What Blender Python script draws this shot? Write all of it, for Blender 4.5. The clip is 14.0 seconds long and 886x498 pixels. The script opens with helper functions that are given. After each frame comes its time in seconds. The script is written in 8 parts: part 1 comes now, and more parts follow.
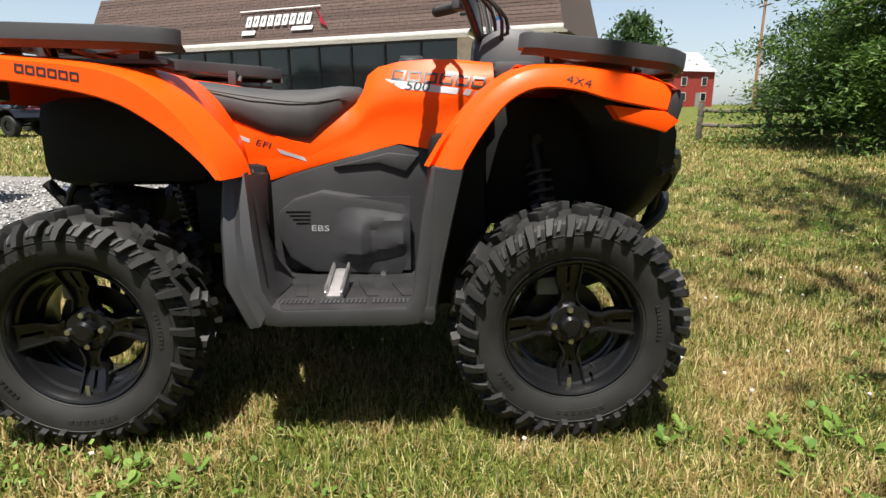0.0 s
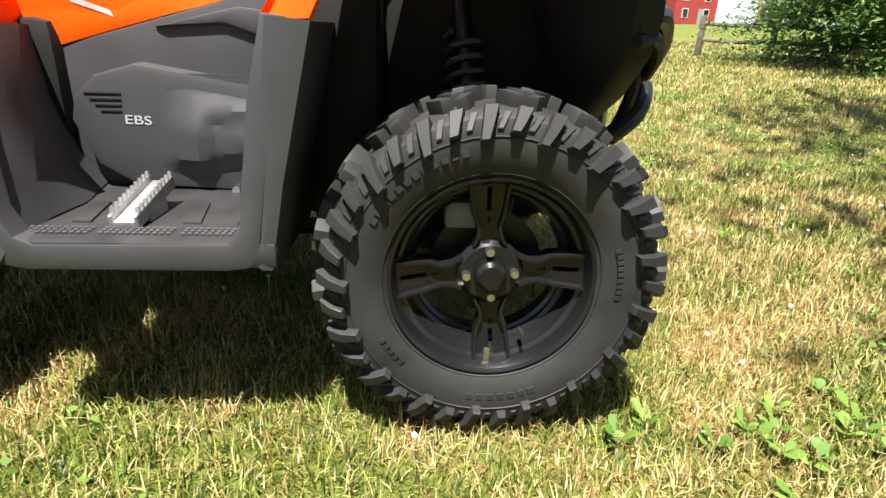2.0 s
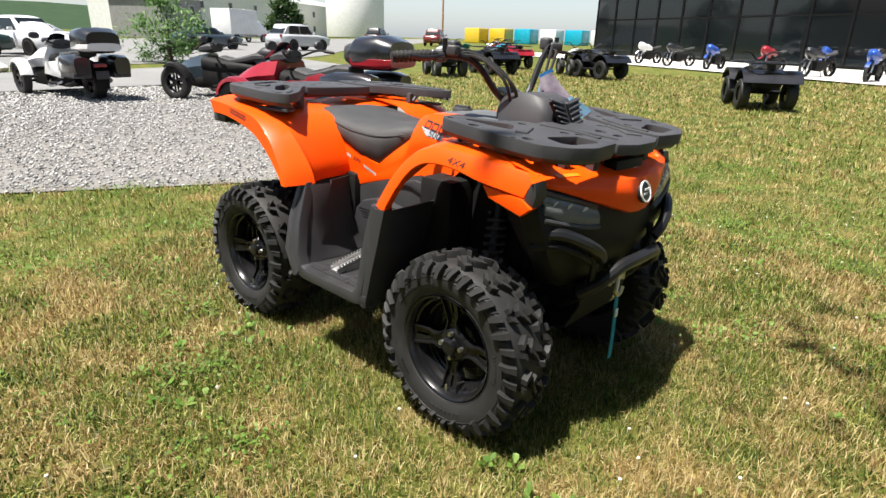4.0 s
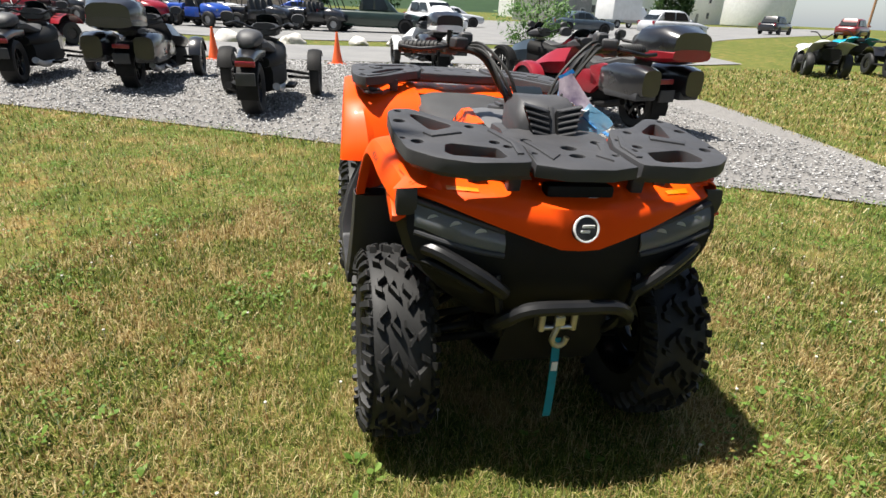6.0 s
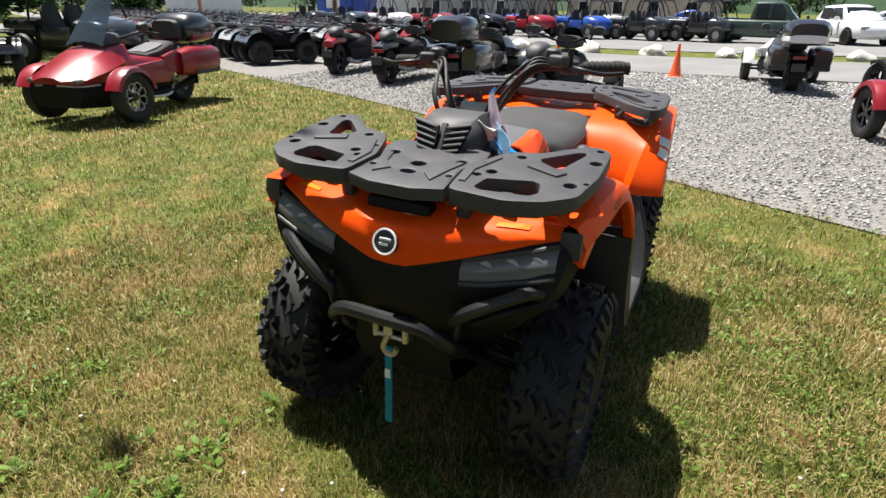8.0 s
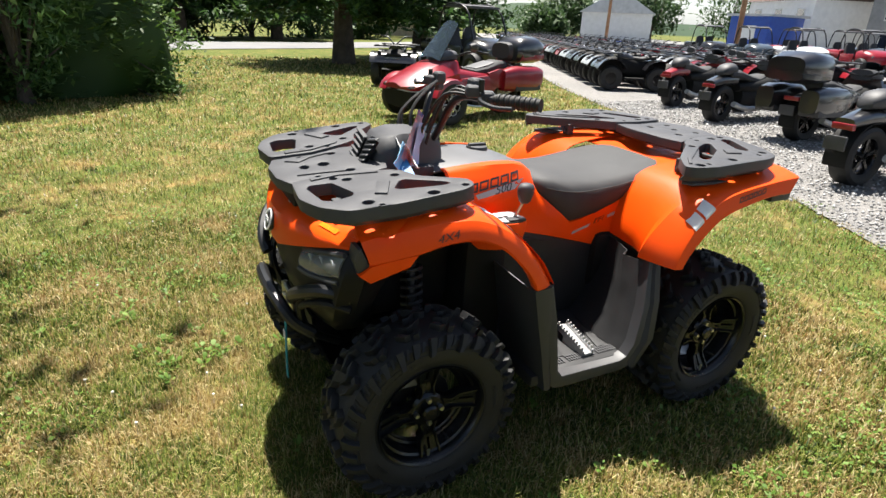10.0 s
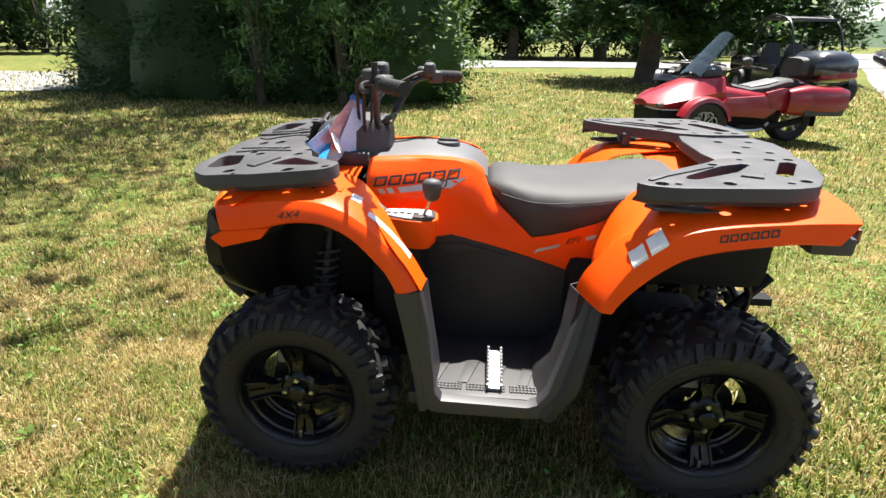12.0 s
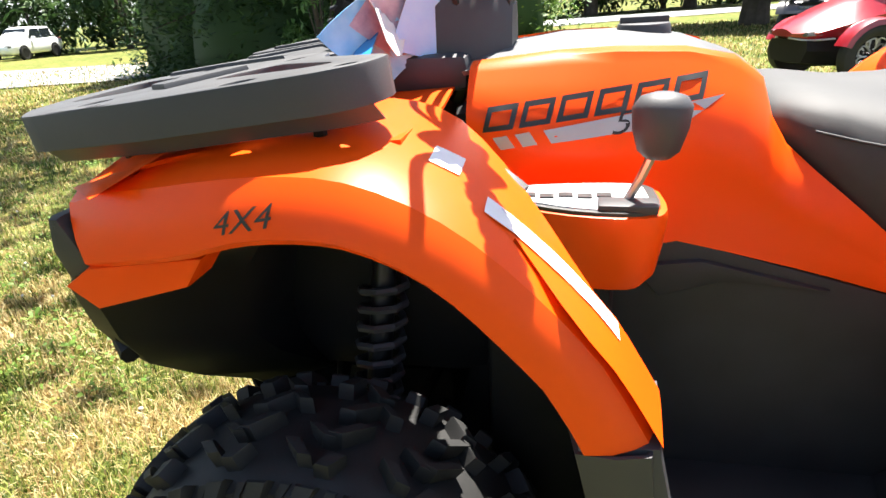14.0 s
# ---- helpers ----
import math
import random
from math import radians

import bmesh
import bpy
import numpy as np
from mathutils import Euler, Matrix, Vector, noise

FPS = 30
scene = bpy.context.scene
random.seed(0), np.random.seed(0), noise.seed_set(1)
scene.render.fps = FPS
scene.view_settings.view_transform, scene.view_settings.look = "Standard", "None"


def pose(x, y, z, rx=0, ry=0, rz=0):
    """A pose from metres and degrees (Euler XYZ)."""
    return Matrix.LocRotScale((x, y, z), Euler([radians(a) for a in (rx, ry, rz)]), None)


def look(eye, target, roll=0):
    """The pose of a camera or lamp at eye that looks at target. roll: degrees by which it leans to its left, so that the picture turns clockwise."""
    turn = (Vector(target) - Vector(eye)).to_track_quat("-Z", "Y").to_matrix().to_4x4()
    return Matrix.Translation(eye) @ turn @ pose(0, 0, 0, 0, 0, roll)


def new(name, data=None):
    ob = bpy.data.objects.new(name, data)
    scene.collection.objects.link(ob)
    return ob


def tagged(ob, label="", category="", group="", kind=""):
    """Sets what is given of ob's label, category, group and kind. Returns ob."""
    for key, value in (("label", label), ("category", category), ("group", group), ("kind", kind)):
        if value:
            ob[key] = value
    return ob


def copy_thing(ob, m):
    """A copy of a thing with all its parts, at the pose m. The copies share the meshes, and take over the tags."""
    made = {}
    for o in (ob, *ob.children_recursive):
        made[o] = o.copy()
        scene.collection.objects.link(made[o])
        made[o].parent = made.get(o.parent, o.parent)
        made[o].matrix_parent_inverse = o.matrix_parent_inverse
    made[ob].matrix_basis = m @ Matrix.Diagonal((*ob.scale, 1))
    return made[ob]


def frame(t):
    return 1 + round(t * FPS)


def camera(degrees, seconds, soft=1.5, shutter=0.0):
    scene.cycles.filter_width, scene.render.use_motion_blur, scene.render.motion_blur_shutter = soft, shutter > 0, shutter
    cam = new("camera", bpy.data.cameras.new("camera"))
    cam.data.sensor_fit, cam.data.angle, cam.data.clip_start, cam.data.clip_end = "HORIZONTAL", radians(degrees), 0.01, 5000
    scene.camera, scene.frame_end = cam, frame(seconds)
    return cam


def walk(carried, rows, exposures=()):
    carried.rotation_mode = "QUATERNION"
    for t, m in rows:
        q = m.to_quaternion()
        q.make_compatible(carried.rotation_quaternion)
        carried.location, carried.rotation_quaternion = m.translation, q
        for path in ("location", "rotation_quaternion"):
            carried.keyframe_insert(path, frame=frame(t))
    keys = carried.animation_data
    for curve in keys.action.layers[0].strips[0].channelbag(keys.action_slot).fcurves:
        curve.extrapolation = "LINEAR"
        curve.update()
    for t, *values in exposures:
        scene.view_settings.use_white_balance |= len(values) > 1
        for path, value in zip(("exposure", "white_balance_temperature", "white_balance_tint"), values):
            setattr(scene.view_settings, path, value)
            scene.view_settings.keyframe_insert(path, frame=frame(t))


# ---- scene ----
cam = camera(75.6, 14.0)
PATH = [
    (0, (0.262, -1.867, 0.793), (0.313, 0.074, 0.316), -0.2),
    (0.5, (0.338, -1.684, 0.725), (0.508, 0.222, 0.141), 0.9),
    (1, (0.418, -1.461, 0.645), (0.732, 0.385, -0.057), 3.3),
    (1.5, (0.466, -1.337, 0.605), (0.84, 0.487, -0.125), 4.2),
    (2, (0.495, -1.397, 0.661), (0.59, 0.455, -0.087), 1.8),
    (2.5, (0.645, -1.597, 0.813), (0.343, 0.197, -0.016), 1.7),
    (3, (0.995, -1.781, 1.036), (0.264, -0.095, 0.246), -0.0),
    (3.2, (1.15, -1.837, 1.106), (0.283, -0.205, 0.343), -0.1),
    (5.3, (2.236, -1.146, 1.234), (0.554, -0.337, 0.515), 2.7),
    (5.5, (2.252, -1.013, 1.245), (0.523, -0.33, 0.508), 2.0),
    (6, (2.242, -0.636, 1.254), (0.441, -0.239, 0.48), 2.8),
    (6.5, (2.275, -0.341, 1.271), (0.461, -0.176, 0.446), 1.3),
    (7, (2.224, 0.025, 1.277), (0.412, -0.205, 0.462), -2.7),
    (7.5, (2.208, 0.353, 1.285), (0.431, -0.133, 0.505), -2.2),
    (8, (2.157, 0.733, 1.313), (0.488, -0.048, 0.534), 0.8),
    (8.5, (1.995, 1.047, 1.341), (0.493, -0.019, 0.56), 2.8),
    (8.7, (1.935, 1.181, 1.355), (0.49, 0.033, 0.582), 2.6),
    (10.8, (0.738, 1.975, 1.354), (0.283, 0.164, 0.636), 2.7),
    (11, (0.599, 2.004, 1.351), (0.23, 0.171, 0.641), 2.6),
    (11.5, (0.312, 2.024, 1.325), (0.153, 0.158, 0.623), 2.9),
    (12, (0.089, 1.956, 1.29), (0.217, 0.09, 0.581), 1.6),
    (12.5, (0.026, 1.73, 1.259), (0.311, -0.107, 0.52), -1.2),
    (13, (0.056, 1.491, 1.201), (0.428, -0.319, 0.437), -2.4),
    (13.5, (0.192, 1.216, 1.12), (0.57, -0.588, 0.343), -2.7),
    (14, (0.335, 0.953, 0.986), (0.727, -0.842, 0.197), -3.6),
]
walk(cam, [(t, look(eye, target, roll)) for t, eye, target, roll in PATH], [(0, 1.08), (1, 1.42), (1.5, 1.68), (2, 1.96), (2.5, 1.98), (3, 1.70), (5.3, 1.05), (8.5, 1.16), (11, 1.70), (12.5, 1.90), (13.5, 2.14), (14, 2.38)])

# ---- world, sun and exposure ----
SUN_ELEVATION, SUN_AZIMUTH = 70.5, 255.0     # degrees; azimuth from +x towards +y, of the place the sun stands in
world = bpy.data.worlds.new("sky_world")
scene.world = world
world.use_nodes = True
wn, wl = world.node_tree.nodes, world.node_tree.links
wn.clear()
sky = wn.new("ShaderNodeTexSky")
sky.sky_type = "NISHITA"
sky.sun_disc = False
sky.sun_elevation = radians(SUN_ELEVATION)
sky.sun_rotation = radians(90 - SUN_AZIMUTH)
sky.air_density, sky.dust_density, sky.ozone_density = 1.0, 1.6, 1.0
w_bg = wn.new("ShaderNodeBackground")
w_bg.inputs["Strength"].default_value = 0.05
w_out = wn.new("ShaderNodeOutputWorld")
# summer haze: the sky pales towards the horizon all round
w_co = wn.new("ShaderNodeTexCoord")
w_sep = wn.new("ShaderNodeSeparateXYZ")
wl.new(w_co.outputs["Generated"], w_sep.inputs[0])
w_fade = wn.new("ShaderNodeMapRange")
w_fade.interpolation_type = "SMOOTHSTEP"
w_fade.inputs["From Min"].default_value, w_fade.inputs["From Max"].default_value = -0.02, 0.55
w_fade.inputs["To Min"].default_value, w_fade.inputs["To Max"].default_value = 1.0, 0.0
wl.new(w_sep.outputs["Z"], w_fade.inputs["Value"])
w_haze = wn.new("ShaderNodeMix")
w_haze.data_type, w_haze.blend_type = "RGBA", "ADD"
wl.new(w_fade.outputs[0], w_haze.inputs[0])
wl.new(sky.outputs[0], w_haze.inputs[6])
w_haze.inputs[7].default_value = (3.0, 3.35, 3.7, 1)
wl.new(w_haze.outputs[2], w_bg.inputs["Color"])
wl.new(w_bg.outputs[0], w_out.inputs["Surface"])

sun_data = bpy.data.lights.new("sun", "SUN")
sun_data.energy, sun_data.angle, sun_data.color = 5.0, radians(0.53), (1.0, 0.955, 0.88)
sun = new("sun", sun_data)
_e, _a = radians(SUN_ELEVATION), radians(SUN_AZIMUTH)
SUN_AT = Vector((math.cos(_e) * math.cos(_a), math.cos(_e) * math.sin(_a), math.sin(_e)))
sun.matrix_world = look(SUN_AT * 30, (0, 0, 0))

# ---- materials ----
def node_mat(name):
    m = bpy.data.materials.new(name)
    m.use_nodes = True
    nt = m.node_tree
    return m, nt, nt.nodes["Principled BSDF"]


def tex(nt, kind, scale, detail=4.0, rough=0.55, coord="Object", stretch=None):
    co = nt.nodes.new("ShaderNodeTexCoord")
    src = co.outputs[coord]
    if stretch:
        mp = nt.nodes.new("ShaderNodeMapping")
        mp.inputs["Scale"].default_value = stretch
        nt.links.new(src, mp.inputs["Vector"])
        src = mp.outputs[0]
    t = nt.nodes.new(kind)
    t.inputs["Scale"].default_value = scale
    if "Detail" in t.inputs:
        t.inputs["Detail"].default_value = detail
    if "Roughness" in t.inputs:
        t.inputs["Roughness"].default_value = rough
    nt.links.new(src, t.inputs["Vector"])
    return t


def ramp(nt, src, stops):
    r = nt.nodes.new("ShaderNodeValToRGB")
    el = r.color_ramp.elements
    while len(el) < len(stops):
        el.new(0.5)
    for e, (p, c) in zip(el, stops):
        e.position, e.color = p, (*c, 1)
    nt.links.new(src, r.inputs["Fac"])
    return r


def mixc(nt, fac, a, b, blend="MIX"):
    n = nt.nodes.new("ShaderNodeMix")
    n.data_type, n.blend_type = "RGBA", blend
    for i, v in ((0, fac), (6, a), (7, b)):
        if isinstance(v, (int, float)):
            n.inputs[i].default_value = v
        elif isinstance(v, tuple):
            n.inputs[i].default_value = (*v, 1)
        else:
            nt.links.new(v, n.inputs[i])
    return n.outputs[2]


def bump(nt, bsdf, height, strength, distance):
    b = nt.nodes.new("ShaderNodeBump")
    b.inputs["Strength"].default_value, b.inputs["Distance"].default_value = strength, distance
    nt.links.new(height, b.inputs["Height"])
    nt.links.new(b.outputs[0], bsdf.inputs["Normal"])


def surface(name, dark, light, rough=0.5, metal=0.0, scale=6.0, fine=120.0, relief=0.15, depth=0.002, coat=0.0, rough_to=None, random_tint=0.0):
    """A surface with broad variation between two colours, fine grain in relief and uneven gloss."""
    m, nt, b = node_mat(name)
    broad = tex(nt, "ShaderNodeTexNoise", scale, 5)
    grain = tex(nt, "ShaderNodeTexNoise", fine, 3)
    col = ramp(nt, broad.outputs["Fac"], [(0.3, dark), (0.7, light)]).outputs[0]
    if random_tint:
        info = nt.nodes.new("ShaderNodeObjectInfo")
        r = ramp(nt, info.outputs["Random"], [(0.0, (1 - random_tint,) * 3), (1.0, (1.0, 1.0, 1.0))])
        col = mixc(nt, 1.0, col, r.outputs[0], "MULTIPLY")
    nt.links.new(col, b.inputs["Base Color"])
    rr = nt.nodes.new("ShaderNodeMapRange")
    rr.inputs["To Min"].default_value, rr.inputs["To Max"].default_value = rough, rough_to or min(1, rough + 0.15)
    nt.links.new(broad.outputs["Fac"], rr.inputs["Value"])
    nt.links.new(rr.outputs[0], b.inputs["Roughness"])
    b.inputs["Metallic"].default_value = metal
    if coat:
        b.inputs["Coat Weight"].default_value, b.inputs["Coat Roughness"].default_value = coat, 0.08
    if relief:
        bump(nt, b, grain.outputs["Fac"], relief, depth)
    return m


def paint(name, dark, light, rough=0.32, coat=0.6):
    return surface(name, dark, light, rough, 0.0, 2.5, 300.0, 0.02, 0.0005, coat)


ORANGE = paint("orange_plastic", (0.86, 0.070, 0.0012), (0.90, 0.086, 0.0018), 0.34, 0.03)
ORANGE.node_tree.nodes["Principled BSDF"].inputs["Specular IOR Level"].default_value = 0.2
# black plastic made darker still: shade of nose and recesses is in the colour
MASK_SHADE_BLACK = surface("shade_darkened_black_plastic", (0.004, 0.004, 0.0045), (0.008, 0.008, 0.0085), 0.5, 0, 5, 500, 0.2, 0.0006)
BLACK_PLASTIC = surface("textured_black_plastic", (0.034, 0.034, 0.037), (0.052, 0.052, 0.056), 0.5, 0, 5, 500, 0.25, 0.0006)
MASK_SHADE_BLACK.node_tree.nodes["Principled BSDF"].inputs["Specular IOR Level"].default_value = 0.25
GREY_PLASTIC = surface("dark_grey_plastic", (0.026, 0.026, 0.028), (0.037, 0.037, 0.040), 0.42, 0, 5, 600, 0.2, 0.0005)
# floor plastic, also used where the left side's shade is put into colour
FLOOR_AND_SHADE_PLASTIC = surface("worn_black_floor_and_shade_plastic", (0.010, 0.010, 0.011), (0.020, 0.020, 0.021), 0.5, 0, 14, 400, 0.3, 0.0008)
SEAT_VINYL = surface("black_vinyl", (0.030, 0.030, 0.031), (0.046, 0.046, 0.047), 0.62, 0, 9, 700, 0.35, 0.0006)
RUBBER = surface("tyre_rubber", (0.010, 0.010, 0.010), (0.023, 0.0225, 0.0215), 0.50, 0, 9, 260, 0.3, 0.0008, rough_to=0.74)
RUBBER.node_tree.nodes["Principled BSDF"].inputs["Specular IOR Level"].default_value = 0.38
RIM_BLACK = surface("gloss_black_alloy", (0.005, 0.005, 0.0055), (0.008, 0.008, 0.0085), 0.17, 0.0, 7, 300, 0.03, 0.0003, 0.1)
RIM_BLACK.node_tree.nodes["Principled BSDF"].inputs["Specular IOR Level"].default_value = 0.35
STEEL = surface("bright_steel", (0.5, 0.5, 0.5), (0.66, 0.66, 0.65), 0.25, 1.0, 20, 300, 0.1, 0.0004)
ALLOY = surface("cast_alloy", (0.34, 0.34, 0.345), (0.50, 0.50, 0.50), 0.42, 0.85, 25, 400, 0.2, 0.0005)
DARK_STEEL = surface("black_steel_tube", (0.012, 0.012, 0.013), (0.022, 0.022, 0.023), 0.3, 0.4, 12, 300, 0.06, 0.0004)
UNDER_BLACK = surface("dusty_black_frame", (0.005, 0.005, 0.005), (0.012, 0.0115, 0.011), 0.6, 0.1, 10, 150, 0.2, 0.001)
UNDER_BLACK.node_tree.nodes["Principled BSDF"].inputs["Specular IOR Level"].default_value = 0.25
SILVER = surface("silver_decal", (0.36, 0.38, 0.40), (0.46, 0.48, 0.5), 0.35, 0.2, 8, 300, 0.02, 0.0003)
DECAL_BLACK = surface("black_decal", (0.012, 0.012, 0.013), (0.02, 0.02, 0.02), 0.35, 0, 8, 300, 0.02, 0.0003)
WHITE_LABEL = surface("white_paper_label", (0.72, 0.72, 0.72), (0.82, 0.82, 0.81), 0.5, 0, 40, 300, 0.02, 0.0003)
BLUE_LABEL = surface("blue_printed_card", (0.02, 0.07, 0.36), (0.03, 0.32, 0.62), 0.2, 0, 12, 300, 0.02, 0.0003, 0.5)
RED_CARD = surface("purple_red_printed_card", (0.10, 0.07, 0.15), (0.62, 0.52, 0.58), 0.25, 0, 18, 300, 0.02, 0.0003, 0.5)
PALE_CARD = surface("pale_blue_card", (0.34, 0.56, 0.92), (0.44, 0.66, 0.95), 0.4, 0, 20, 300, 0.02, 0.0003)
CYAN_CARD = surface("bright_blue_sleeve", (0.05, 0.36, 0.68), (0.50, 0.72, 0.85), 0.12, 0, 9, 300, 0.02, 0.0003, 0.6)
CYAN_STRAP = surface("turquoise_webbing", (0.0, 0.16, 0.22), (0.0, 0.24, 0.32), 0.7, 0, 30, 500, 0.4, 0.0008)
BRASS_HOOK = surface("zinc_yellow_hook", (0.42, 0.38, 0.26), (0.62, 0.57, 0.42), 0.35, 0.7, 30, 300, 0.2, 0.0006)
AMBER = surface("amber_lens", (0.80, 0.17, 0.003), (0.86, 0.22, 0.005), 0.2, 0, 8, 200, 0.05, 0.0003, 0.4)
SHADE_GREY = surface("shaded_tank_cover", (0.09, 0.09, 0.093), (0.12, 0.12, 0.123), 0.42, 0, 5, 600, 0.15, 0.0004)

LENS, _nt, _b = node_mat("headlight_lens")
_b.inputs["Base Color"].default_value = (0.30, 0.31, 0.32, 1)
_b.inputs["Roughness"].default_value = 0.05
_b.inputs["Transmission Weight"].default_value = 0.55
_b.inputs["IOR"].default_value = 1.45
GLASS, _nt, _b = node_mat("dark_window_glass")
_b.inputs["Base Color"].default_value = (0.012, 0.016, 0.018, 1)
_b.inputs["Roughness"].default_value = 0.05
_b.inputs["IOR"].default_value = 1.5
CLEAR, _nt, _b = node_mat("tinted_windshield")
_b.inputs["Base Color"].default_value = (0.12, 0.17, 0.22, 1)
_b.inputs["Roughness"].default_value = 0.05
_b.inputs["Transmission Weight"].default_value = 0.8
_b.inputs["IOR"].default_value = 1.1

CAR_PAINTS = {
    "red": paint("red_metallic_paint", (0.20, 0.004, 0.011), (0.30, 0.007, 0.017), 0.3, 0.5),
    "black": paint("black_gloss_paint", (0.010, 0.010, 0.012), (0.016, 0.016, 0.018), 0.22, 0.9),
    "white": paint("white_gloss_paint", (0.70, 0.70, 0.70), (0.78, 0.78, 0.78), 0.3, 0.8),
    "silver": paint("silver_gloss_paint", (0.42, 0.43, 0.45), (0.5, 0.51, 0.53), 0.28, 0.8),
    "blue": paint("blue_gloss_paint", (0.01, 0.05, 0.30), (0.015, 0.08, 0.40), 0.28, 0.8),
    "teal": paint("bright_teal_paint", (0.0, 0.28, 0.42), (0.0, 0.38, 0.52), 0.3, 0.7),
    "slate": paint("dark_slate_paint", (0.03, 0.045, 0.06), (0.045, 0.065, 0.085), 0.28, 0.8),
    "maroon": paint("maroon_paint", (0.14, 0.012, 0.012), (0.19, 0.018, 0.016), 0.28, 0.8),
    "green": paint("dark_green_paint", (0.012, 0.03, 0.022), (0.02, 0.042, 0.03), 0.28, 0.8),
    "orange": paint("orange_gloss_paint", (0.6, 0.12, 0.01), (0.7, 0.16, 0.015), 0.3, 0.8),
    "yellow": paint("yellow_gloss_paint", (0.6, 0.40, 0.02), (0.7, 0.48, 0.03), 0.3, 0.8),
}


def leaf_mat(name, dark, light, yellow=None, coord_scale=0.35):
    m, nt, b = node_mat(name)
    geo = nt.nodes.new("ShaderNodeNewGeometry")
    stops = [(0.0, dark), (0.75, light)] + ([(1.0, yellow)] if yellow else [])
    r = ramp(nt, geo.outputs["Random Per Island"], stops)
    n = tex(nt, "ShaderNodeTexNoise", coord_scale, 3)
    col = mixc(nt, 0.6, r.outputs[0], ramp(nt, n.outputs["Fac"], [(0.3, (0.55, 0.6, 0.5)), (0.7, (1.0, 1.0, 1.0))]).outputs[0], "MULTIPLY")
    nt.links.new(col, b.inputs["Base Color"])
    b.inputs["Roughness"].default_value = 0.55
    b.inputs["Specular IOR Level"].default_value = 0.3
    tr = nt.nodes.new("ShaderNodeBsdfTranslucent")
    nt.links.new(col, tr.inputs["Color"])
    mx = nt.nodes.new("ShaderNodeMixShader")
    mx.inputs[0].default_value = 0.35
    out = nt.nodes["Material Output"]
    nt.links.new(b.outputs[0], mx.inputs[1])
    nt.links.new(tr.outputs[0], mx.inputs[2])
    nt.links.new(mx.outputs[0], out.inputs["Surface"])
    return m


def grass_mat(name, straw_amount):
    """Blades: each of its own green or straw colour, with straw gathering in dry patches of the lawn."""
    m, nt, b = node_mat(name)
    geo = nt.nodes.new("ShaderNodeNewGeometry")
    green = ramp(nt, geo.outputs["Random Per Island"], [(0.0, (0.018, 0.040, 0.006)), (0.35, (0.080, 0.120, 0.016)), (0.7, (0.180, 0.205, 0.034)), (1.0, (0.420, 0.440, 0.130))])
    straw = ramp(nt, geo.outputs["Random Per Island"], [(0.0, (0.200, 0.120, 0.040)), (0.45, (0.360, 0.260, 0.100)), (1.0, (0.640, 0.540, 0.280))])
    patch = tex(nt, "ShaderNodeTexNoise", 2.3, 7, 0.72)
    # how many of the blades are dry here
    lim = nt.nodes.new("ShaderNodeMapRange")
    lim.inputs["From Min"].default_value, lim.inputs["From Max"].default_value = 0.43, 0.60
    lim.inputs["To Min"].default_value, lim.inputs["To Max"].default_value = 0.16, straw_amount
    nt.links.new(patch.outputs["Fac"], lim.inputs["Value"])
    mul = nt.nodes.new("ShaderNodeMath")
    mul.operation = "MULTIPLY"
    mul.inputs[1].default_value = 37.7
    nt.links.new(geo.outputs["Random Per Island"], mul.inputs[0])
    fr = nt.nodes.new("ShaderNodeMath")
    fr.operation = "FRACT"
    nt.links.new(mul.outputs[0], fr.inputs[0])
    lt = nt.nodes.new("ShaderNodeMath")
    lt.operation = "LESS_THAN"
    nt.links.new(fr.outputs[0], lt.inputs[0])
    nt.links.new(lim.outputs[0], lt.inputs[1])
    col = mixc(nt, lt.outputs[0], green.outputs[0], straw.outputs[0])
    nt.links.new(col, b.inputs["Base Color"])
    b.inputs["Roughness"].default_value = 0.5
    b.inputs["Specular IOR Level"].default_value = 0.35
    tr = nt.nodes.new("ShaderNodeBsdfTranslucent")
    nt.links.new(col, tr.inputs["Color"])
    mx = nt.nodes.new("ShaderNodeMixShader")
    mx.inputs[0].default_value = 0.4
    nt.links.new(b.outputs[0], mx.inputs[1])
    nt.links.new(tr.outputs[0], mx.inputs[2])
    nt.links.new(mx.outputs[0], nt.nodes["Material Output"].inputs["Surface"])
    return m


GRASS = grass_mat("lawn_blades", 0.95)
WEED = leaf_mat("broad_weed_leaf", (0.09, 0.18, 0.025), (0.18, 0.29, 0.05), (0.24, 0.35, 0.08), 2.0)
STRAW = leaf_mat("dry_clippings", (0.20, 0.125, 0.05), (0.46, 0.35, 0.16), (0.68, 0.58, 0.34), 1.5)
CLOVER = surface("clover_flower", (0.55, 0.52, 0.46), (0.75, 0.73, 0.68), 0.8, 0, 60, 200, 0.2, 0.001)
PINE_AND_LIT_SPRUCE = leaf_mat("pine_and_lit_spruce_needles", (0.04, 0.085, 0.018), (0.095, 0.17, 0.035), (0.18, 0.27, 0.07))
NEEDLES = leaf_mat("spruce_needles", (0.022, 0.055, 0.016), (0.055, 0.115, 0.030), (0.11, 0.19, 0.045))
SHRUB_LEAF = leaf_mat("light_shrub_leaves", (0.07, 0.15, 0.04), (0.15, 0.27, 0.08), (0.34, 0.46, 0.22), 2.0)
BROADLEAF = leaf_mat("broad_leaves", (0.025, 0.06, 0.012), (0.055, 0.115, 0.022), (0.12, 0.2, 0.05))
FAR_LEAF = leaf_mat("far_leaves", (0.03, 0.065, 0.02), (0.055, 0.105, 0.032), (0.10, 0.16, 0.05), 0.1)
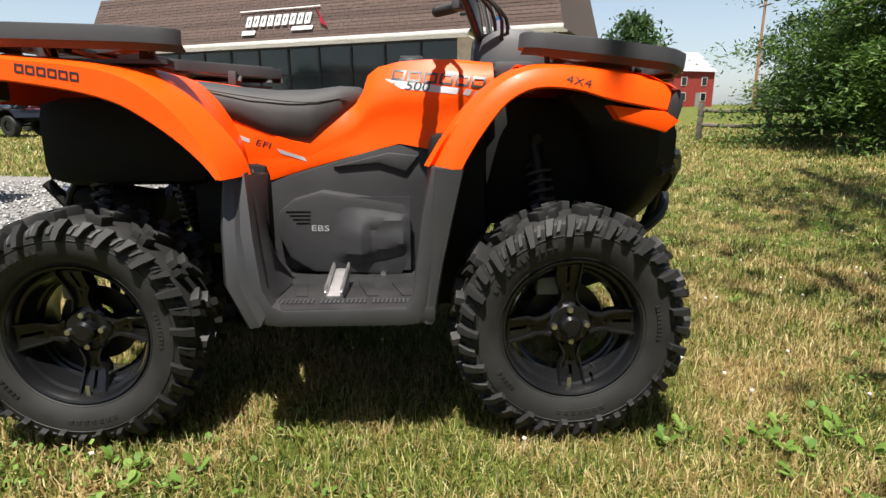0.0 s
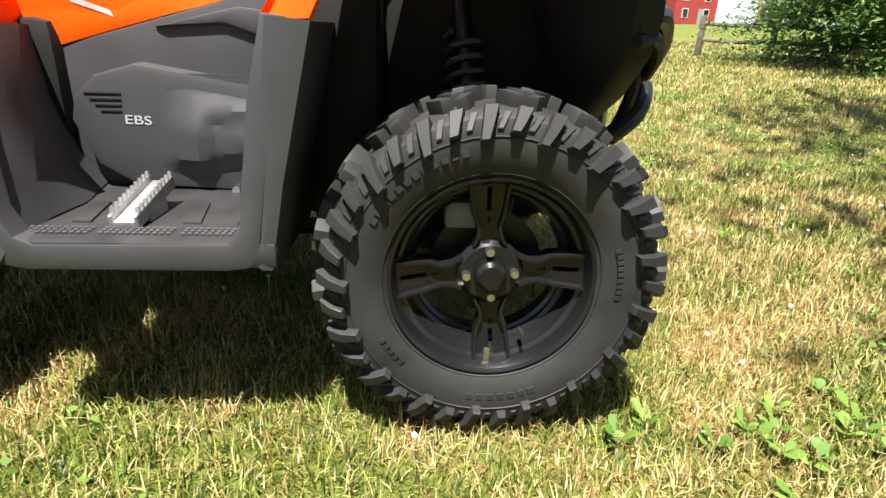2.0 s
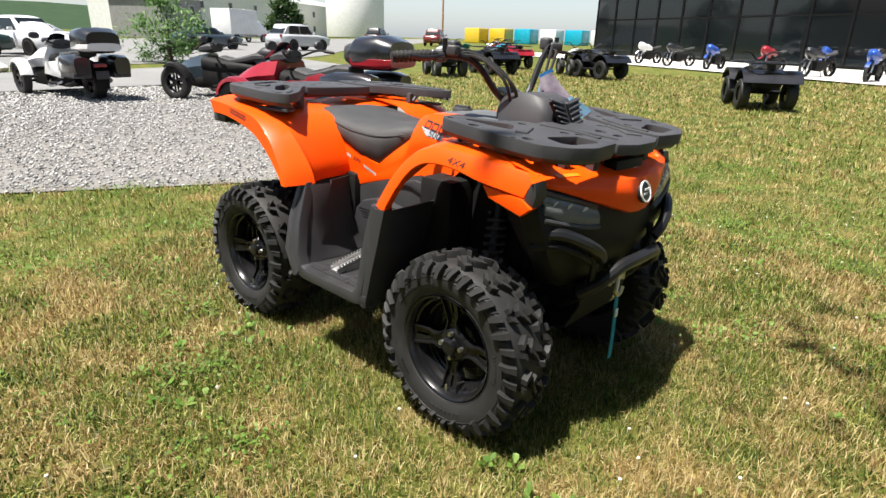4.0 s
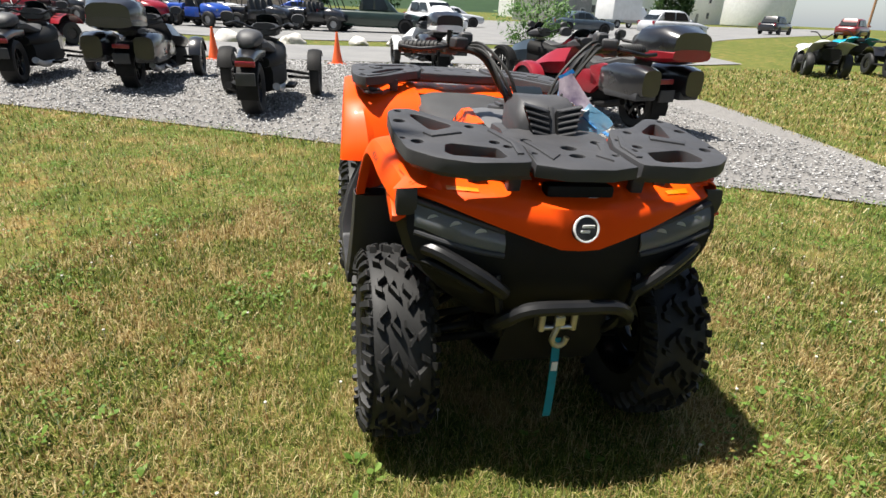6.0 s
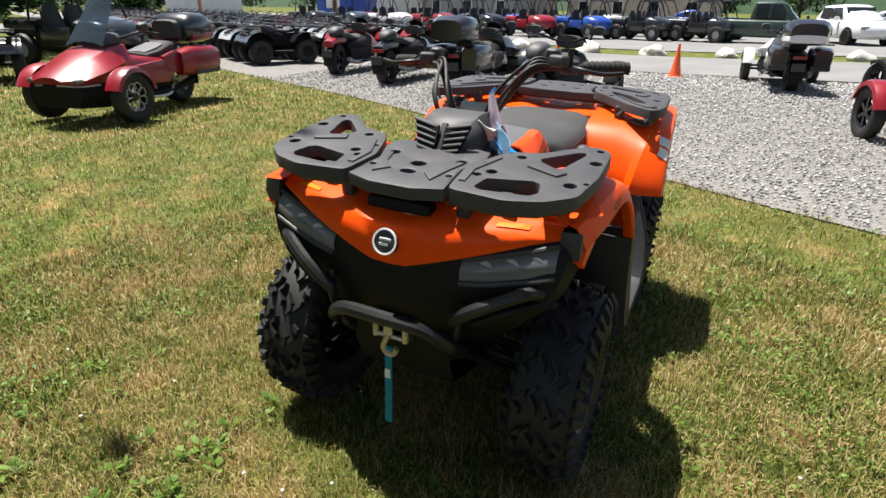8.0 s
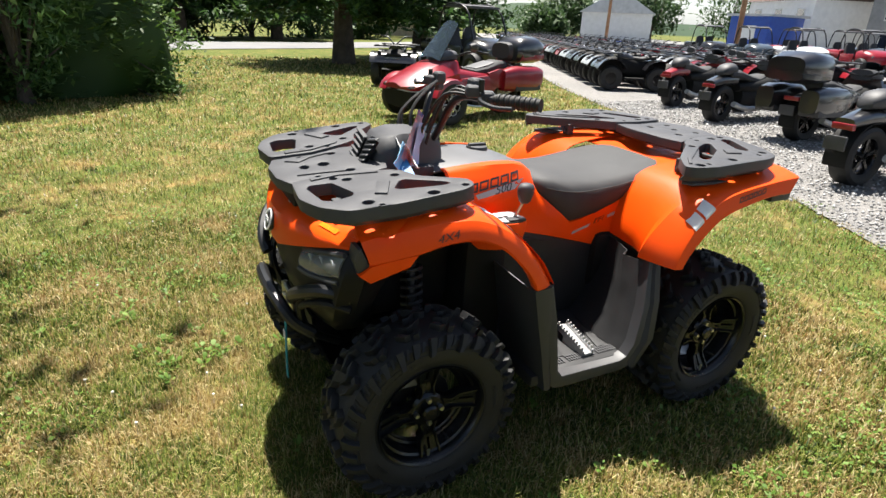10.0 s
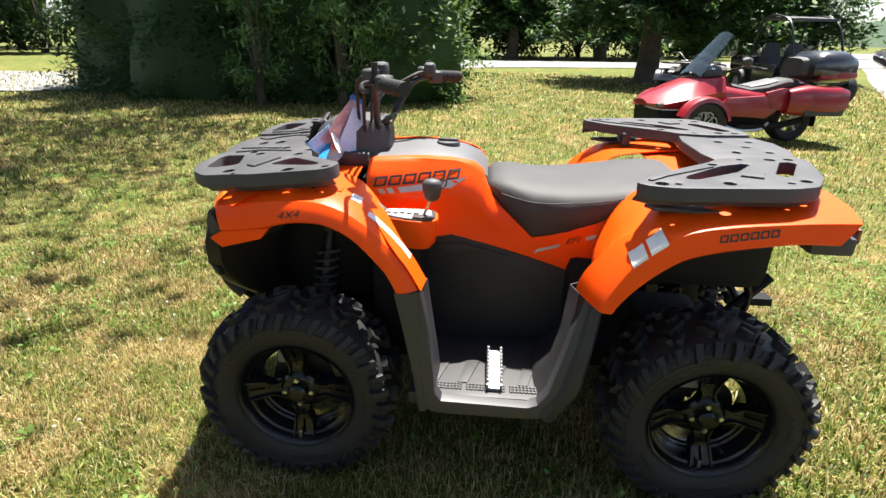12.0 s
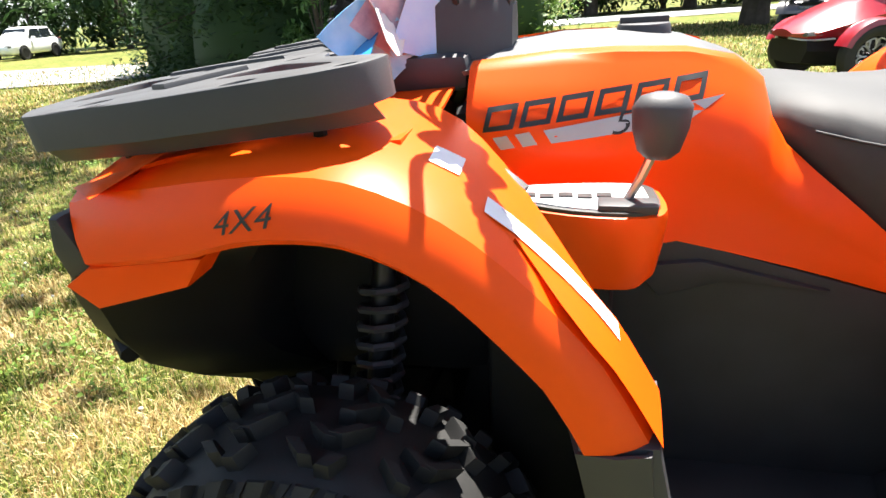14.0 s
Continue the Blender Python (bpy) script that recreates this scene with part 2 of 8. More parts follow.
BARK = surface("bark", (0.05, 0.038, 0.028), (0.12, 0.095, 0.075), 0.9, 0, 4, 30, 0.8, 0.02)
POLE_WOOD = surface("weathered_pole_wood", (0.24, 0.12, 0.06), (0.42, 0.24, 0.13), 0.85, 0, 3, 40, 0.6, 0.01)
FENCE_WOOD = surface("grey_fence_wood", (0.09, 0.075, 0.06), (0.17, 0.145, 0.12), 0.9, 0, 5, 40, 0.5, 0.01)


def ground_mat():
    """Lawn soil and thatch under the blades."""
    m, nt, b = node_mat("lawn_thatch")
    n1 = tex(nt, "ShaderNodeTexNoise", 2.3, 7, 0.72)
    n2 = tex(nt, "ShaderNodeTexNoise", 14, 8, 0.8)
    n3 = tex(nt, "ShaderNodeTexNoise", 0.13, 4, 0.6)
    c1 = ramp(nt, n1.outputs["Fac"], [(0.36, (0.066, 0.092, 0.018)), (0.54, (0.112, 0.124, 0.032)), (0.64, (0.230, 0.165, 0.066)), (0.76, (0.300, 0.215, 0.105))]).outputs[0]
    c2 = ramp(nt, n2.outputs["Fac"], [(0.34, (0.30, 0.32, 0.28)), (0.66, (1.55, 1.5, 1.35))]).outputs[0]
    c3 = ramp(nt, n3.outputs["Fac"], [(0.35, (0.8, 0.9, 0.75)), (0.65, (1.1, 1.05, 1.0))]).outputs[0]
    col = mixc(nt, 1.0, mixc(nt, 0.8, c1, c2, "MULTIPLY"), c3, "MULTIPLY")
    nt.links.new(col, b.inputs["Base Color"])
    b.inputs["Roughness"].default_value = 0.9
    b.inputs["Specular IOR Level"].default_value = 0.15
    bump(nt, b, n2.outputs["Fac"], 0.6, 0.02)
    return m


def gravel_mat():
    m, nt, b = node_mat("crushed_stone")
    v = tex(nt, "ShaderNodeTexVoronoi", 24)
    n = tex(nt, "ShaderNodeTexNoise", 0.5, 5)
    c = ramp(nt, v.outputs["Color"], [(0.05, (0.13, 0.128, 0.125)), (0.5, (0.37, 0.365, 0.36)), (0.95, (0.62, 0.61, 0.595))]).outputs[0]
    # gaps between the stones darkened: crevice shade put into the colour
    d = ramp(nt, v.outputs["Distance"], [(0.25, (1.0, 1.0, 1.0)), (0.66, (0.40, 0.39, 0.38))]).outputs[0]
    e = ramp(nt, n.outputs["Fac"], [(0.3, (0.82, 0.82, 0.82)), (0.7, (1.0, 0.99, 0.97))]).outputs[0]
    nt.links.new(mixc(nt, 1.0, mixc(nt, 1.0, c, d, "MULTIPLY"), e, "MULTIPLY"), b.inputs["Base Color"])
    b.inputs["Roughness"].default_value = 0.9
    bump(nt, b, v.outputs["Distance"], 0.9, -0.02)
    return m


LAWN = ground_mat()
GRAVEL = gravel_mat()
STONE_BIT, _nt, _b = node_mat("gravel_stone")
_geo = _nt.nodes.new("ShaderNodeNewGeometry")
_spots = tex(_nt, "ShaderNodeTexNoise", 40, 4)
_nt.links.new(mixc(_nt, 0.5, ramp(_nt, _geo.outputs["Random Per Island"], [(0.0, (0.12, 0.118, 0.115)), (0.5, (0.34, 0.335, 0.33)), (1.0, (0.54, 0.53, 0.52))]).outputs[0],
                   ramp(_nt, _spots.outputs["Fac"], [(0.3, (0.7, 0.7, 0.7)), (0.7, (1.1, 1.1, 1.08))]).outputs[0], "MULTIPLY"), _b.inputs["Base Color"])
_b.inputs["Roughness"].default_value = 0.9
ASPHALT = surface("worn_asphalt", (0.15, 0.15, 0.15), (0.21, 0.207, 0.20), 0.9, 0, 0.6, 90, 0.5, 0.006)
CONCRETE = surface("pale_concrete", (0.48, 0.46, 0.43), (0.6, 0.58, 0.54), 0.85, 0, 0.8, 60, 0.25, 0.004)
ROCK = surface("pale_boulder", (0.38, 0.36, 0.33), (0.6, 0.57, 0.52), 0.9, 0, 3, 30, 0.6, 0.02)
CONE_ORANGE = surface("orange_cone", (0.75, 0.10, 0.02), (0.85, 0.14, 0.03), 0.5, 0, 10, 100, 0.1, 0.001)
SHINGLE = surface("brown_roof_shingle", (0.075, 0.048, 0.04), (0.125, 0.085, 0.07), 0.9, 0, 8, 90, 0.5, 0.004, random_tint=0.4)
BRICK_TAN = surface("tan_stone_wall", (0.30, 0.25, 0.19), (0.45, 0.38, 0.29), 0.9, 0, 3, 40, 0.5, 0.01)
TRIM = surface("pale_trim_board", (0.55, 0.53, 0.49), (0.68, 0.66, 0.62), 0.6, 0, 4, 60, 0.1, 0.002)
BARN_RED = surface("red_barn_board", (0.22, 0.025, 0.02), (0.33, 0.04, 0.03), 0.8, 0, 2, 20, 0.3, 0.01)
TIN = surface("grey_metal_roof", (0.4, 0.41, 0.42), (0.55, 0.56, 0.57), 0.45, 0.5, 1.5, 30, 0.2, 0.01)
SIDING = surface("white_siding", (0.66, 0.66, 0.64), (0.76, 0.76, 0.74), 0.6, 0, 2, 30, 0.1, 0.004)
SIDING_GREY = surface("grey_siding", (0.20, 0.20, 0.19), (0.28, 0.28, 0.27), 0.7, 0, 2, 30, 0.1, 0.004)

# ---- building helpers ----
from mathutils.bvhtree import BVHTree


def finish(bm, angle=35.0):
    bmesh.ops.recalc_face_normals(bm, faces=bm.faces[:])
    me = bpy.data.meshes.new("mesh")
    bm.to_mesh(me)
    bm.free()
    me.polygons.foreach_set("use_smooth", [True] * len(me.polygons))
    me.set_sharp_from_angle(angle=radians(angle))
    return me


def part(name, bm, material, parent=None, label="", at=None, angle=35.0):
    """One mesh object out of a bmesh (or a ready mesh), under a thing or a part."""
    me = bm if isinstance(bm, bpy.types.Mesh) else finish(bm, angle)
    me.name = name
    if material and not me.materials:
        me.materials.append(material)
    ob = new(name, me)
    ob.parent = parent
    if at is not None:
        ob.matrix_basis = at
    if label:
        ob["label"] = label
    return ob


def empty(name, m=None):
    ob = new(name)
    ob.empty_display_size = 0.1
    if m is not None:
        ob.matrix_basis = m
    return ob


def box(cx, cy, cz, sx, sy, sz, bevel=0.0, seg=2, turn=None, bm=None):
    bm = bm or bmesh.new()
    m = Matrix.Translation((cx, cy, cz)) @ (turn or Matrix()) @ Matrix.Diagonal((sx, sy, sz, 1))
    vs = bmesh.ops.create_cube(bm, size=1.0, matrix=m)["verts"]
    if bevel:
        es = list({e for v in vs for e in v.link_edges})
        bmesh.ops.bevel(bm, geom=es, offset=bevel, segments=seg, profile=0.6, affect="EDGES")
    return bm


def cyl(a, b, r1, r2=None, seg=16, bm=None, bevel=0.0):
    """A solid round bar from a to b."""
    bm = bm or bmesh.new()
    a, b = Vector(a), Vector(b)
    d = b - a
    m = Matrix.Translation((a + b) / 2) @ d.to_track_quat("Z", "Y").to_matrix().to_4x4()
    vs = bmesh.ops.create_cone(bm, cap_ends=True, segments=seg, radius1=r1, radius2=r1 if r2 is None else r2, depth=d.length, matrix=m)["verts"]
    if bevel:
        es = [e for e in {e for v in vs for e in v.link_edges} if any(len(f.verts) > 4 for f in e.link_faces)]
        bmesh.ops.bevel(bm, geom=es, offset=bevel, segments=2, profile=0.6, affect="EDGES")
    return bm


def curve_points(pts, n):
    """Points of a smooth line through pts."""
    pts = [Vector(p) for p in pts]
    out = []
    for i in range(len(pts) - 1):
        p0, p1, p2, p3 = pts[max(i - 1, 0)], pts[i], pts[i + 1], pts[min(i + 2, len(pts) - 1)]
        for k in range(n):
            t = k / n
            out.append(0.5 * (2 * p1 + (p2 - p0) * t + (2 * p0 - 5 * p1 + 4 * p2 - p3) * t * t + (3 * p1 - p0 - 3 * p2 + p3) * t ** 3))
    return out + [pts[-1]]


def tube(pts, r, seg=8, n=4, bm=None):
    """A round tube along a smooth line."""
    bm = bm or bmesh.new()
    line = curve_points(pts, n)
    rings, up = [], None
    for i, p in enumerate(line):
        d = (line[min(i + 1, len(line) - 1)] - line[max(i - 1, 0)]).normalized()
        if up is None:
            up = d.orthogonal().normalized()
        up = (up - d * up.dot(d)).normalized()
        side = d.cross(up)
        rings.append([bm.verts.new(p + (up * math.cos(2 * math.pi * k / seg) + side * math.sin(2 * math.pi * k / seg)) * r) for k in range(seg)])
    for a, b in zip(rings, rings[1:]):
        for k in range(seg):
            bm.faces.new((a[k], a[(k + 1) % seg], b[(k + 1) % seg], b[k]))
    bm.faces.new(rings[0])
    bm.faces.new(rings[-1])
    return bm


def loft(rings, bm=None, cap=True):
    """A skin over rings of equally many points."""
    bm = bm or bmesh.new()
    vr = [[bm.verts.new(p) for p in ring] for ring in rings]
    n = len(vr[0])
    for a, b in zip(vr, vr[1:]):
        for k in range(n):
            bm.faces.new((a[k], a[(k + 1) % n], b[(k + 1) % n], b[k]))
    if cap:
        bm.faces.new(vr[0])
        bm.faces.new(vr[-1])
    return bm


def sheet(rows, thick, bm=None):
    """A shell of the given thickness over a grid of points."""
    bm = bm or bmesh.new()
    vr = [[bm.verts.new(p) for p in row] for row in rows]
    faces = []
    for a, b in zip(vr, vr[1:]):
        for k in range(len(a) - 1):
            faces.append(bm.faces.new((a[k], a[k + 1], b[k + 1], b[k])))
    bmesh.ops.recalc_face_normals(bm, faces=faces)
    if thick:
        bmesh.ops.solidify(bm, geom=faces, thickness=thick)
    return bm


def plate(outer, holes, z0, z1, bevel=0.0, bm=None, place=None):
    """A flat plate with openings through it: outlines in the plane, from z0 up to z1."""
    own = bmesh.new()
    edges = []
    for loop in (outer, *holes):
        vs = [own.verts.new((x, y, z0)) for x, y in loop]
        edges += [own.edges.new((vs[i], vs[(i + 1) % len(vs)])) for i in range(len(vs))]
    got = bmesh.ops.triangle_fill(own, edges=edges, use_beauty=True)
    faces = [g for g in got["geom"] if isinstance(g, bmesh.types.BMFace)]
    up = bmesh.ops.extrude_face_region(own, geom=faces)
    top = [g for g in up["geom"] if isinstance(g, bmesh.types.BMVert)]
    bmesh.ops.translate(own, verts=top, vec=(0, 0, z1 - z0))
    bmesh.ops.recalc_face_normals(own, faces=own.faces[:])
    if bevel:
        tops = set(top)
        es = [e for e in own.edges if e.verts[0] in tops and e.verts[1] in tops and len(e.link_faces) == 2 and e.calc_face_angle(0) > 0.8]
        bmesh.ops.bevel(own, geom=es, offset=bevel, segments=2, profile=0.6, affect="EDGES", clamp_overlap=True)
    if place is not None:
        bmesh.ops.transform(own, matrix=place, verts=own.verts[:])
    if bm is None:
        return own
    me = bpy.data.meshes.new("tmp")
    own.to_mesh(me)
    own.free()
    bm.from_mesh(me)
    bpy.data.meshes.remove(me)
    return bm


def ring2d(cx, cy, rx, ry=None, n=12, turn=0.0):
    ry = ry or rx
    c, s = math.cos(turn), math.sin(turn)
    return [(cx + c * rx * math.cos(a) - s * ry * math.sin(a), cy + s * rx * math.cos(a) + c * ry * math.sin(a)) for a in (2 * math.pi * k / n for k in range(n))]


# a plane that stands upright along x: plate x -> x, plate y -> z, plate z -> side y
UPRIGHT = Matrix(((1, 0, 0, 0), (0, 0, 1, 0), (0, 1, 0, 0), (0, 0, 0, 1)))


def lathe(profile, seg=40, bm=None):
    """Profile of (y, r) turned about the y axis."""
    bm = bm or bmesh.new()
    rings = [[bm.verts.new((r * math.sin(2 * math.pi * k / seg), y, r * math.cos(2 * math.pi * k / seg))) for y, r in profile] for k in range(seg)]
    for i in range(seg):
        a, b = rings[i], rings[(i + 1) % seg]
        for k in range(len(profile) - 1):
            bm.faces.new((a[k], a[k + 1], b[k + 1], b[k]))
    return bm


def letters(name, text, size, m, material, parent, depth=0.0015):
    """Lettering in the built-in font as a mesh."""
    cu = bpy.data.curves.new(name, "FONT")
    cu.body, cu.size, cu.extrude, cu.align_x, cu.align_y = text, size, depth, "CENTER", "CENTER"
    ob = bpy.data.objects.new(name, cu)
    scene.collection.objects.link(ob)
    me = bpy.data.meshes.new_from_object(ob.evaluated_get(bpy.context.evaluated_depsgraph_get()))
    bpy.data.objects.remove(ob)
    return part(name, me, material, parent, at=m)


def facing(p, right, up):
    """A pose at p whose x runs along right and whose y runs along up."""
    r = Vector(right).normalized()
    n = r.cross(Vector(up)).normalized()
    u = n.cross(r)
    return Matrix(((r.x, u.x, n.x, p[0]), (r.y, u.y, n.y, p[1]), (r.z, u.z, n.z, p[2]), (0, 0, 0, 1)))


def bulk(name, verts, faces, material):
    """One large mesh from arrays: all faces of the same corner count."""
    me = bpy.data.meshes.new(name)
    verts, faces = np.asarray(verts, np.float32), np.asarray(faces, np.int32)
    k = faces.shape[1]
    me.vertices.add(len(verts))
    me.vertices.foreach_set("co", verts.ravel())
    me.loops.add(faces.size)
    me.loops.foreach_set("vertex_index", faces.ravel())
    me.polygons.add(len(faces))
    me.polygons.foreach_set("loop_start", np.arange(len(faces), dtype=np.int32) * k)
    me.update(calc_edges=True)
    me.validate()
    me.materials.append(material)
    return me


SLOPES = [(-180, 0.0), (-135, 0.0), (-45, -0.014), (0, -0.005), (63, 0.011), (135, 0.008), (180, 0.0)]


def ground_z(x, y):
    """Height of the ground: level round the middle, then gently up or down by direction."""
    r, a = math.hypot(x, y), math.degrees(math.atan2(y, x))
    for (a0, s0), (a1, s1) in zip(SLOPES, SLOPES[1:]):
        if a <= a1:
            s = s0 + (s1 - s0) * (a - a0) / (a1 - a0)
            break
    return -0.06 + s * min(max(0.0, r - 5.0), 150.0)


def stick(name, bm, target, sg, material, parent, label="", lift=0.0012, fine=0.02):
    """Print lying on a side of a moulded panel: outlines drawn in x and z, laid against the panel along y."""
    tree = BVHTree.FromPolygons([v.co.copy() for v in target.data.vertices], [tuple(p.vertices) for p in target.data.polygons])
    bmesh.ops.triangulate(bm, faces=bm.faces[:])
    for _ in range(5):
        long = [e for e in bm.edges if e.calc_length() > fine]
        if not long:
            break
        bmesh.ops.subdivide_edges(bm, edges=long, cuts=1)
    for v in bm.verts:
        for dz in (0, -0.006, 0.006, -0.015, 0.015):
            spot = tree.ray_cast(Vector((v.co.x, sg * 0.9, v.co.z + dz)), Vector((0, -sg, 0)))[0]
            if spot is not None:
                v.co.y = spot.y + sg * lift
                break
    return part(name, bm, material, parent, label)


def outline(loops):
    """Flat faces in the plane of x and z: an outer line, then openings."""
    bm = bmesh.new()
    edges = []
    for loop in loops:
        vs = [bm.verts.new((x, 0, z)) for x, z in loop]
        edges += [bm.edges.new((vs[i], vs[(i + 1) % len(vs)])) for i in range(len(vs))]
    bmesh.ops.triangle_fill(bm, edges=edges, use_beauty=True)
    return bm


def text_outline(text, size, x, z, sg, slope=0.0, slant=0.2, wide=1.0):
    """Lettering in the built-in font laid into the plane of x and z, read from the side sg."""
    cu = bpy.data.curves.new("text", "FONT")
    cu.body, cu.size, cu.align_x, cu.align_y = text, size, "CENTER", "CENTER"
    ob = bpy.data.objects.new("text", cu)
    scene.collection.objects.link(ob)
    me = bpy.data.meshes.new_from_object(ob.evaluated_get(bpy.context.evaluated_depsgraph_get()))
    bpy.data.objects.remove(ob)
    bm = bmesh.new()
    bm.from_mesh(me)
    for v in bm.verts:
        u, w = (v.co.x + slant * v.co.y) * wide, v.co.y
        v.co = (x - sg * u, 0, z + w - sg * slope * u)
    return bm

# ---- ground ----
def polar_ground():
    radii = [0.0, 1.5, 3, 5, 8, 12, 17, 24, 33, 45, 60, 80, 110, 155, 300, 800, 2500]
    n = 72
    vs, fs = [(0, 0, ground_z(0, 0))], []
    for r in radii[1:]:
        for k in range(n):
            a = 2 * math.pi * k / n
            x, y = r * math.cos(a), r * math.sin(a)
            vs.append((x, y, ground_z(x, y)))
    bm = bmesh.new()
    bv = [bm.verts.new(v) for v in vs]
    for k in range(n):
        bm.faces.new((bv[0], bv[1 + k], bv[1 + (k + 1) % n]))
    for i in range(len(radii) - 2):
        o, p = 1 + i * n, 1 + (i + 1) * n
        for k in range(n):
            bm.faces.new((bv[o + k], bv[p + k], bv[p + (k + 1) % n], bv[o + (k + 1) % n]))
    return bm


ground = part("ground", polar_ground(), LAWN, angle=60)
tagged(ground, "mown lawn with green and straw-coloured dry patches", "lawn", kind="structure")


def paved(name, left, right, material, lift, label, category, n=10):
    """A sheet between two edge lines, following the ground."""
    a, b = curve_points([(*p, 0) for p in left], n), curve_points([(*p, 0) for p in right], n)
    rows = []
    for p, q in zip(a, b):
        row = []
        for k in range(9):
            v = p.lerp(q, k / 8)
            row.append((v.x, v.y, ground_z(v.x, v.y) + lift))
        rows.append(row)
    ob = part(name, sheet(rows, 0), material, angle=60)
    return tagged(ob, label, category, kind="structure")


# gravel display strip behind the vehicle, from the far corner of the lot to its tapered end by the lawn
NEAR_EDGE = [(-60, -110), (-26, -43), (-14.2, -21.5), (-8.6, -10.9), (-5.9, -4.8), (-4.45, -2.0), (-3.3, 0.0), (-2.45, 1.6), (-1.75, 3.1), (-0.9, 4.5)]
FAR_EDGE = [(-80, -100), (-46, -40), (-26, -15), (-15.0, -6.5), (-12.6, -3.0), (-12.4, -0.5), (-12.3, 2.5), (-11.0, 5.6), (-6.8, 5.9), (-1.5, 4.8)]
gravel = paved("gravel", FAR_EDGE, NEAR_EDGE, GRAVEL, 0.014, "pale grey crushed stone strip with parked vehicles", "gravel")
drive = paved("road", [(-82, -98), (-46.5, -39.5), (-26.4, -14.5), (-15.3, -6.2), (-12.9, -2.9), (-12.7, 2.5), (-12.8, 6.5), (-14.5, 12.5)],
              [(-95, -90), (-60, -34), (-38, -13), (-22, -8.0), (-18.4, -4.0), (-18.6, 3.2), (-19.6, 7.8), (-24, 15)], ASPHALT, 0.03,
              "worn grey asphalt drive beside the gravel", "road")
lot = paved("car_park", [(-80, -60), (-50, -26), (-30, -12), (-21.8, -5.5), (-21.6, 3.0), (-22, 9), (-25, 17), (-37, 30), (-60, 62)],
            [(-130, -70), (-95, -45), (-80, -15), (-75, -6), (-75, 5), (-75, 15), (-75, 25), (-80, 40), (-90, 90)], ASPHALT, 0.028,
            "wide grey asphalt car park", "car park")
lane = paved("lane", [(-60, -62), (-36, -44), (-20, -35.5), (-7.3, -29.4), (0.1, -26), (5.2, -19.0), (9.4, -11.3), (12.6, -9.8), (26, -4.5), (55, 6)],
             [(-60, -76), (-38, -56), (-22, -45), (-9.0, -37.7), (1.0, -34.6), (8.0, -26), (13.2, -17.6), (18.0, -16.6), (32, -15), (60, -8)], ASPHALT, 0.03,
             "grey lane past the hedge", "road")
pad = paved("concrete_pad", [(-27.3, 33.7), (-12, 26.7), (-4, 23.1), (2.6, 20.1), (4.4, 19.6)], [(-23.2, 42.6), (-8, 35.7), (0, 32.1), (6.6, 29.1), (9.2, 28.4)], CONCRETE, 0.06,
            "pale concrete forecourt in front of the shop", "pavement")

# ---- the orange four-wheeler ----
HUB_F, HUB_R, HUB_Z = 0.625, -0.607, 0.25


def lerp_table(table, t):
    """Values of a table of rows whose first entry rises."""
    if t <= table[0][0]:
        return table[0][1:]
    for a, b in zip(table, table[1:]):
        if t <= b[0]:
            f = (t - a[0]) / (b[0] - a[0])
            return [u + (v - u) * f for u, v in zip(a[1:], b[1:])]
    return table[-1][1:]


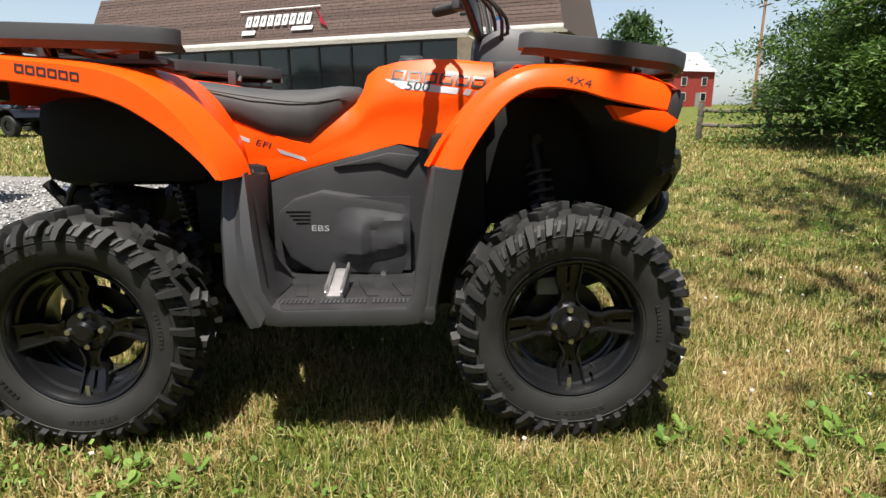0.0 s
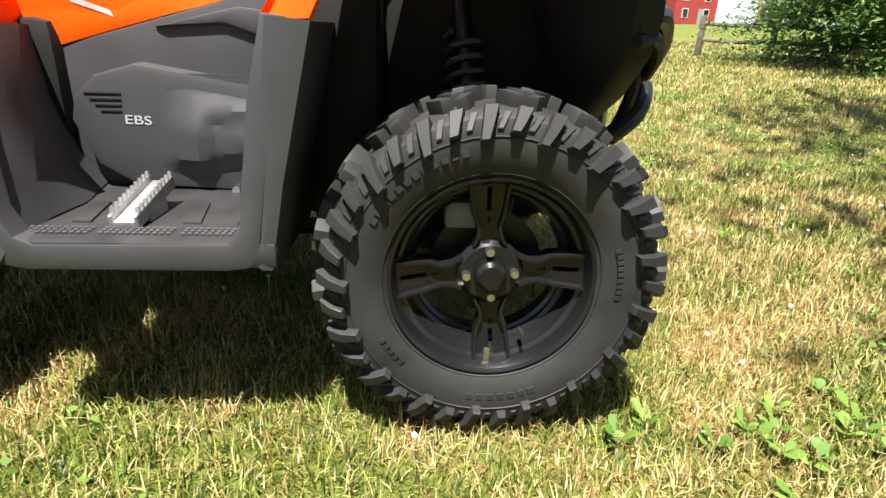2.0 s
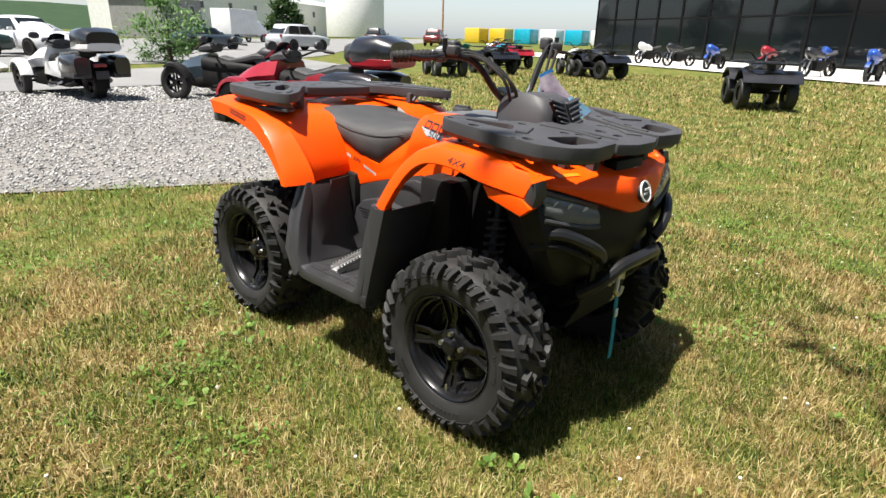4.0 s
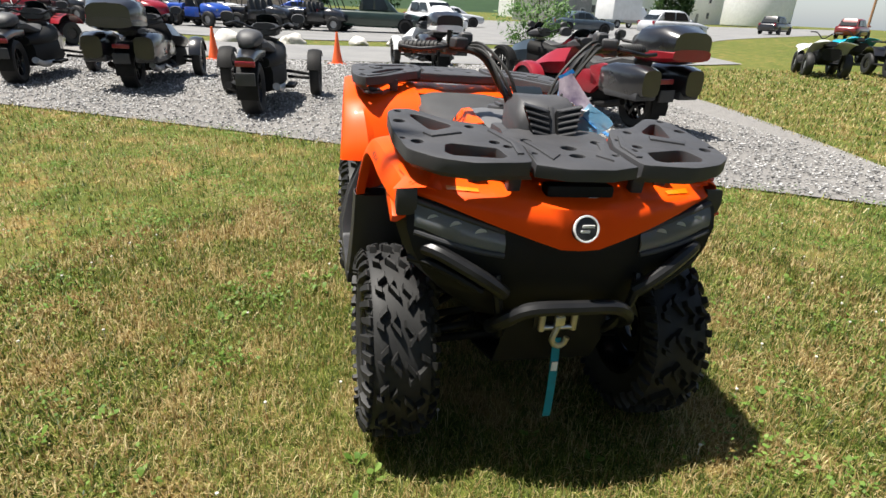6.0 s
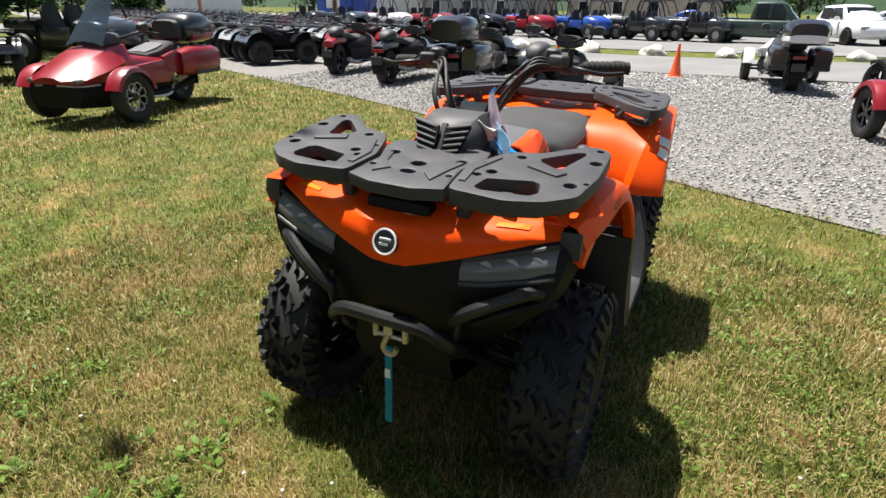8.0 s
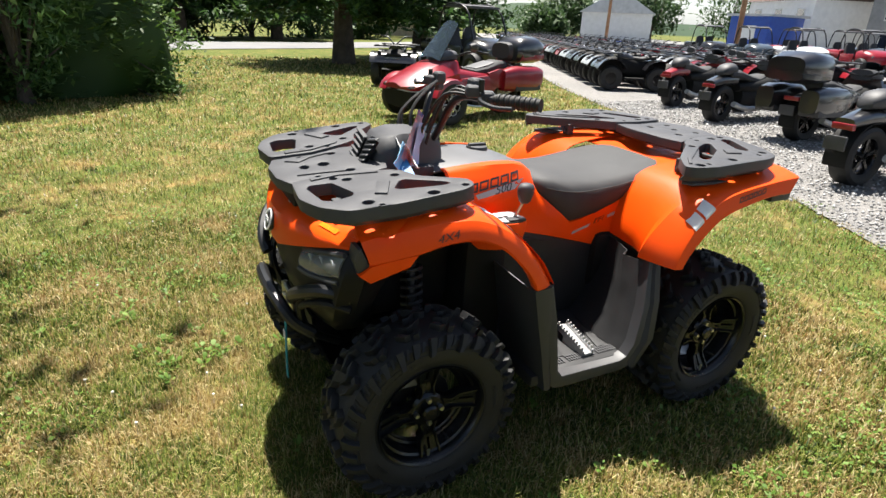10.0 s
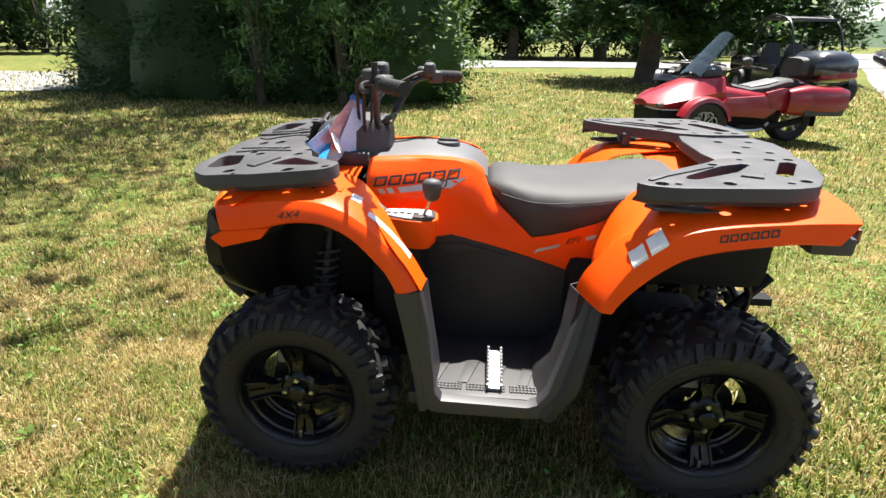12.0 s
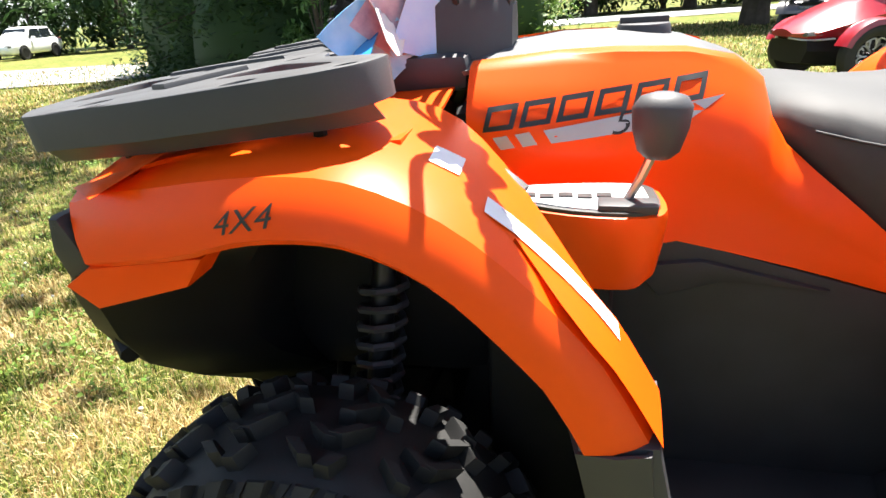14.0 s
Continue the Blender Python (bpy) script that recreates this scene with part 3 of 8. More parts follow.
def tyre_meshes(half):
    """A knobbly tyre about the y axis, outer side at +y: the carcass, and its kinds of tread block with the angles they stand at."""
    # cross-section from the outer bead over the tread to the inner bead: y, r
    side = [(0.80, 0.176), (0.88, 0.190), (0.97, 0.212), (1.0, 0.235), (0.985, 0.256), (0.93, 0.273), (0.78, 0.284), (0.45, 0.289), (0.0, 0.291)]
    prof = [(y * half, r) for y, r in side]
    prof = prof + [(-y, r) for y, r in prof[-2::-1]]
    bm = lathe(prof, 64)
    length = [0.0]
    for (y0, r0), (y1, r1) in zip(prof, prof[1:]):
        length.append(length[-1] + math.hypot(y1 - y0, r1 - r0))
    mid = length[len(side) - 1]
    table = [(l - mid, y, r) for l, (y, r) in zip(length, prof)]

    def at(theta, s, h):
        # s runs across the tread from the middle; positive s is the inner side of the list, so it is turned round
        y, r = lerp_table(table, -s)
        y2, r2 = lerp_table(table, -s + 0.006)
        y1, r1 = lerp_table(table, -s - 0.006)
        ty, tr = y2 - y1, r2 - r1
        k = math.hypot(ty, tr) or 1
        ny, nr = tr / k, -ty / k
        y, r = y + ny * h, r + nr * h
        return (r * math.sin(theta), y, r * math.cos(theta))

    def lug(s0, s1, wide0, wide1, skew, high):
        rows = []
        for h, k in ((-0.006, 1.0), (high * 0.85, 0.90), (high, 0.78)):
            c = (s0 + s1) / 2
            a, b = c + (s0 - c) * k, c + (s1 - c) * k
            m = (a + b) / 2
            rows.append([at(-wide0 * k, a, h), at(wide0 * k, a, h), at((wide0 + wide1) * 0.5 * k + skew * 0.5, m, h), at(wide1 * k + skew, b, h), at(-wide1 * k + skew, b, h), at(-(wide0 + wide1) * 0.5 * k + skew * 0.5, m, h)])
        return finish(loft(rows), 25)

    count = 34
    step = 2 * math.pi / count
    kinds = []
    for sg in (1, -1):
        o = 0.5 * step * (sg < 0)
        for par in (0, 1):
            angles = [2 * step * i + par * step + o for i in range(count // 2)]
            # shoulder blocks that run down the side wall
            kinds.append((lug(sg * half * 0.82, sg * (half * 0.80 + (0.040 if par else 0.052)), 0.045, 0.032, 0.05 * sg, 0.016 if par else 0.019), angles))
            # blocks towards the middle, set at an angle
            kinds.append((lug(sg * half * (0.40 if par else 0.50), sg * half * (0.64 if par else 0.73), 0.036, 0.031, (-0.07 if par else 0.04) * sg, 0.022), [a + 0.11 for a in angles]))
        # low pads between the shoulder blocks, each with a fine slit
        kinds.append((lug(sg * half * 0.82, sg * (half * 0.80 + 0.036), 0.024, 0.020, 0.045 * sg, 0.0035), [step * (i + 0.5) + o for i in range(count)]))
        kinds.append((lug(sg * half * 0.04, sg * half * 0.32, 0.037, 0.031, 0.10 * sg, 0.023), [2 * step * i + o + 0.05 for i in range(count // 2)]))
        kinds.append((lug(sg * half * 0.16, sg * half * 0.36, 0.032, 0.029, -0.07 * sg, 0.022), [2 * step * (i + 0.5) + o + 0.05 for i in range(count // 2)]))

    def wall_y(r):
        return lerp_table([(b, a) for a, b in [(y * half, r0) for y, r0 in side[:5]]], r)[0]
    # raised lines and moulded marks round the side wall
    for r in (0.186, 0.246):
        loft([[(rr * math.sin(2 * math.pi * k / 64), wall_y(r) + dy, rr * math.cos(2 * math.pi * k / 64)) for k in range(64)] for rr, dy in ((r - 0.0015, -0.001), (r, 0.0022), (r + 0.0015, -0.001))], bm, cap=False)
    for start, n, step2, r in ((0.25, 12, 0.075, 0.225), (3.0, 7, 0.085, 0.222), (4.6, 9, 0.05, 0.215), (2.1, 5, 0.06, 0.215)):
        for k in range(n):
            m = Matrix.Rotation(start + k * step2, 4, "Y") @ Matrix.Translation((0, wall_y(r) + 0.001, r))
            box(0, 0, 0, step2 * r * 0.62, 0.0026, 0.011, bm=bm)
            bmesh.ops.transform(bm, matrix=m, verts=bm.verts[-8:])
    return finish(bm, 30), kinds


def rim_meshes(half, dish):
    """A black alloy wheel, outer side at +y: its barrel, centre disc and one split spoke."""
    e = half * 0.80
    y0 = e - dish
    barrel = lathe([(e + 0.004, 0.172), (e + 0.008, 0.178), (e - 0.004, 0.180), (e - 0.02, 0.176), (-e + 0.01, 0.172), (-e, 0.18), (-e, 0.165), (-e + 0.02, 0.150), (y0 - 0.034, 0.132),
                    (y0 - 0.030, 0.138), (y0 - 0.022, 0.139), (y0 - 0.018, 0.146), (y0 - 0.008, 0.147), (e - 0.038, 0.154), (e - 0.025, 0.156), (e - 0.02, 0.163), (e - 0.008, 0.165), (e + 0.004, 0.172)], 56)
    centre = lathe([(y0 + 0.010, 0.0), (y0 + 0.010, 0.050), (y0 + 0.002, 0.060), (y0 - 0.02, 0.060), (y0 - 0.02, 0.0)], 32)
    # a broad waisted arm with a raised wavy rib along each edge, split by a slot towards the rim
    arm = [(0.031, 0.050, y0 + 0.004), (0.023, 0.068, y0 + 0.007), (0.021, 0.086, y0 + 0.007), (0.029, 0.106, y0 + 0.006), (0.031, 0.122, y0 + dish * 0.25), (0.034, 0.150, y0 + dish - 0.022), (0.036, 0.164, y0 + dish - 0.016)]
    spoke = bmesh.new()
    for sx in (1, -1):
        loft([[(sx * (0.004 if r > 0.1 else 0.0), y - 0.005, r), (sx * w, y - 0.004, r), (sx * w, y - 0.030, r), (sx * (0.004 if r > 0.1 else 0.0), y - 0.030, r)] for w, r, y in arm], spoke)
        loft([[(sx * (w - 0.008), y - 0.006, r), (sx * (w - 0.006), y + 0.007, r), (sx * (w - 0.001), y + 0.007, r), (sx * (w + 0.002), y - 0.008, r)] for w, r, y in arm], spoke)
    loft([[(sx * w, y, r) for sx, y in ((-1, ya), (1, ya), (1, ya - 0.014), (-1, ya - 0.014))] for w, r, ya in ((0.015, 0.100, y0 + 0.002), (0.012, 0.112, y0 + 0.004))], spoke)
    return finish(barrel, 30), finish(centre, 30), finish(spoke, 25)


def smooth_profile(table, n):
    """n points evenly along a smooth line through table rows."""
    line = curve_points([(a, 0, b) for a, b in table], 8)
    step = [0.0]
    for p, q in zip(line, line[1:]):
        step.append(step[-1] + (q - p).length)
    out = []
    for k in range(n):
        s = step[-1] * k / (n - 1)
        x, z = lerp_table([(d, p.x, p.z) for d, p in zip(step, line)], s)
        out.append((x, z))
    return out


atv = empty("quad_bike", Matrix.Translation((0, 0, 0.25)) @ Matrix.Rotation(radians(-1.7), 4, "X") @ Matrix.Translation((0, 0, -0.25)))
tagged(atv, "orange four-wheel quad bike with black racks, parked on the lawn", "quad bike")

# wheels
W_MESH = {}
for key, half, dish in (("front", 0.10, 0.040), ("rear", 0.125, 0.052)):
    W_MESH[key] = (tyre_meshes(half), rim_meshes(half, dish), half, dish)
CAP_MESH = finish(lathe([(0.030, 0.0), (0.030, 0.020), (0.024, 0.027), (0.0, 0.029)], 28))
NUT_MESH = finish(cyl((0, 0, 0), (0, 0.014, 0), 0.0085, 0.0075, 6))
DISC_MESH = finish(lathe([(0, 0.05), (0, 0.1), (0.005, 0.1), (0.005, 0.05), (0, 0.05)], 32))
CALIPER_MESH = finish(box(0.045, -0.01, 0.09, 0.07, 0.05, 0.05, 0.01))
VALVE_MESH = finish(cyl((0, 0, 0), (0, 0.03, 0.006), 0.004, 0.0035, 8))
for key, hx, y in (("front", HUB_F, -0.44), ("front", HUB_F, 0.44), ("rear", HUB_R, -0.425), ("rear", HUB_R, 0.425)):
    ty, rm, half, dish = W_MESH[key]
    sg = 1 if y > 0 else -1
    m = Matrix.Translation((hx, y, HUB_Z + (0.004 if y > 0 else -0.014))) @ (Matrix() if sg > 0 else Matrix.Rotation(math.pi, 4, "Z"))
    wheel = part("wheel", rm[0], RIM_BLACK, atv, "gloss black alloy wheel with split spokes", m)
    part("wheel_centre", rm[1], RIM_BLACK, wheel)
    for k in range(4):
        part("spoke", rm[2], RIM_BLACK, wheel, "", Matrix.Rotation(k * math.pi / 2 + 0.06, 4, "Y"))
    part("tyre", ty[0], RUBBER, wheel, "black off-road tyre")
    for lug_mesh, angles in ty[1]:
        for a in angles:
            part("tread_block", lug_mesh, RUBBER, wheel, "", Matrix.Rotation(a + 0.1 * hx, 4, "Y"))
    y0 = half * 0.80 - dish
    part("hub_cap", CAP_MESH, RIM_BLACK, wheel, "", Matrix.Translation((0, y0 + 0.004, 0)))
    for k in range(4):
        a = k * math.pi / 2 + 0.06
        part("wheel_nut", NUT_MESH, STEEL, wheel, "bright steel nut", Matrix.Translation((0.042 * math.sin(a), y0 + 0.010, 0.042 * math.cos(a))))
    part("brake_disc", DISC_MESH, DARK_STEEL, wheel, "steel brake disc", Matrix.Translation((0, y0 - 0.055, 0)))
    part("brake_caliper", CALIPER_MESH, SIDING_GREY, wheel, "grey alloy brake caliper", Matrix.Translation((0, y0 - 0.05, 0)))
    part("valve", VALVE_MESH, RUBBER, wheel, "", Matrix.Translation((-0.06, y0 + 0.01, -0.11)))
    part("balance_weight", finish(box(0, 0, 0, 0.010, 0.004, 0.026, 0.001)), STEEL, wheel, "", Matrix.Translation((0.0, half * 0.8 - 0.012, -0.152)))

# front fenders: lower rear end round the arch to the nose
F_ARCH = [(0.342, 0.637), (0.355, 0.663), (0.391, 0.720), (0.441, 0.783), (0.491, 0.815), (0.541, 0.824), (0.616, 0.818), (0.692, 0.798), (0.770, 0.784), (0.842, 0.772)]
F_TOP = [(0.277, 0.644), (0.313, 0.707), (0.352, 0.764), (0.403, 0.820), (0.453, 0.856), (0.510, 0.876), (0.566, 0.880), (0.640, 0.876), (0.720, 0.866), (0.795, 0.850), (0.862, 0.818)]
R_ARCH = [(-0.217, 0.620), (-0.231, 0.640), (-0.260, 0.672), (-0.307, 0.714), (-0.367, 0.757), (-0.426, 0.790), (-0.500, 0.812), (-0.599, 0.830), (-0.700, 0.842), (-0.800, 0.842)]
R_TOP = [(-0.174, 0.622), (-0.176, 0.640), (-0.194, 0.684), (-0.229, 0.735), (-0.275, 0.789), (-0.323, 0.826), (-0.396, 0.861), (-0.510, 0.882), (-0.640, 0.894), (-0.760, 0.902), (-0.845, 0.905)]


def fender(arch, top, front, sg):
    n = 26
    a, t = smooth_profile(arch, n), smooth_profile(top, n)
    rows = []
    for i in range(n):
        f = i / (n - 1)
        ax, az = a[i]
        tx, tz = t[i]
        leg = max(0.0, 1 - f / 0.42)              # 1 at the lower end, 0 along the top
        if sg > 0:                                # the left side is set a little further back
            ax, tx = ax - (0.036 * min(1.0, 1.4 * leg) + 0.028 * f ** 3 if front else 0.044 * leg), tx - (0.030 * min(1.0, 1.4 * leg) + 0.028 * f ** 3 if front else 0.018 * leg)
            az, tz = az + (0 if front else 0.010 * leg), tz + (0 if front else 0.010 * leg)
        if front:
            ya, yt = 0.545 - 0.045 * f - 0.022 * f ** 4, 0.525 - 0.055 * f - 0.022 * f ** 4
            raise_nose = 0.022 * max(0.0, (f - 0.75) / 0.25) ** 2
            tz += raise_nose
            yin = [0.455 - 0.02 * f, 0.37, 0.26]
            yin = [yt - (yt - y) * (1 - 0.76 * (min(1.0, 1.7 * leg) if sg > 0 else leg)) for y in yin]
            lift = [0.006 - 0.6 * raise_nose, 0.012 - 1.6 * raise_nose, 0.010 - 2.2 * raise_nose]
        else:
            ya, yt = 0.578 - 0.035 * f, 0.541 - 0.040 * f - 0.070 * max(0.0, 1 - f / 0.55)
            yin = [min(0.47, yt - 0.05), min(0.36, yt - 0.10), 0.215]
            lift = [0.008, 0.014, 0.010]
        back = ((-0.004 if sg > 0 else -0.012) if front else -0.040) * leg
        row = [(ax, sg * (ya - 0.03), az + 0.004), (ax, sg * (ya - 0.004), az - 0.001), (ax, sg * ya, az + 0.003)]
        if front:
            for k in (0.35, 0.65, 0.84):
                bulge = 0.006 * math.sin(math.pi * k)
                row.append((ax + (tx - ax) * k, sg * (ya + (yt - ya) * k + bulge), az + (tz - az) * k))
            row.append((ax + (tx - ax) * 0.96, sg * (yt - 0.010), az + (tz - az) * 0.96))
        else:
            # an upright lower band, a crease, and a face that leans in to the upper edge
            kc = 0.36 + 0.50 * min(1.0, f / 0.5)
            for k in (kc * 0.5, kc - 0.035, kc + 0.035, (kc + 1) / 2 + 0.02):
                over = max(0.0, (k - kc) / (1 - kc))
                row.append((ax + (tx - ax) * k, sg * (ya - 0.006 * min(1.0, k / kc) + (yt - 0.006 - ya) * over), az + (tz - az) * k))
        row.append((tx, sg * (yt - 0.032 if front else yt - 0.020), tz + 0.002))
        for y, l, q in zip(yin, lift, (1, 1.5, 2)):
            row.append((tx + back * q, sg * y, tz + l * (1 - leg)))
        rows.append(row)
    return sheet(rows, -0.004 if sg > 0 else 0.004)


SIDES = {}
for sg in (-1, 1):
    ff = part("front_fender", fender(F_ARCH, F_TOP, True, sg), ORANGE, atv, "glossy orange moulded fender", angle=24)
    rf = part("rear_fender", fender(R_ARCH, R_TOP, False, sg), ORANGE, atv, "glossy orange moulded rear fender", angle=24)
    # side marker below the front fender
    nose = -0.026 if sg > 0 else 0.0
    part("side_marker", plate([(0.700 + nose, 0.786), (0.726 + nose, 0.752), (0.840 + nose, 0.721), (0.872 + nose, 0.748), (0.838 + nose, 0.770)], [], sg * 0.440, sg * 0.486, 0.004, place=UPRIGHT), ORANGE, ff, "orange fender tip")
    part("corner_cap", plate([(0.838 + nose, 0.764), (0.862 + nose, 0.822), (0.874 + nose, 0.822), (0.882 + nose, 0.785), (0.872 + nose, 0.750)], [], sg * 0.425, sg * 0.478, 0.014, place=UPRIGHT), GREY_PLASTIC, ff, "dark grey corner trim")
    part("rear_corner_trim", box(-0.80, sg * 0.47, 0.825, 0.11, 0.10, 0.05, 0.012), BLACK_PLASTIC, rf, "black lamp housing")
    part("tail_lamp", box(-0.862, sg * 0.44, 0.85, 0.012, 0.13, 0.04, 0.006), CAR_PAINTS["maroon"], rf, "dark red tail lamp")
    # lower mudguards and the foot well
    leg_f = [[(0.346, sg * 0.30, 0.640), (0.350, sg * 0.51, 0.636), (0.344, sg * 0.546, 0.637), (0.310, sg * 0.552, 0.640), (0.281, sg * 0.548, 0.642), (0.268, sg * 0.50, 0.642), (0.262, sg * 0.44, 0.640)],
             [(0.322, sg * 0.30, 0.52), (0.324, sg * 0.51, 0.52), (0.318, sg * 0.549, 0.52), (0.290, sg * 0.556, 0.52), (0.268, sg * 0.552, 0.52), (0.252, sg * 0.48, 0.52), (0.248, sg * 0.42, 0.52)],
             [(0.296, sg * 0.30, 0.40), (0.298, sg * 0.52, 0.40), (0.292, sg * 0.555, 0.40), (0.272, sg * 0.562, 0.40), (0.252, sg * 0.556, 0.40), (0.236, sg * 0.48, 0.40), (0.232, sg * 0.40, 0.40)],
             [(0.276, sg * 0.30, 0.27), (0.278, sg * 0.53, 0.268), (0.270, sg * 0.566, 0.268), (0.255, sg * 0.570, 0.270), (0.236, sg * 0.562, 0.285), (0.225, sg * 0.48, 0.318), (0.222, sg * 0.40, 0.318)]]
    if sg > 0:
        leg_f = [[(x - 0.028, y, z) for x, y, z in row] for row in leg_f]
    part("front_mudguard", sheet(leg_f, 0.004), GREY_PLASTIC, atv, "dark grey plastic mudguard")
    leg_r = [[(-0.238, sg * 0.30, 0.618), (-0.238, sg * 0.55, 0.618), (-0.225, sg * 0.578, 0.618), (-0.200, sg * 0.580, 0.620), (-0.176, sg * 0.552, 0.621), (-0.150, sg * 0.47, 0.622), (-0.195, sg * 0.36, 0.622), (-0.240, sg * 0.21, 0.622)],
             [(-0.236, sg * 0.30, 0.50), (-0.236, sg * 0.55, 0.50), (-0.222, sg * 0.578, 0.50), (-0.192, sg * 0.582, 0.50), (-0.166, sg * 0.555, 0.50), (-0.15, sg * 0.46, 0.50), (-0.190, sg * 0.36, 0.50), (-0.225, sg * 0.21, 0.50)],
             [(-0.228, sg * 0.30, 0.37), (-0.228, sg * 0.55, 0.37), (-0.212, sg * 0.578, 0.37), (-0.180, sg * 0.582, 0.37), (-0.150, sg * 0.56, 0.38), (-0.13, sg * 0.46, 0.38), (-0.160, sg * 0.36, 0.38), (-0.195, sg * 0.21, 0.38)],
             [(-0.185, sg * 0.30, 0.268), (-0.182, sg * 0.55, 0.266), (-0.165, sg * 0.575, 0.266), (-0.140, sg * 0.580, 0.272), (-0.125, sg * 0.57, 0.300), (-0.118, sg * 0.46, 0.318), (-0.112, sg * 0.36, 0.318), (-0.150, sg * 0.21, 0.318)]]
    if sg > 0:
        leg_r = [[(x - d, y, z) for x, y, z in row] for row, d in zip(leg_r, (0.030, 0.010, -0.008, -0.022))]
    leg_r = [[(x, y - sg * d * (abs(y) > 0.45), z) for x, y, z in row] for row, d in zip(leg_r, (0.080, 0.032, 0.0, 0.0))]
    # left mudguard takes the darker plastic: its shade is in the colour
    part("rear_mudguard", sheet(leg_r, 0.004), FLOOR_AND_SHADE_PLASTIC if sg > 0 else GREY_PLASTIC, atv, "dark grey plastic mudguard")
    board = part("footboard", box(0.055, sg * (0.368 if sg > 0 else 0.383), 0.292, 0.45, 0.344 if sg > 0 else 0.374, 0.045, 0.014), FLOOR_AND_SHADE_PLASTIC, atv, "dark grey footboard with ribbed tread")
    for k in range(3):
        bm = bmesh.new()
        for i in range(11):
            for j in range(3):
                box(-0.13 + k * 0.128 + i * 0.0105, sg * ((0.510 if sg > 0 else 0.535) - j * 0.012), 0.316, 0.006, 0.009, 0.005, turn=Matrix.Rotation(0.6, 4, "Z"), bm=bm)
        part("tread_pad", bm, BLACK_PLASTIC, board)
    for k in range(4):
        part("floor_slot", plate([(-0.11 + k * 0.09, sg * 0.36), (-0.07 + k * 0.09, sg * 0.36), (-0.045 + k * 0.09, sg * 0.48), (-0.075 + k * 0.09, sg * 0.48)], [], 0.3115, 0.319, 0.002), FLOOR_AND_SHADE_PLASTIC, board)
    # outer frame of the foot well, open at the top
    back = -0.028 if sg > 0 else 0.0
    frame_line = [(-0.222, 0.628), (-0.206, 0.50), (-0.186, 0.36), (-0.170, 0.305), (-0.142, 0.274), (-0.10, 0.266), (0.20 + back, 0.266), (0.236 + back, 0.271), (0.252 + back, 0.288), (0.268 + back, 0.40), (0.298 + back, 0.53), (0.333 + back, 0.643),
                  (0.272 + back, 0.646), (0.246 + back, 0.53), (0.230 + back, 0.40), (0.223 + back, 0.335), (0.206 + back, 0.313), (-0.085, 0.309), (-0.112, 0.320), (-0.132, 0.36), (-0.152, 0.48), (-0.178, 0.630)]
    if sg > 0:
        frame_line = [(x + 0.022 - 0.052 * max(0.0, (z - 0.27) / 0.36), z) if x < -0.08 else (x, z) for x, z in frame_line]
    fr_bm = plate(frame_line, [], sg * 0.530, sg * 0.572, 0.010, place=UPRIGHT)
    for v in fr_bm.verts:
        v.co.y -= sg * (0.030 * min(1.0, max(0.0, (v.co.z - 0.30) / 0.33)) if v.co.x > 0.05 else 0.080 * min(1.0, max(0.0, (v.co.z - 0.42) / 0.20)))
    part("foot_well_frame", fr_bm, GREY_PLASTIC, atv, "dark grey moulded foot well frame", angle=30)
    # peg: a channel between two toothed rails, rising a little towards the engine
    peg = bmesh.new()
    rise = 0.20
    tilt = Matrix.Rotation(-rise * sg, 4, "X")
    box(0.025, sg * 0.435, 0.337, 0.034, 0.16, 0.014, 0.003, 2, tilt, peg)
    for dx in (-0.020, 0.020):
        box(0.025 + dx, sg * 0.435, 0.342, 0.007, 0.16, 0.026, 0.002, 1, tilt, peg)
        for k in range(10):
            q = -0.068 + k * 0.0150
            z = 0.354 - q * rise
            cyl((0.025 + dx, sg * (0.435 + q), z), (0.025 + dx, sg * (0.435 + q), z + 0.010), 0.0052, 0.003, 6, peg)
    box(0.025, sg * 0.435, 0.326, 0.050, 0.07, 0.024, 0.004, 2, None, peg)
    part("foot_peg", peg, ALLOY, atv, "cast alloy foot peg with teeth")

    # orange side of the tank and under the seat: x, lower z, upper z, y below, y above
    flank = [(-0.41, 0.600, 0.812, 0.225, 0.225), (-0.33, 0.572, 0.782, 0.218, 0.220), (-0.262, 0.566, 0.748, 0.215, 0.216), (-0.20, 0.585, 0.726, 0.210, 0.213), (-0.13, 0.606, 0.702, 0.206, 0.210),
             (-0.075, 0.622, 0.690, 0.205, 0.206), (-0.03, 0.635, 0.730, 0.204, 0.196), (0.02, 0.649, 0.772, 0.204, 0.178), (0.055, 0.658, 0.804, 0.204, 0.158), (0.075, 0.663, 0.838, 0.204, 0.150),
             (0.09, 0.667, 0.884, 0.205, 0.142), (0.12, 0.675, 0.906, 0.206, 0.146), (0.182, 0.690, 0.920, 0.208, 0.158), (0.268, 0.674, 0.925, 0.215, 0.170), (0.34, 0.70, 0.924, 0.225, 0.178), (0.45, 0.79, 0.914, 0.235, 0.175)]
    rows = []
    for x, zl, zu, yl, yu in flank:
        tank = min(1.0, max(0.0, (zu - 0.72) / 0.15))
        row = [(x, sg * (yl - 0.03), zl - 0.002), (x, sg * yl, zl)]
        for k, push in ((0.25, 0.004), (0.42, 0.014 * tank), (0.50, 0.022 * tank), (0.60, 0.026 * tank), (0.74, 0.023 * tank), (0.87, 0.014 * tank), (0.95, 0.004 * tank)):
            row.append((x, sg * (yl + (yu - yl) * k + push), zl + (zu - zl) * k))
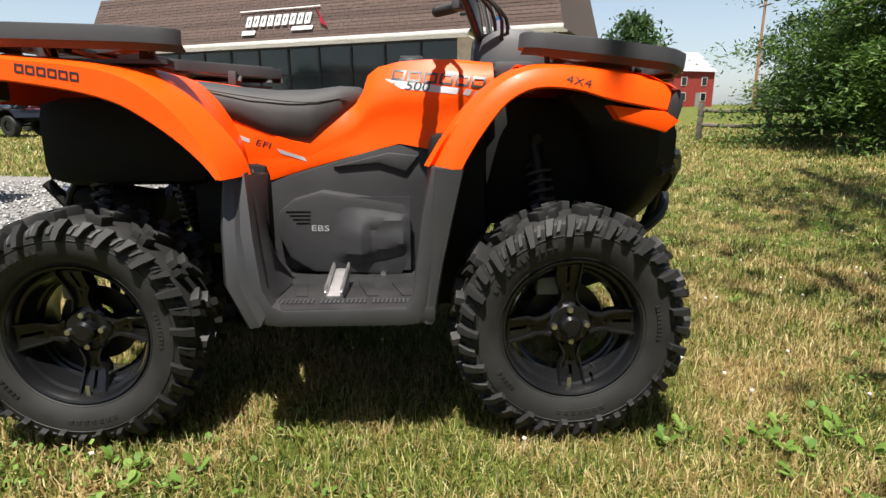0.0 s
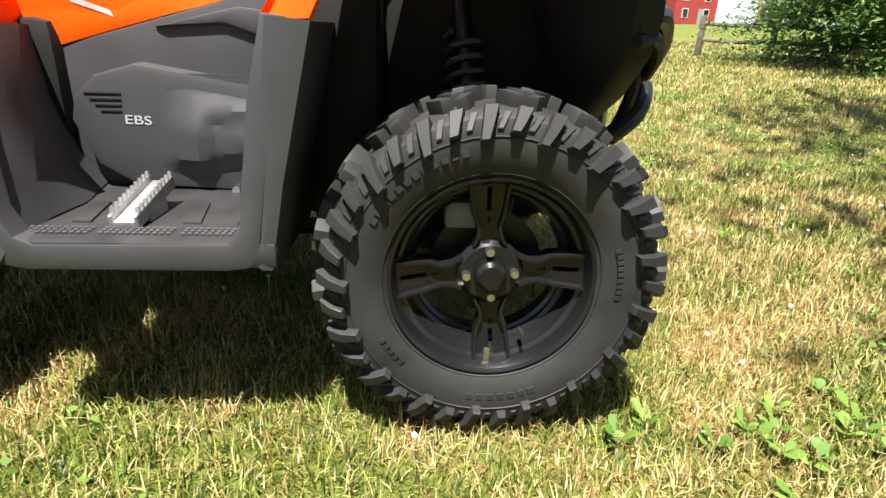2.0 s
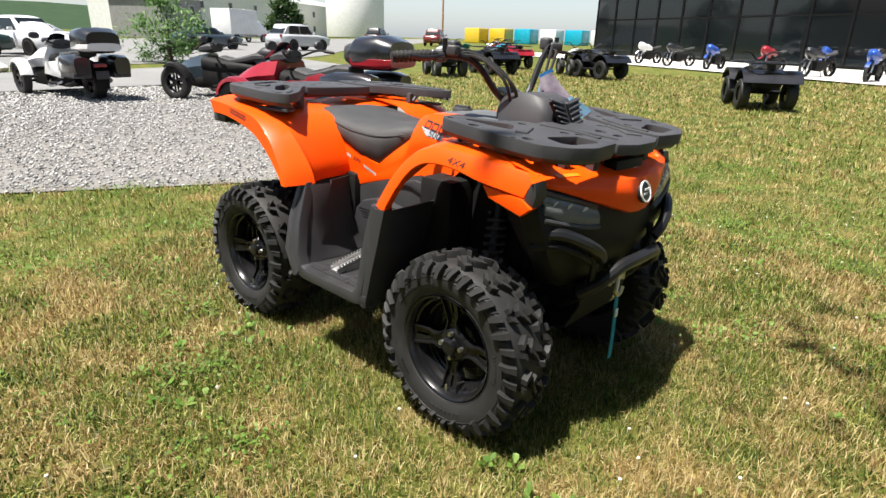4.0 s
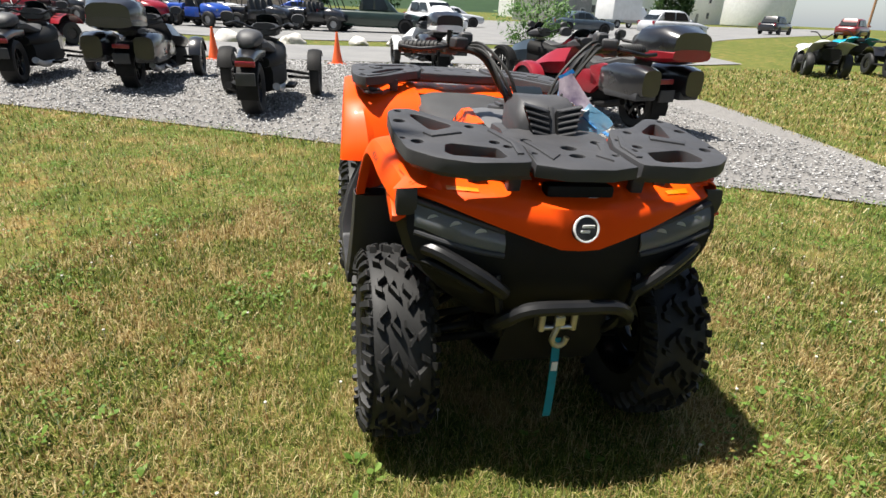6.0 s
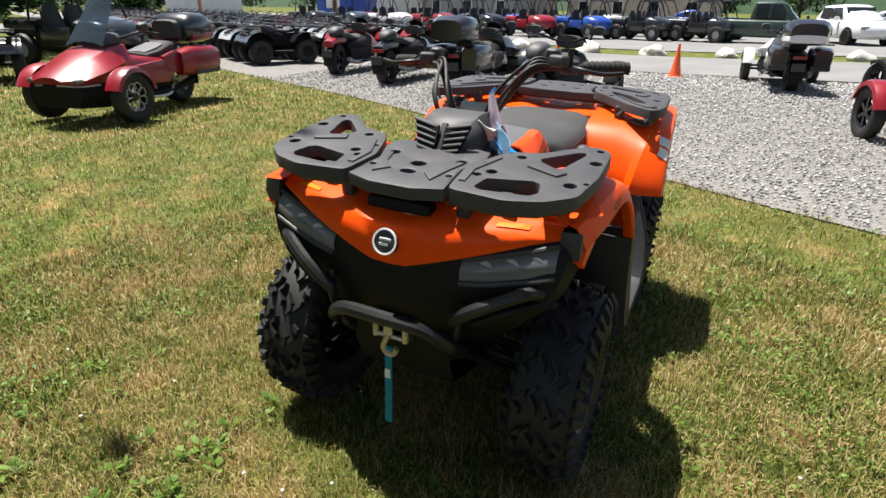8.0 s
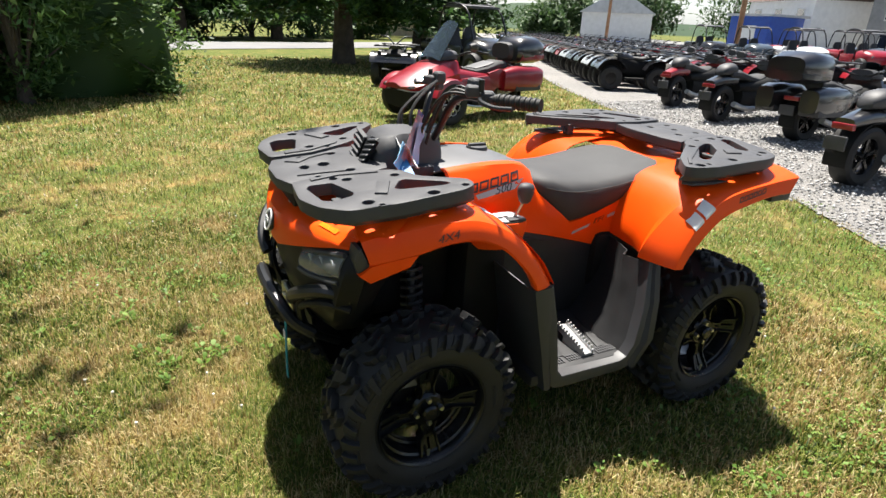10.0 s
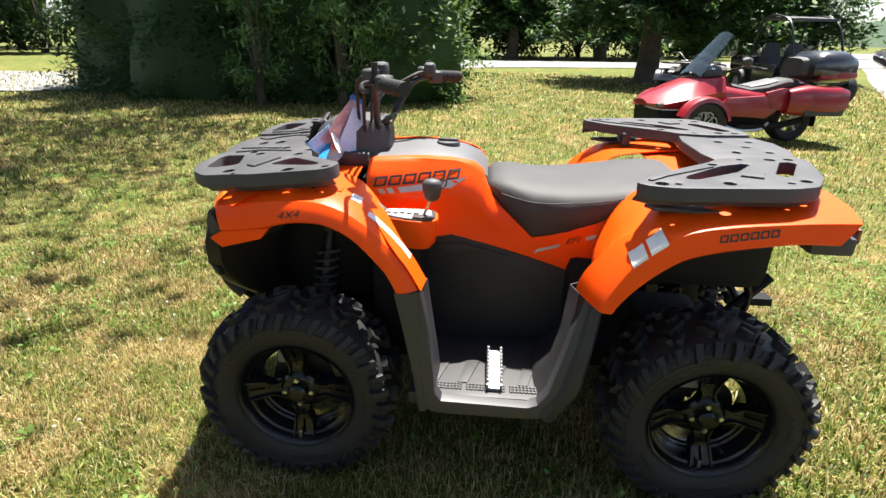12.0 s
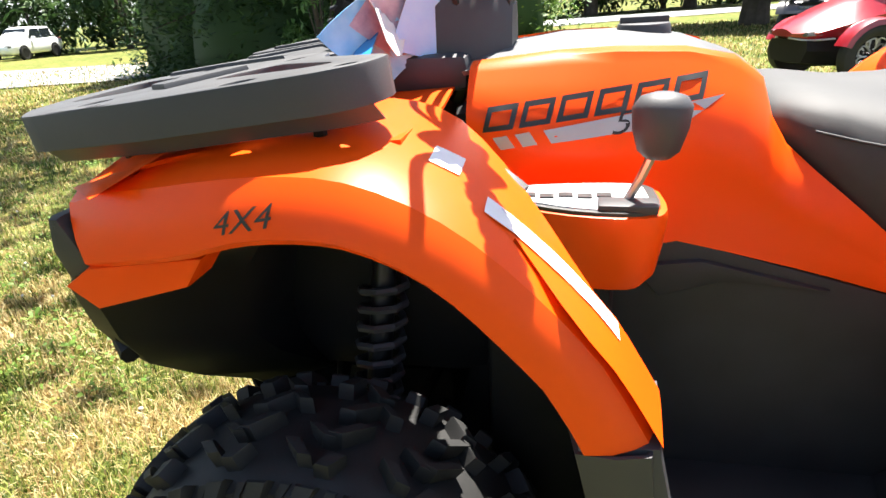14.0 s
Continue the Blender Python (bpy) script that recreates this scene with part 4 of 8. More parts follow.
        row += [(x, sg * yu, zu), (x, sg * (yu - 0.03), zu + 0.004 * tank)]
        rows.append(row)
    side = part("side_panel", sheet(rows, 0.004), ORANGE, atv, "glossy orange tank side panel", angle=45)
    SIDES[sg] = (ff, rf, side)
    # dark inner panel above the footboard; left one darkened to hold its shade
    inner = [(-0.330, 0.560), (-0.256, 0.570), (0.182, 0.693), (0.275, 0.676), (0.266, 0.58), (0.25, 0.31), (-0.24, 0.31), (-0.33, 0.40)]
    dark = part("inner_panel", plate(inner, [], sg * 0.180, sg * 0.207, 0.006, place=UPRIGHT), FLOOR_AND_SHADE_PLASTIC if sg > 0 else GREY_PLASTIC, atv, "dark grey plastic inner panel")
    part("panel_crease", plate([(-0.01, 0.625), (0.15, 0.665), (0.235, 0.655), (0.20, 0.61), (0.12, 0.635)], [], sg * 0.204, sg * 0.217, 0.006, place=UPRIGHT), FLOOR_AND_SHADE_PLASTIC if sg > 0 else GREY_PLASTIC, dark)

# belt-drive cover on the right side only
cvt = part("drive_cover", plate([(-0.177, 0.451), (-0.165, 0.50), (-0.124, 0.535), (-0.042, 0.559), (0.195, 0.522), (0.214, 0.45), (0.205, 0.36), (0.185, 0.312), (-0.071, 0.322), (-0.14, 0.365)], [], -0.204, -0.255, 0.014, place=UPRIGHT),
           GREY_PLASTIC, atv, "dark grey belt-drive cover with vents")
bulge_rows = []
for i in range(25):
    x = -0.030 + 0.240 * i / 24
    row = []
    for j in range(17):
        z = 0.326 + 0.216 * j / 16
        along = min(1.0, max(0.0, (x + 0.028) / 0.10)) * min(1.0, max(0.0, (0.210 - x) / 0.022))
        # upper edge falls and lower edge rises towards the front: a blunt wedge
        top, low = 0.528 - 0.16 * max(0.0, x - 0.03), 0.338 + 0.22 * max(0.0, x - 0.06)
        upper = min(1.0, max(0.0, (top - z) / 0.085))
        lower = min(1.0, max(0.0, (z - low) / 0.040))
        out = 0.032 * along * min(upper, 1.0) * min(lower, 1.0)
        # a slanting crease: the lower front quarter is pressed in
        cut = min(1.0, max(0.0, (0.468 + 0.10 * (x - 0.12) - z) / 0.014))
        out *= 1 - 0.42 * cut * min(1.0, max(0.0, (x - 0.07) / 0.03))
        row.append((x, -0.2515 - out, z))
    bulge_rows.append(row)
part("drive_bulge", sheet(bulge_rows, 0.003), GREY_PLASTIC, cvt, angle=18)
for k in range(4):
    part("vent_slot", box(-0.108 + 0.004 * k, -0.2555, 0.503 - 0.011 * k, 0.070 - 0.010 * k, 0.003, 0.0025), DECAL_BLACK, cvt)
letters("cover_lettering", "EBS", 0.024, facing((-0.048, -0.2555, 0.452), (1, 0, -0.03), (0.1, 0, 1)) @ Matrix.Diagonal((1.45, 1, 1, 1)), SILVER, cvt, 0.0006)
part("cover_bolt", cyl((0.13, -0.255, 0.318), (0.13, -0.267, 0.318), 0.008, seg=8), STEEL, cvt)

# tank cover and filler cap
cover_rows = []
for x, hw, z in ((0.075, 0.118, 0.872), (0.10, 0.134, 0.902), (0.16, 0.142, 0.924), (0.24, 0.146, 0.934), (0.33, 0.148, 0.934), (0.42, 0.142, 0.924), (0.50, 0.12, 0.908)):
    cover_rows.append([(x, hw * f, z - 0.012 * abs(f) ** 3) for f in (-1, -0.85, -0.6, -0.3, 0, 0.3, 0.6, 0.85, 1)])
part("tank_cover", sheet(cover_rows, 0.006), SHADE_GREY, atv, "grey plastic tank cover", angle=50)
fcap = part("filler_cap", cyl((0.215, -0.03, 0.918), (0.215, -0.03, 0.942), 0.042, 0.038, 20, bevel=0.004), BLACK_PLASTIC, atv, "black fuel filler cap")
part("cap_grip", box(0.215, -0.03, 0.945, 0.07, 0.016, 0.012, 0.003), BLACK_PLASTIC, fcap)

# seat
seat_rings = []
for x, zb, zt, hw in ((0.080, 0.812, 0.834, 0.100), (0.055, 0.796, 0.856, 0.150), (0.0, 0.750, 0.858, 0.186), (-0.075, 0.688, 0.847, 0.214), (-0.18, 0.706, 0.845, 0.230), (-0.28, 0.752, 0.854, 0.236),
                      (-0.38, 0.790, 0.868, 0.236), (-0.47, 0.824, 0.878, 0.224), (-0.535, 0.842, 0.882, 0.19)):
    h = zt - zb
    seat_rings.append([(x, hw * a, zb + h * b) for a, b in ((-0.90, 0), (-0.96, 0.2), (-0.985, 0.5), (-0.93, 0.78), (-0.80, 0.93), (-0.5, 1.0), (0, 1.02), (0.5, 1.0), (0.80, 0.93), (0.93, 0.78), (0.985, 0.5), (0.96, 0.2), (0.90, 0))])
seat = part("seat", loft(seat_rings), SEAT_VINYL, atv, "black vinyl saddle with stitched seam", angle=50)
for sg in (-1, 1):
    part("seam", tube([(0.03, sg * 0.170, 0.822), (-0.085, sg * 0.206, 0.806), (-0.28, sg * 0.229, 0.828), (-0.46, sg * 0.216, 0.864)], 0.0018, 6), SEAT_VINYL, seat)

# hood, nose and lights
hood_rows = []
for k in range(17):
    y = -0.425 + 0.85 * k / 16
    u = abs(y) / 0.425
    xf = 0.972 - 0.118 * u ** 1.9
    zl = 0.686 + 0.112 * min(1.0, max(0.0, (abs(y) - 0.045) / 0.36))
    zt = max(zl + 0.018, 0.800 + 0.012 * u)
    crease = -0.012 * math.exp(-((abs(y) - 0.24) / 0.08) ** 2)
    hood_rows.append([(0.48, y, 0.885 + crease), (0.60, y, 0.878 + crease), (0.72, y, 0.858 + crease), (0.83, y, 0.836), (xf - 0.035, y, zt + 0.012), (xf - 0.008, y, zt - 0.004), (xf, y, (zt + zl) / 2), (xf - 0.004, y, zl), (xf - 0.03, y, zl - 0.004)])
hood = part("hood", sheet(hood_rows, 0.004), ORANGE, atv, "glossy orange front hood with a pointed nose", angle=50)
badge = part("badge", cyl((0.966, 0.0, 0.748), (0.980, 0.0, 0.753), 0.036, 0.034, 28, bevel=0.002), DECAL_BLACK, hood, "round dark blue badge with white rim")
part("badge_ring", lathe([(0, 0.030), (0.004, 0.031), (0.004, 0.035), (0, 0.036), (0, 0.030)], 32), WHITE_LABEL, badge, "", Matrix.Translation((0.979, 0, 0.7525)) @ pose(0, 0, 0, 0, 0, -90) @ pose(0, 0, 0, 17, 0, 0))
for dz, wd in ((0.008, 0.034), (-0.007, 0.026)):
    part("badge_stripe", box(0.983 + dz * 0.05, 0.0 + dz * 0.4, 0.7525 + dz, 0.003, wd, 0.008, 0.001, 1), WHITE_LABEL, badge)
# black front mask below the hood, its shade deepened in the colour
mask = []
for z, hw, xf, xb in ((0.815, 0.452, 0.862, 0.62), (0.770, 0.474, 0.886, 0.66), (0.720, 0.472, 0.904, 0.70), (0.660, 0.452, 0.912, 0.72), (0.600, 0.420, 0.912, 0.74), (0.530, 0.35, 0.898, 0.74), (0.440, 0.24, 0.855, 0.70)):
    mask.append([(xb, -hw * 0.8, z), (xf - 0.075, -hw, z), (xf - 0.022, -hw * 0.95, z), (xf, -hw * 0.7, z), (xf + 0.022, -hw * 0.3, z), (xf + 0.026, 0, z), (xf + 0.022, hw * 0.3, z), (xf, hw * 0.7, z), (xf - 0.022, hw * 0.95, z), (xf - 0.075, hw, z), (xb, hw * 0.8, z)])
part("front_mask", loft(mask), MASK_SHADE_BLACK, atv, "black plastic front mask", angle=50)
for sg in (-1, 1):
    def lamp_x(y):
        return 0.932 - 0.30 * max(0, abs(y) - 0.19) ** 1.25
    lens_rows = []
    for f in (0, 0.25, 0.5, 0.75, 1):
        y = 0.195 + 0.235 * f
        top, low = 0.724 + 0.064 * f, 0.664 + 0.05 * f ** 1.4
        lens_rows.append([(lamp_x(y) + 0.012 * math.sin(math.pi * g) - 0.02 * g, sg * y, low + (top - low) * g) for g in (0, 0.25, 0.5, 0.75, 1)])
    lamp = part("headlight", sheet(lens_rows, 0.005), LENS, atv, "clear headlight in a black housing", angle=60)
    for edge, name2 in ((0.0, "lamp_brow"), (1.0, "lamp_sill")):
        line = []
        for f in (0, 0.25, 0.5, 0.75, 1):
            y = 0.195 + 0.235 * f
            top, low = 0.716 + 0.068 * f, 0.664 + 0.05 * f ** 1.4
            line.append((lamp_x(y) + 0.002 - 0.018 * (1 - edge), sg * y, (top + 0.004) if edge == 0 else (low - 0.004)))
        part(name2, tube(line, 0.008, 8), BLACK_PLASTIC, lamp)
    for f in (0.25, 0.55, 0.82):
        y = 0.205 + 0.215 * f
        part("reflector", cyl((lamp_x(y) - 0.022, sg * y, 0.70 + 0.05 * f), (lamp_x(y) - 0.004, sg * y, 0.70 + 0.05 * f), 0.013, 0.018, 14), SILVER, lamp, "dull reflector cup")
    part("lower_duct", tube([(0.845, sg * 0.425, 0.655), (0.905, sg * 0.375, 0.664), (0.948, sg * 0.29, 0.628), (0.962, sg * 0.225, 0.590), (0.955, sg * 0.19, 0.560)], 0.020, 10), DARK_STEEL, atv, "black front guard tube")
    part("duct_lip", tube([(0.850, sg * 0.432, 0.622), (0.900, sg * 0.385, 0.628), (0.936, sg * 0.31, 0.598), (0.945, sg * 0.25, 0.562)], 0.012, 8), MASK_SHADE_BLACK, atv, "black moulded duct edge")
    part("bumper_strut", tube([(0.925, sg * 0.21, 0.60), (0.940, sg * 0.20, 0.53), (0.905, sg * 0.17, 0.42), (0.80, sg * 0.14, 0.34)], 0.014, 8), DARK_STEEL, atv)
part("bumper_hoop", tube([(0.90, -0.200, 0.430), (0.958, -0.184, 0.478), (0.990, -0.125, 0.527), (0.998, 0, 0.534), (0.990, 0.125, 0.527), (0.958, 0.184, 0.478), (0.90, 0.200, 0.430)], 0.021, 10, 6), DARK_STEEL, atv, "black tubular front bumper")
part("skid_plate", sheet([[(0.895, y, 0.46), (0.885, y, 0.36), (0.84, y, 0.27), (0.62, y, 0.20), (0.2, y, 0.19), (-0.5, y, 0.20)] for y in (-0.16, -0.08, 0.08, 0.16)], 0.006), UNDER_BLACK, atv)
part("grille", plate([(0.62 + 0, -0.2)] + [(0.80, -0.2), (0.80, 0.2), (0.62, 0.2)], [], 0.60, 0.62), UNDER_BLACK, atv)
# solid block; the darkness of the recess is its near-black colour
nose_plate = part("nose_recess", box(0.892, 0.0, 0.818, 0.05, 0.19, 0.06, 0.012), MASK_SHADE_BLACK, hood, "recess under the rack, its shade as a black block")
part("nose_mark", plate([(-0.018, -0.004), (-0.006, 0.006), (0.018, 0.006), (0.022, -0.002), (0.0, -0.008)], [], 0, 0.002, place=facing((0.918, 0.03, 0.812), (0, 1, 0), (0, 0, 1))), WHITE_LABEL, nose_plate, "small white sticker")

# winch fairlead, hook and strap
fair = part("fairlead", plate([(-0.070, -0.030), (0.070, -0.030), (0.070, 0.030), (-0.070, 0.030)], [[(-0.042, -0.016), (0.042, -0.016), (0.042, 0.016), (-0.042, 0.016)]], 0, 0.008, 0.002, place=facing((0.915, -0.010, 0.462), (0, 1, 0), (0, 0, 1))), DARK_STEEL, atv, "roller fairlead with winch hook")
for y in (-0.058, 0.038):
    part("roller", cyl((0.930, y, 0.428), (0.930, y, 0.498), 0.010, seg=12), BRASS_HOOK, fair)
for z in (0.436, 0.490):
    part("roller", cyl((0.930, -0.064, z), (0.930, 0.044, z), 0.008, seg=12), STEEL, fair)
hk = tube([(0.936, -0.010, 0.480), (0.938, -0.010, 0.450), (0.942, -0.018, 0.430), (0.944, -0.026, 0.405), (0.944, -0.014, 0.386), (0.944, 0.008, 0.388), (0.944, 0.018, 0.410)], 0.009, 8, 4)
part("winch_hook", hk, BRASS_HOOK, fair, "pale yellow zinc hook")
part("hook_clasp", box(0.940, -0.010, 0.462, 0.016, 0.030, 0.030, 0.004), STEEL, fair, "bright steel clevis")
strap_rows = [[(0.946 + 0.004 * math.sin(9 * z), -0.010 + dy + 0.005 * math.sin(8 * z), z) for dy in (-0.012, 0, 0.012)] for z in (0.408, 0.37, 0.33, 0.28, 0.23, 0.18, 0.14)]
strap = part("strap", sheet(strap_rows, 0.003), CYAN_STRAP, fair, "turquoise webbing strap hanging from the hook")
part("strap_label", box(0.951, -0.008, 0.318, 0.003, 0.018, 0.030, 0), WHITE_LABEL, strap)

# racks: outlines in plan, built for the left side and mirrored
def mirror(pts, sg):
    return [(x, sg * y) for x, y in pts]


def rounded(loop, r=0.018):
    """An outline with its corners cut to short arcs."""
    out = []
    for i, p in enumerate(loop):
        p, a, b = Vector(p), Vector(loop[i - 1]) - Vector(p), Vector(loop[(i + 1) % len(loop)]) - Vector(p)
        u, v = p + a.normalized() * min(r, a.length * 0.4), p + b.normalized() * min(r, b.length * 0.4)
        out += [tuple(u * (1 - f) ** 2 + p * (2 * f * (1 - f)) + v * f ** 2) for f in (0.0, 0.5, 1.0)]
    return out


def rack_piece(name, outer, holes, z0, z1, parent, sg=1, label=""):
    return part(name, plate(mirror(rounded(outer), sg), [mirror(rounded(h, 0.008) if len(h) < 12 else h, sg) for h in holes], z0, z1, 0.012), BLACK_PLASTIC, parent, label, angle=30)


FR = empty("front_rack", Matrix.Translation((0.51, 0, 0.957)) @ Matrix.Rotation(radians(6.0), 4, "Y") @ Matrix.Translation((-0.51, 0, -0.950)))
FR.parent = atv
FR["label"] = "black moulded composite front rack"
FZ = 0.950
for sg in (-1, 1):
    wing = [(0.938, 0.150), (0.952, 0.30), (0.922, 0.388), (0.862, 0.454), (0.72, 0.474), (0.535, 0.470), (0.495, 0.448), (0.488, 0.395), (0.60, 0.290), (0.625, 0.205), (0.68, 0.175), (0.80, 0.135)]
    tri = [(0.548, 0.402), (0.570, 0.406), (0.690, 0.372), (0.700, 0.355), (0.665, 0.305), (0.645, 0.300), (0.556, 0.380)]
    slot = [(0.900, 0.205), (0.913, 0.225), (0.900, 0.345), (0.876, 0.362), (0.820, 0.350), (0.808, 0.330), (0.838, 0.215)]
    rounds = [ring2d(0.800, 0.420, 0.017), ring2d(0.622, 0.445, 0.017), ring2d(0.520, 0.436, 0.011), ring2d(0.655, 0.248, 0.014), ring2d(0.790, 0.210, 0.015), ring2d(0.822, 0.182, 0.012), ring2d(0.735, 0.175, 0.008), ring2d(0.775, 0.455, 0.008)]
    w = rack_piece("rack_wing", wing, [tri, slot] + rounds, FZ - 0.036, FZ, FR, sg, "black rack wing with openings")
    part("rack_rib", plate(mirror([(0.690, 0.300), (0.725, 0.285), (0.765, 0.375), (0.735, 0.395)], sg), [], FZ - 0.002, FZ + 0.006, 0.004), BLACK_PLASTIC, w)
    part("rack_rib", plate(mirror([(0.885, 0.157), (0.80, 0.152), (0.700, 0.192), (0.690, 0.204), (0.80, 0.168), (0.885, 0.175)], sg), [], FZ - 0.002, FZ + 0.005, 0.003), BLACK_PLASTIC, w)
    part("rack_lip", sheet([[(x, sg * y, FZ - 0.034), (x - 0.006, sg * (y - 0.012), FZ - 0.052)] for x, y in ((0.50, 0.448), (0.535, 0.464), (0.72, 0.47), (0.856, 0.448), (0.914, 0.383), (0.943, 0.30), (0.930, 0.152))], 0.004), BLACK_PLASTIC, w)
    part("rack_post", box(0.885, sg * 0.175, 0.868, 0.030, 0.036, 0.070, 0.006), BLACK_PLASTIC, FR)
    for x in (0.62, 0.84):
        post = bmesh.new()
        box(x, sg * 0.27, 0.888, 0.03, 0.035, 0.06, 0.005, bm=post)
        cyl((x - 0.02, sg * 0.27, 0.868), (x - 0.02, sg * 0.30, 0.90), 0.008, seg=8, bm=post)
        part("rack_post", post, BLACK_PLASTIC, FR)
    part("rack_strut", tube([(0.56, sg * 0.43, 0.905), (0.57, sg * 0.425, 0.878), (0.60, sg * 0.42, 0.872)], 0.007, 8), DARK_STEEL, FR)
    part("rack_strut", tube([(0.80, sg * 0.40, 0.900), (0.79, sg * 0.38, 0.858), (0.76, sg * 0.36, 0.846)], 0.010, 8), DARK_STEEL, FR)
centre = [(0.936, -0.140), (0.964, -0.06), (0.964, 0.06), (0.936, 0.140), (0.795, 0.127), (0.700, 0.160), (0.640, 0.150), (0.62, 0.09), (0.63, -0.09), (0.640, -0.150), (0.700, -0.160), (0.795, -0.127)]
cp = part("rack_centre", plate(centre, [ring2d(0.80, 0, 0.018, 0.022), ring2d(0.862, 0, 0.014, 0.022), ring2d(0.745, 0.105, 0.015), ring2d(0.745, -0.105, 0.015), ring2d(0.85, 0.115, 0.008), ring2d(0.85, -0.115, 0.008)], FZ - 0.040, FZ - 0.006, 0.007), BLACK_PLASTIC, FR, angle=30)
part("rack_rib", plate([(0.865, -0.05), (0.905, -0.085), (0.83, -0.10), (0.76, -0.12), (0.76, -0.10), (0.82, -0.085)], [], FZ - 0.008, FZ - 0.001, 0.003), BLACK_PLASTIC, cp)
part("rack_rib", plate([(0.865, 0.05), (0.905, 0.085), (0.83, 0.10), (0.76, 0.12), (0.76, 0.10), (0.82, 0.085)], [], FZ - 0.008, FZ - 0.001, 0.003), BLACK_PLASTIC, cp)
part("rack_crossbar", tube([(0.80, -0.36, 0.885), (0.80, -0.2, 0.882), (0.80, 0.2, 0.882), (0.80, 0.36, 0.885)], 0.011, 8), DARK_STEEL, FR)

RR = empty("rear_rack", Matrix.Translation((-0.35, 0, 0.960)) @ Matrix.Rotation(radians(1.8), 4, "Y") @ Matrix.Translation((0.35, 0, -0.957)))
RR.parent = atv
RR["label"] = "black moulded composite rear rack"
RZ = 0.957
for sg in (-1, 1):
    wing = [(-0.300, 0.470), (-0.325, 0.500), (-0.40, 0.520), (-0.68, 0.512), (-0.745, 0.490), (-0.800, 0.40), (-0.850, 0.22), (-0.840, 0.165), (-0.70, 0.165), (-0.60, 0.195), (-0.56, 0.240), (-0.38, 0.375)]
    tri = [(-0.440, 0.430), (-0.470, 0.432), (-0.600, 0.350), (-0.665, 0.268), (-0.650, 0.255), (-0.580, 0.285), (-0.450, 0.400)]
    slot = [(-0.700, 0.400), (-0.725, 0.390), (-0.800, 0.250), (-0.790, 0.230), (-0.760, 0.235), (-0.690, 0.370)]
    rounds = [ring2d(-0.365, 0.478, 0.017), ring2d(-0.535, 0.470, 0.016), ring2d(-0.405, 0.480, 0.009), ring2d(-0.560, 0.270, 0.013), ring2d(-0.735, 0.440, 0.014), ring2d(-0.69, 0.46, 0.009), ring2d(-0.745, 0.205, 0.015), ring2d(-0.80, 0.20, 0.013), ring2d(-0.66, 0.205, 0.009)]
    w = rack_piece("rack_wing", wing, [tri, slot] + rounds, RZ - 0.036, RZ, RR, sg, "black rack wing with openings")
    part("rack_rib", plate(mirror([(-0.585, 0.405), (-0.615, 0.365), (-0.66, 0.375), (-0.635, 0.430)], sg), [], RZ - 0.002, RZ + 0.006, 0.004), BLACK_PLASTIC, w)
    part("rack_rib", plate(mirror([(-0.345, 0.462), (-0.40, 0.412), (-0.55, 0.31), (-0.55, 0.30), (-0.39, 0.40), (-0.335, 0.455)], sg), [], RZ - 0.002, RZ + 0.005, 0.003), BLACK_PLASTIC, w)
    part("rack_lip", sheet([[(x, sg * y, RZ - 0.034), (x + 0.006, sg * (y - 0.012), RZ - 0.052)] for x, y in ((-0.305, 0.468), (-0.33, 0.495), (-0.40, 0.514), (-0.68, 0.506), (-0.74, 0.485), (-0.795, 0.40), (-0.845, 0.22))], 0.004), BLACK_PLASTIC, w)
    for x in (-0.45, -0.70):
        post = bmesh.new()
        box(x, sg * 0.33, 0.908, 0.03, 0.035, 0.05, 0.005, bm=post)
        cyl((x + 0.02, sg * 0.33, 0.895), (x + 0.02, sg * 0.36, 0.93), 0.009, seg=8, bm=post)
        part("rack_post", post, BLACK_PLASTIC, RR)
rc = [(-0.600, -0.185), (-0.700, -0.150), (-0.845, -0.150), (-0.875, -0.06), (-0.875, 0.06), (-0.845, 0.150), (-0.700, 0.150), (-0.600, 0.185), (-0.585, 0.10), (-0.585, -0.10)]
part("rack_centre", plate(rc, [ring2d(-0.70, 0.08, 0.013, 0.016), ring2d(-0.70, -0.08, 0.013, 0.016), ring2d(-0.80, 0.08, 0.012), ring2d(-0.80, -0.08, 0.012), ring2d(-0.76, 0, 0.012)], RZ - 0.040, RZ - 0.006, 0.007), BLACK_PLASTIC, RR, angle=30)
part("rack_crossbar", tube([(-0.62, -0.38, 0.918), (-0.62, -0.2, 0.915), (-0.62, 0.2, 0.915), (-0.62, 0.38, 0.918)], 0.012, 8), DARK_STEEL, RR)
# orange deck between the rear fenders and the battery box lid
deck = []
for x, z in ((-0.50, 0.876), (-0.60, 0.888), (-0.72, 0.896), (-0.83, 0.898), (-0.865, 0.87), (-0.868, 0.80)):
    deck.append([(x, y, z - 0.012 * (abs(y) < 0.12)) for y in (-0.30, -0.2, -0.12, -0.05, 0.05, 0.12, 0.2, 0.30)])
part("rear_deck", sheet(deck, 0.004), ORANGE, atv, "orange plastic rear deck")
for sg in (-1, 1):
    part("deck_trim", plate(mirror([(-0.34, 0.44), (-0.36, 0.47), (-0.52, 0.485), (-0.66, 0.47), (-0.55, 0.40), (-0.40, 0.385)], sg), [], 0.884, 0.893, 0.003), BLACK_PLASTIC, atv, "dark glossy storage lid")

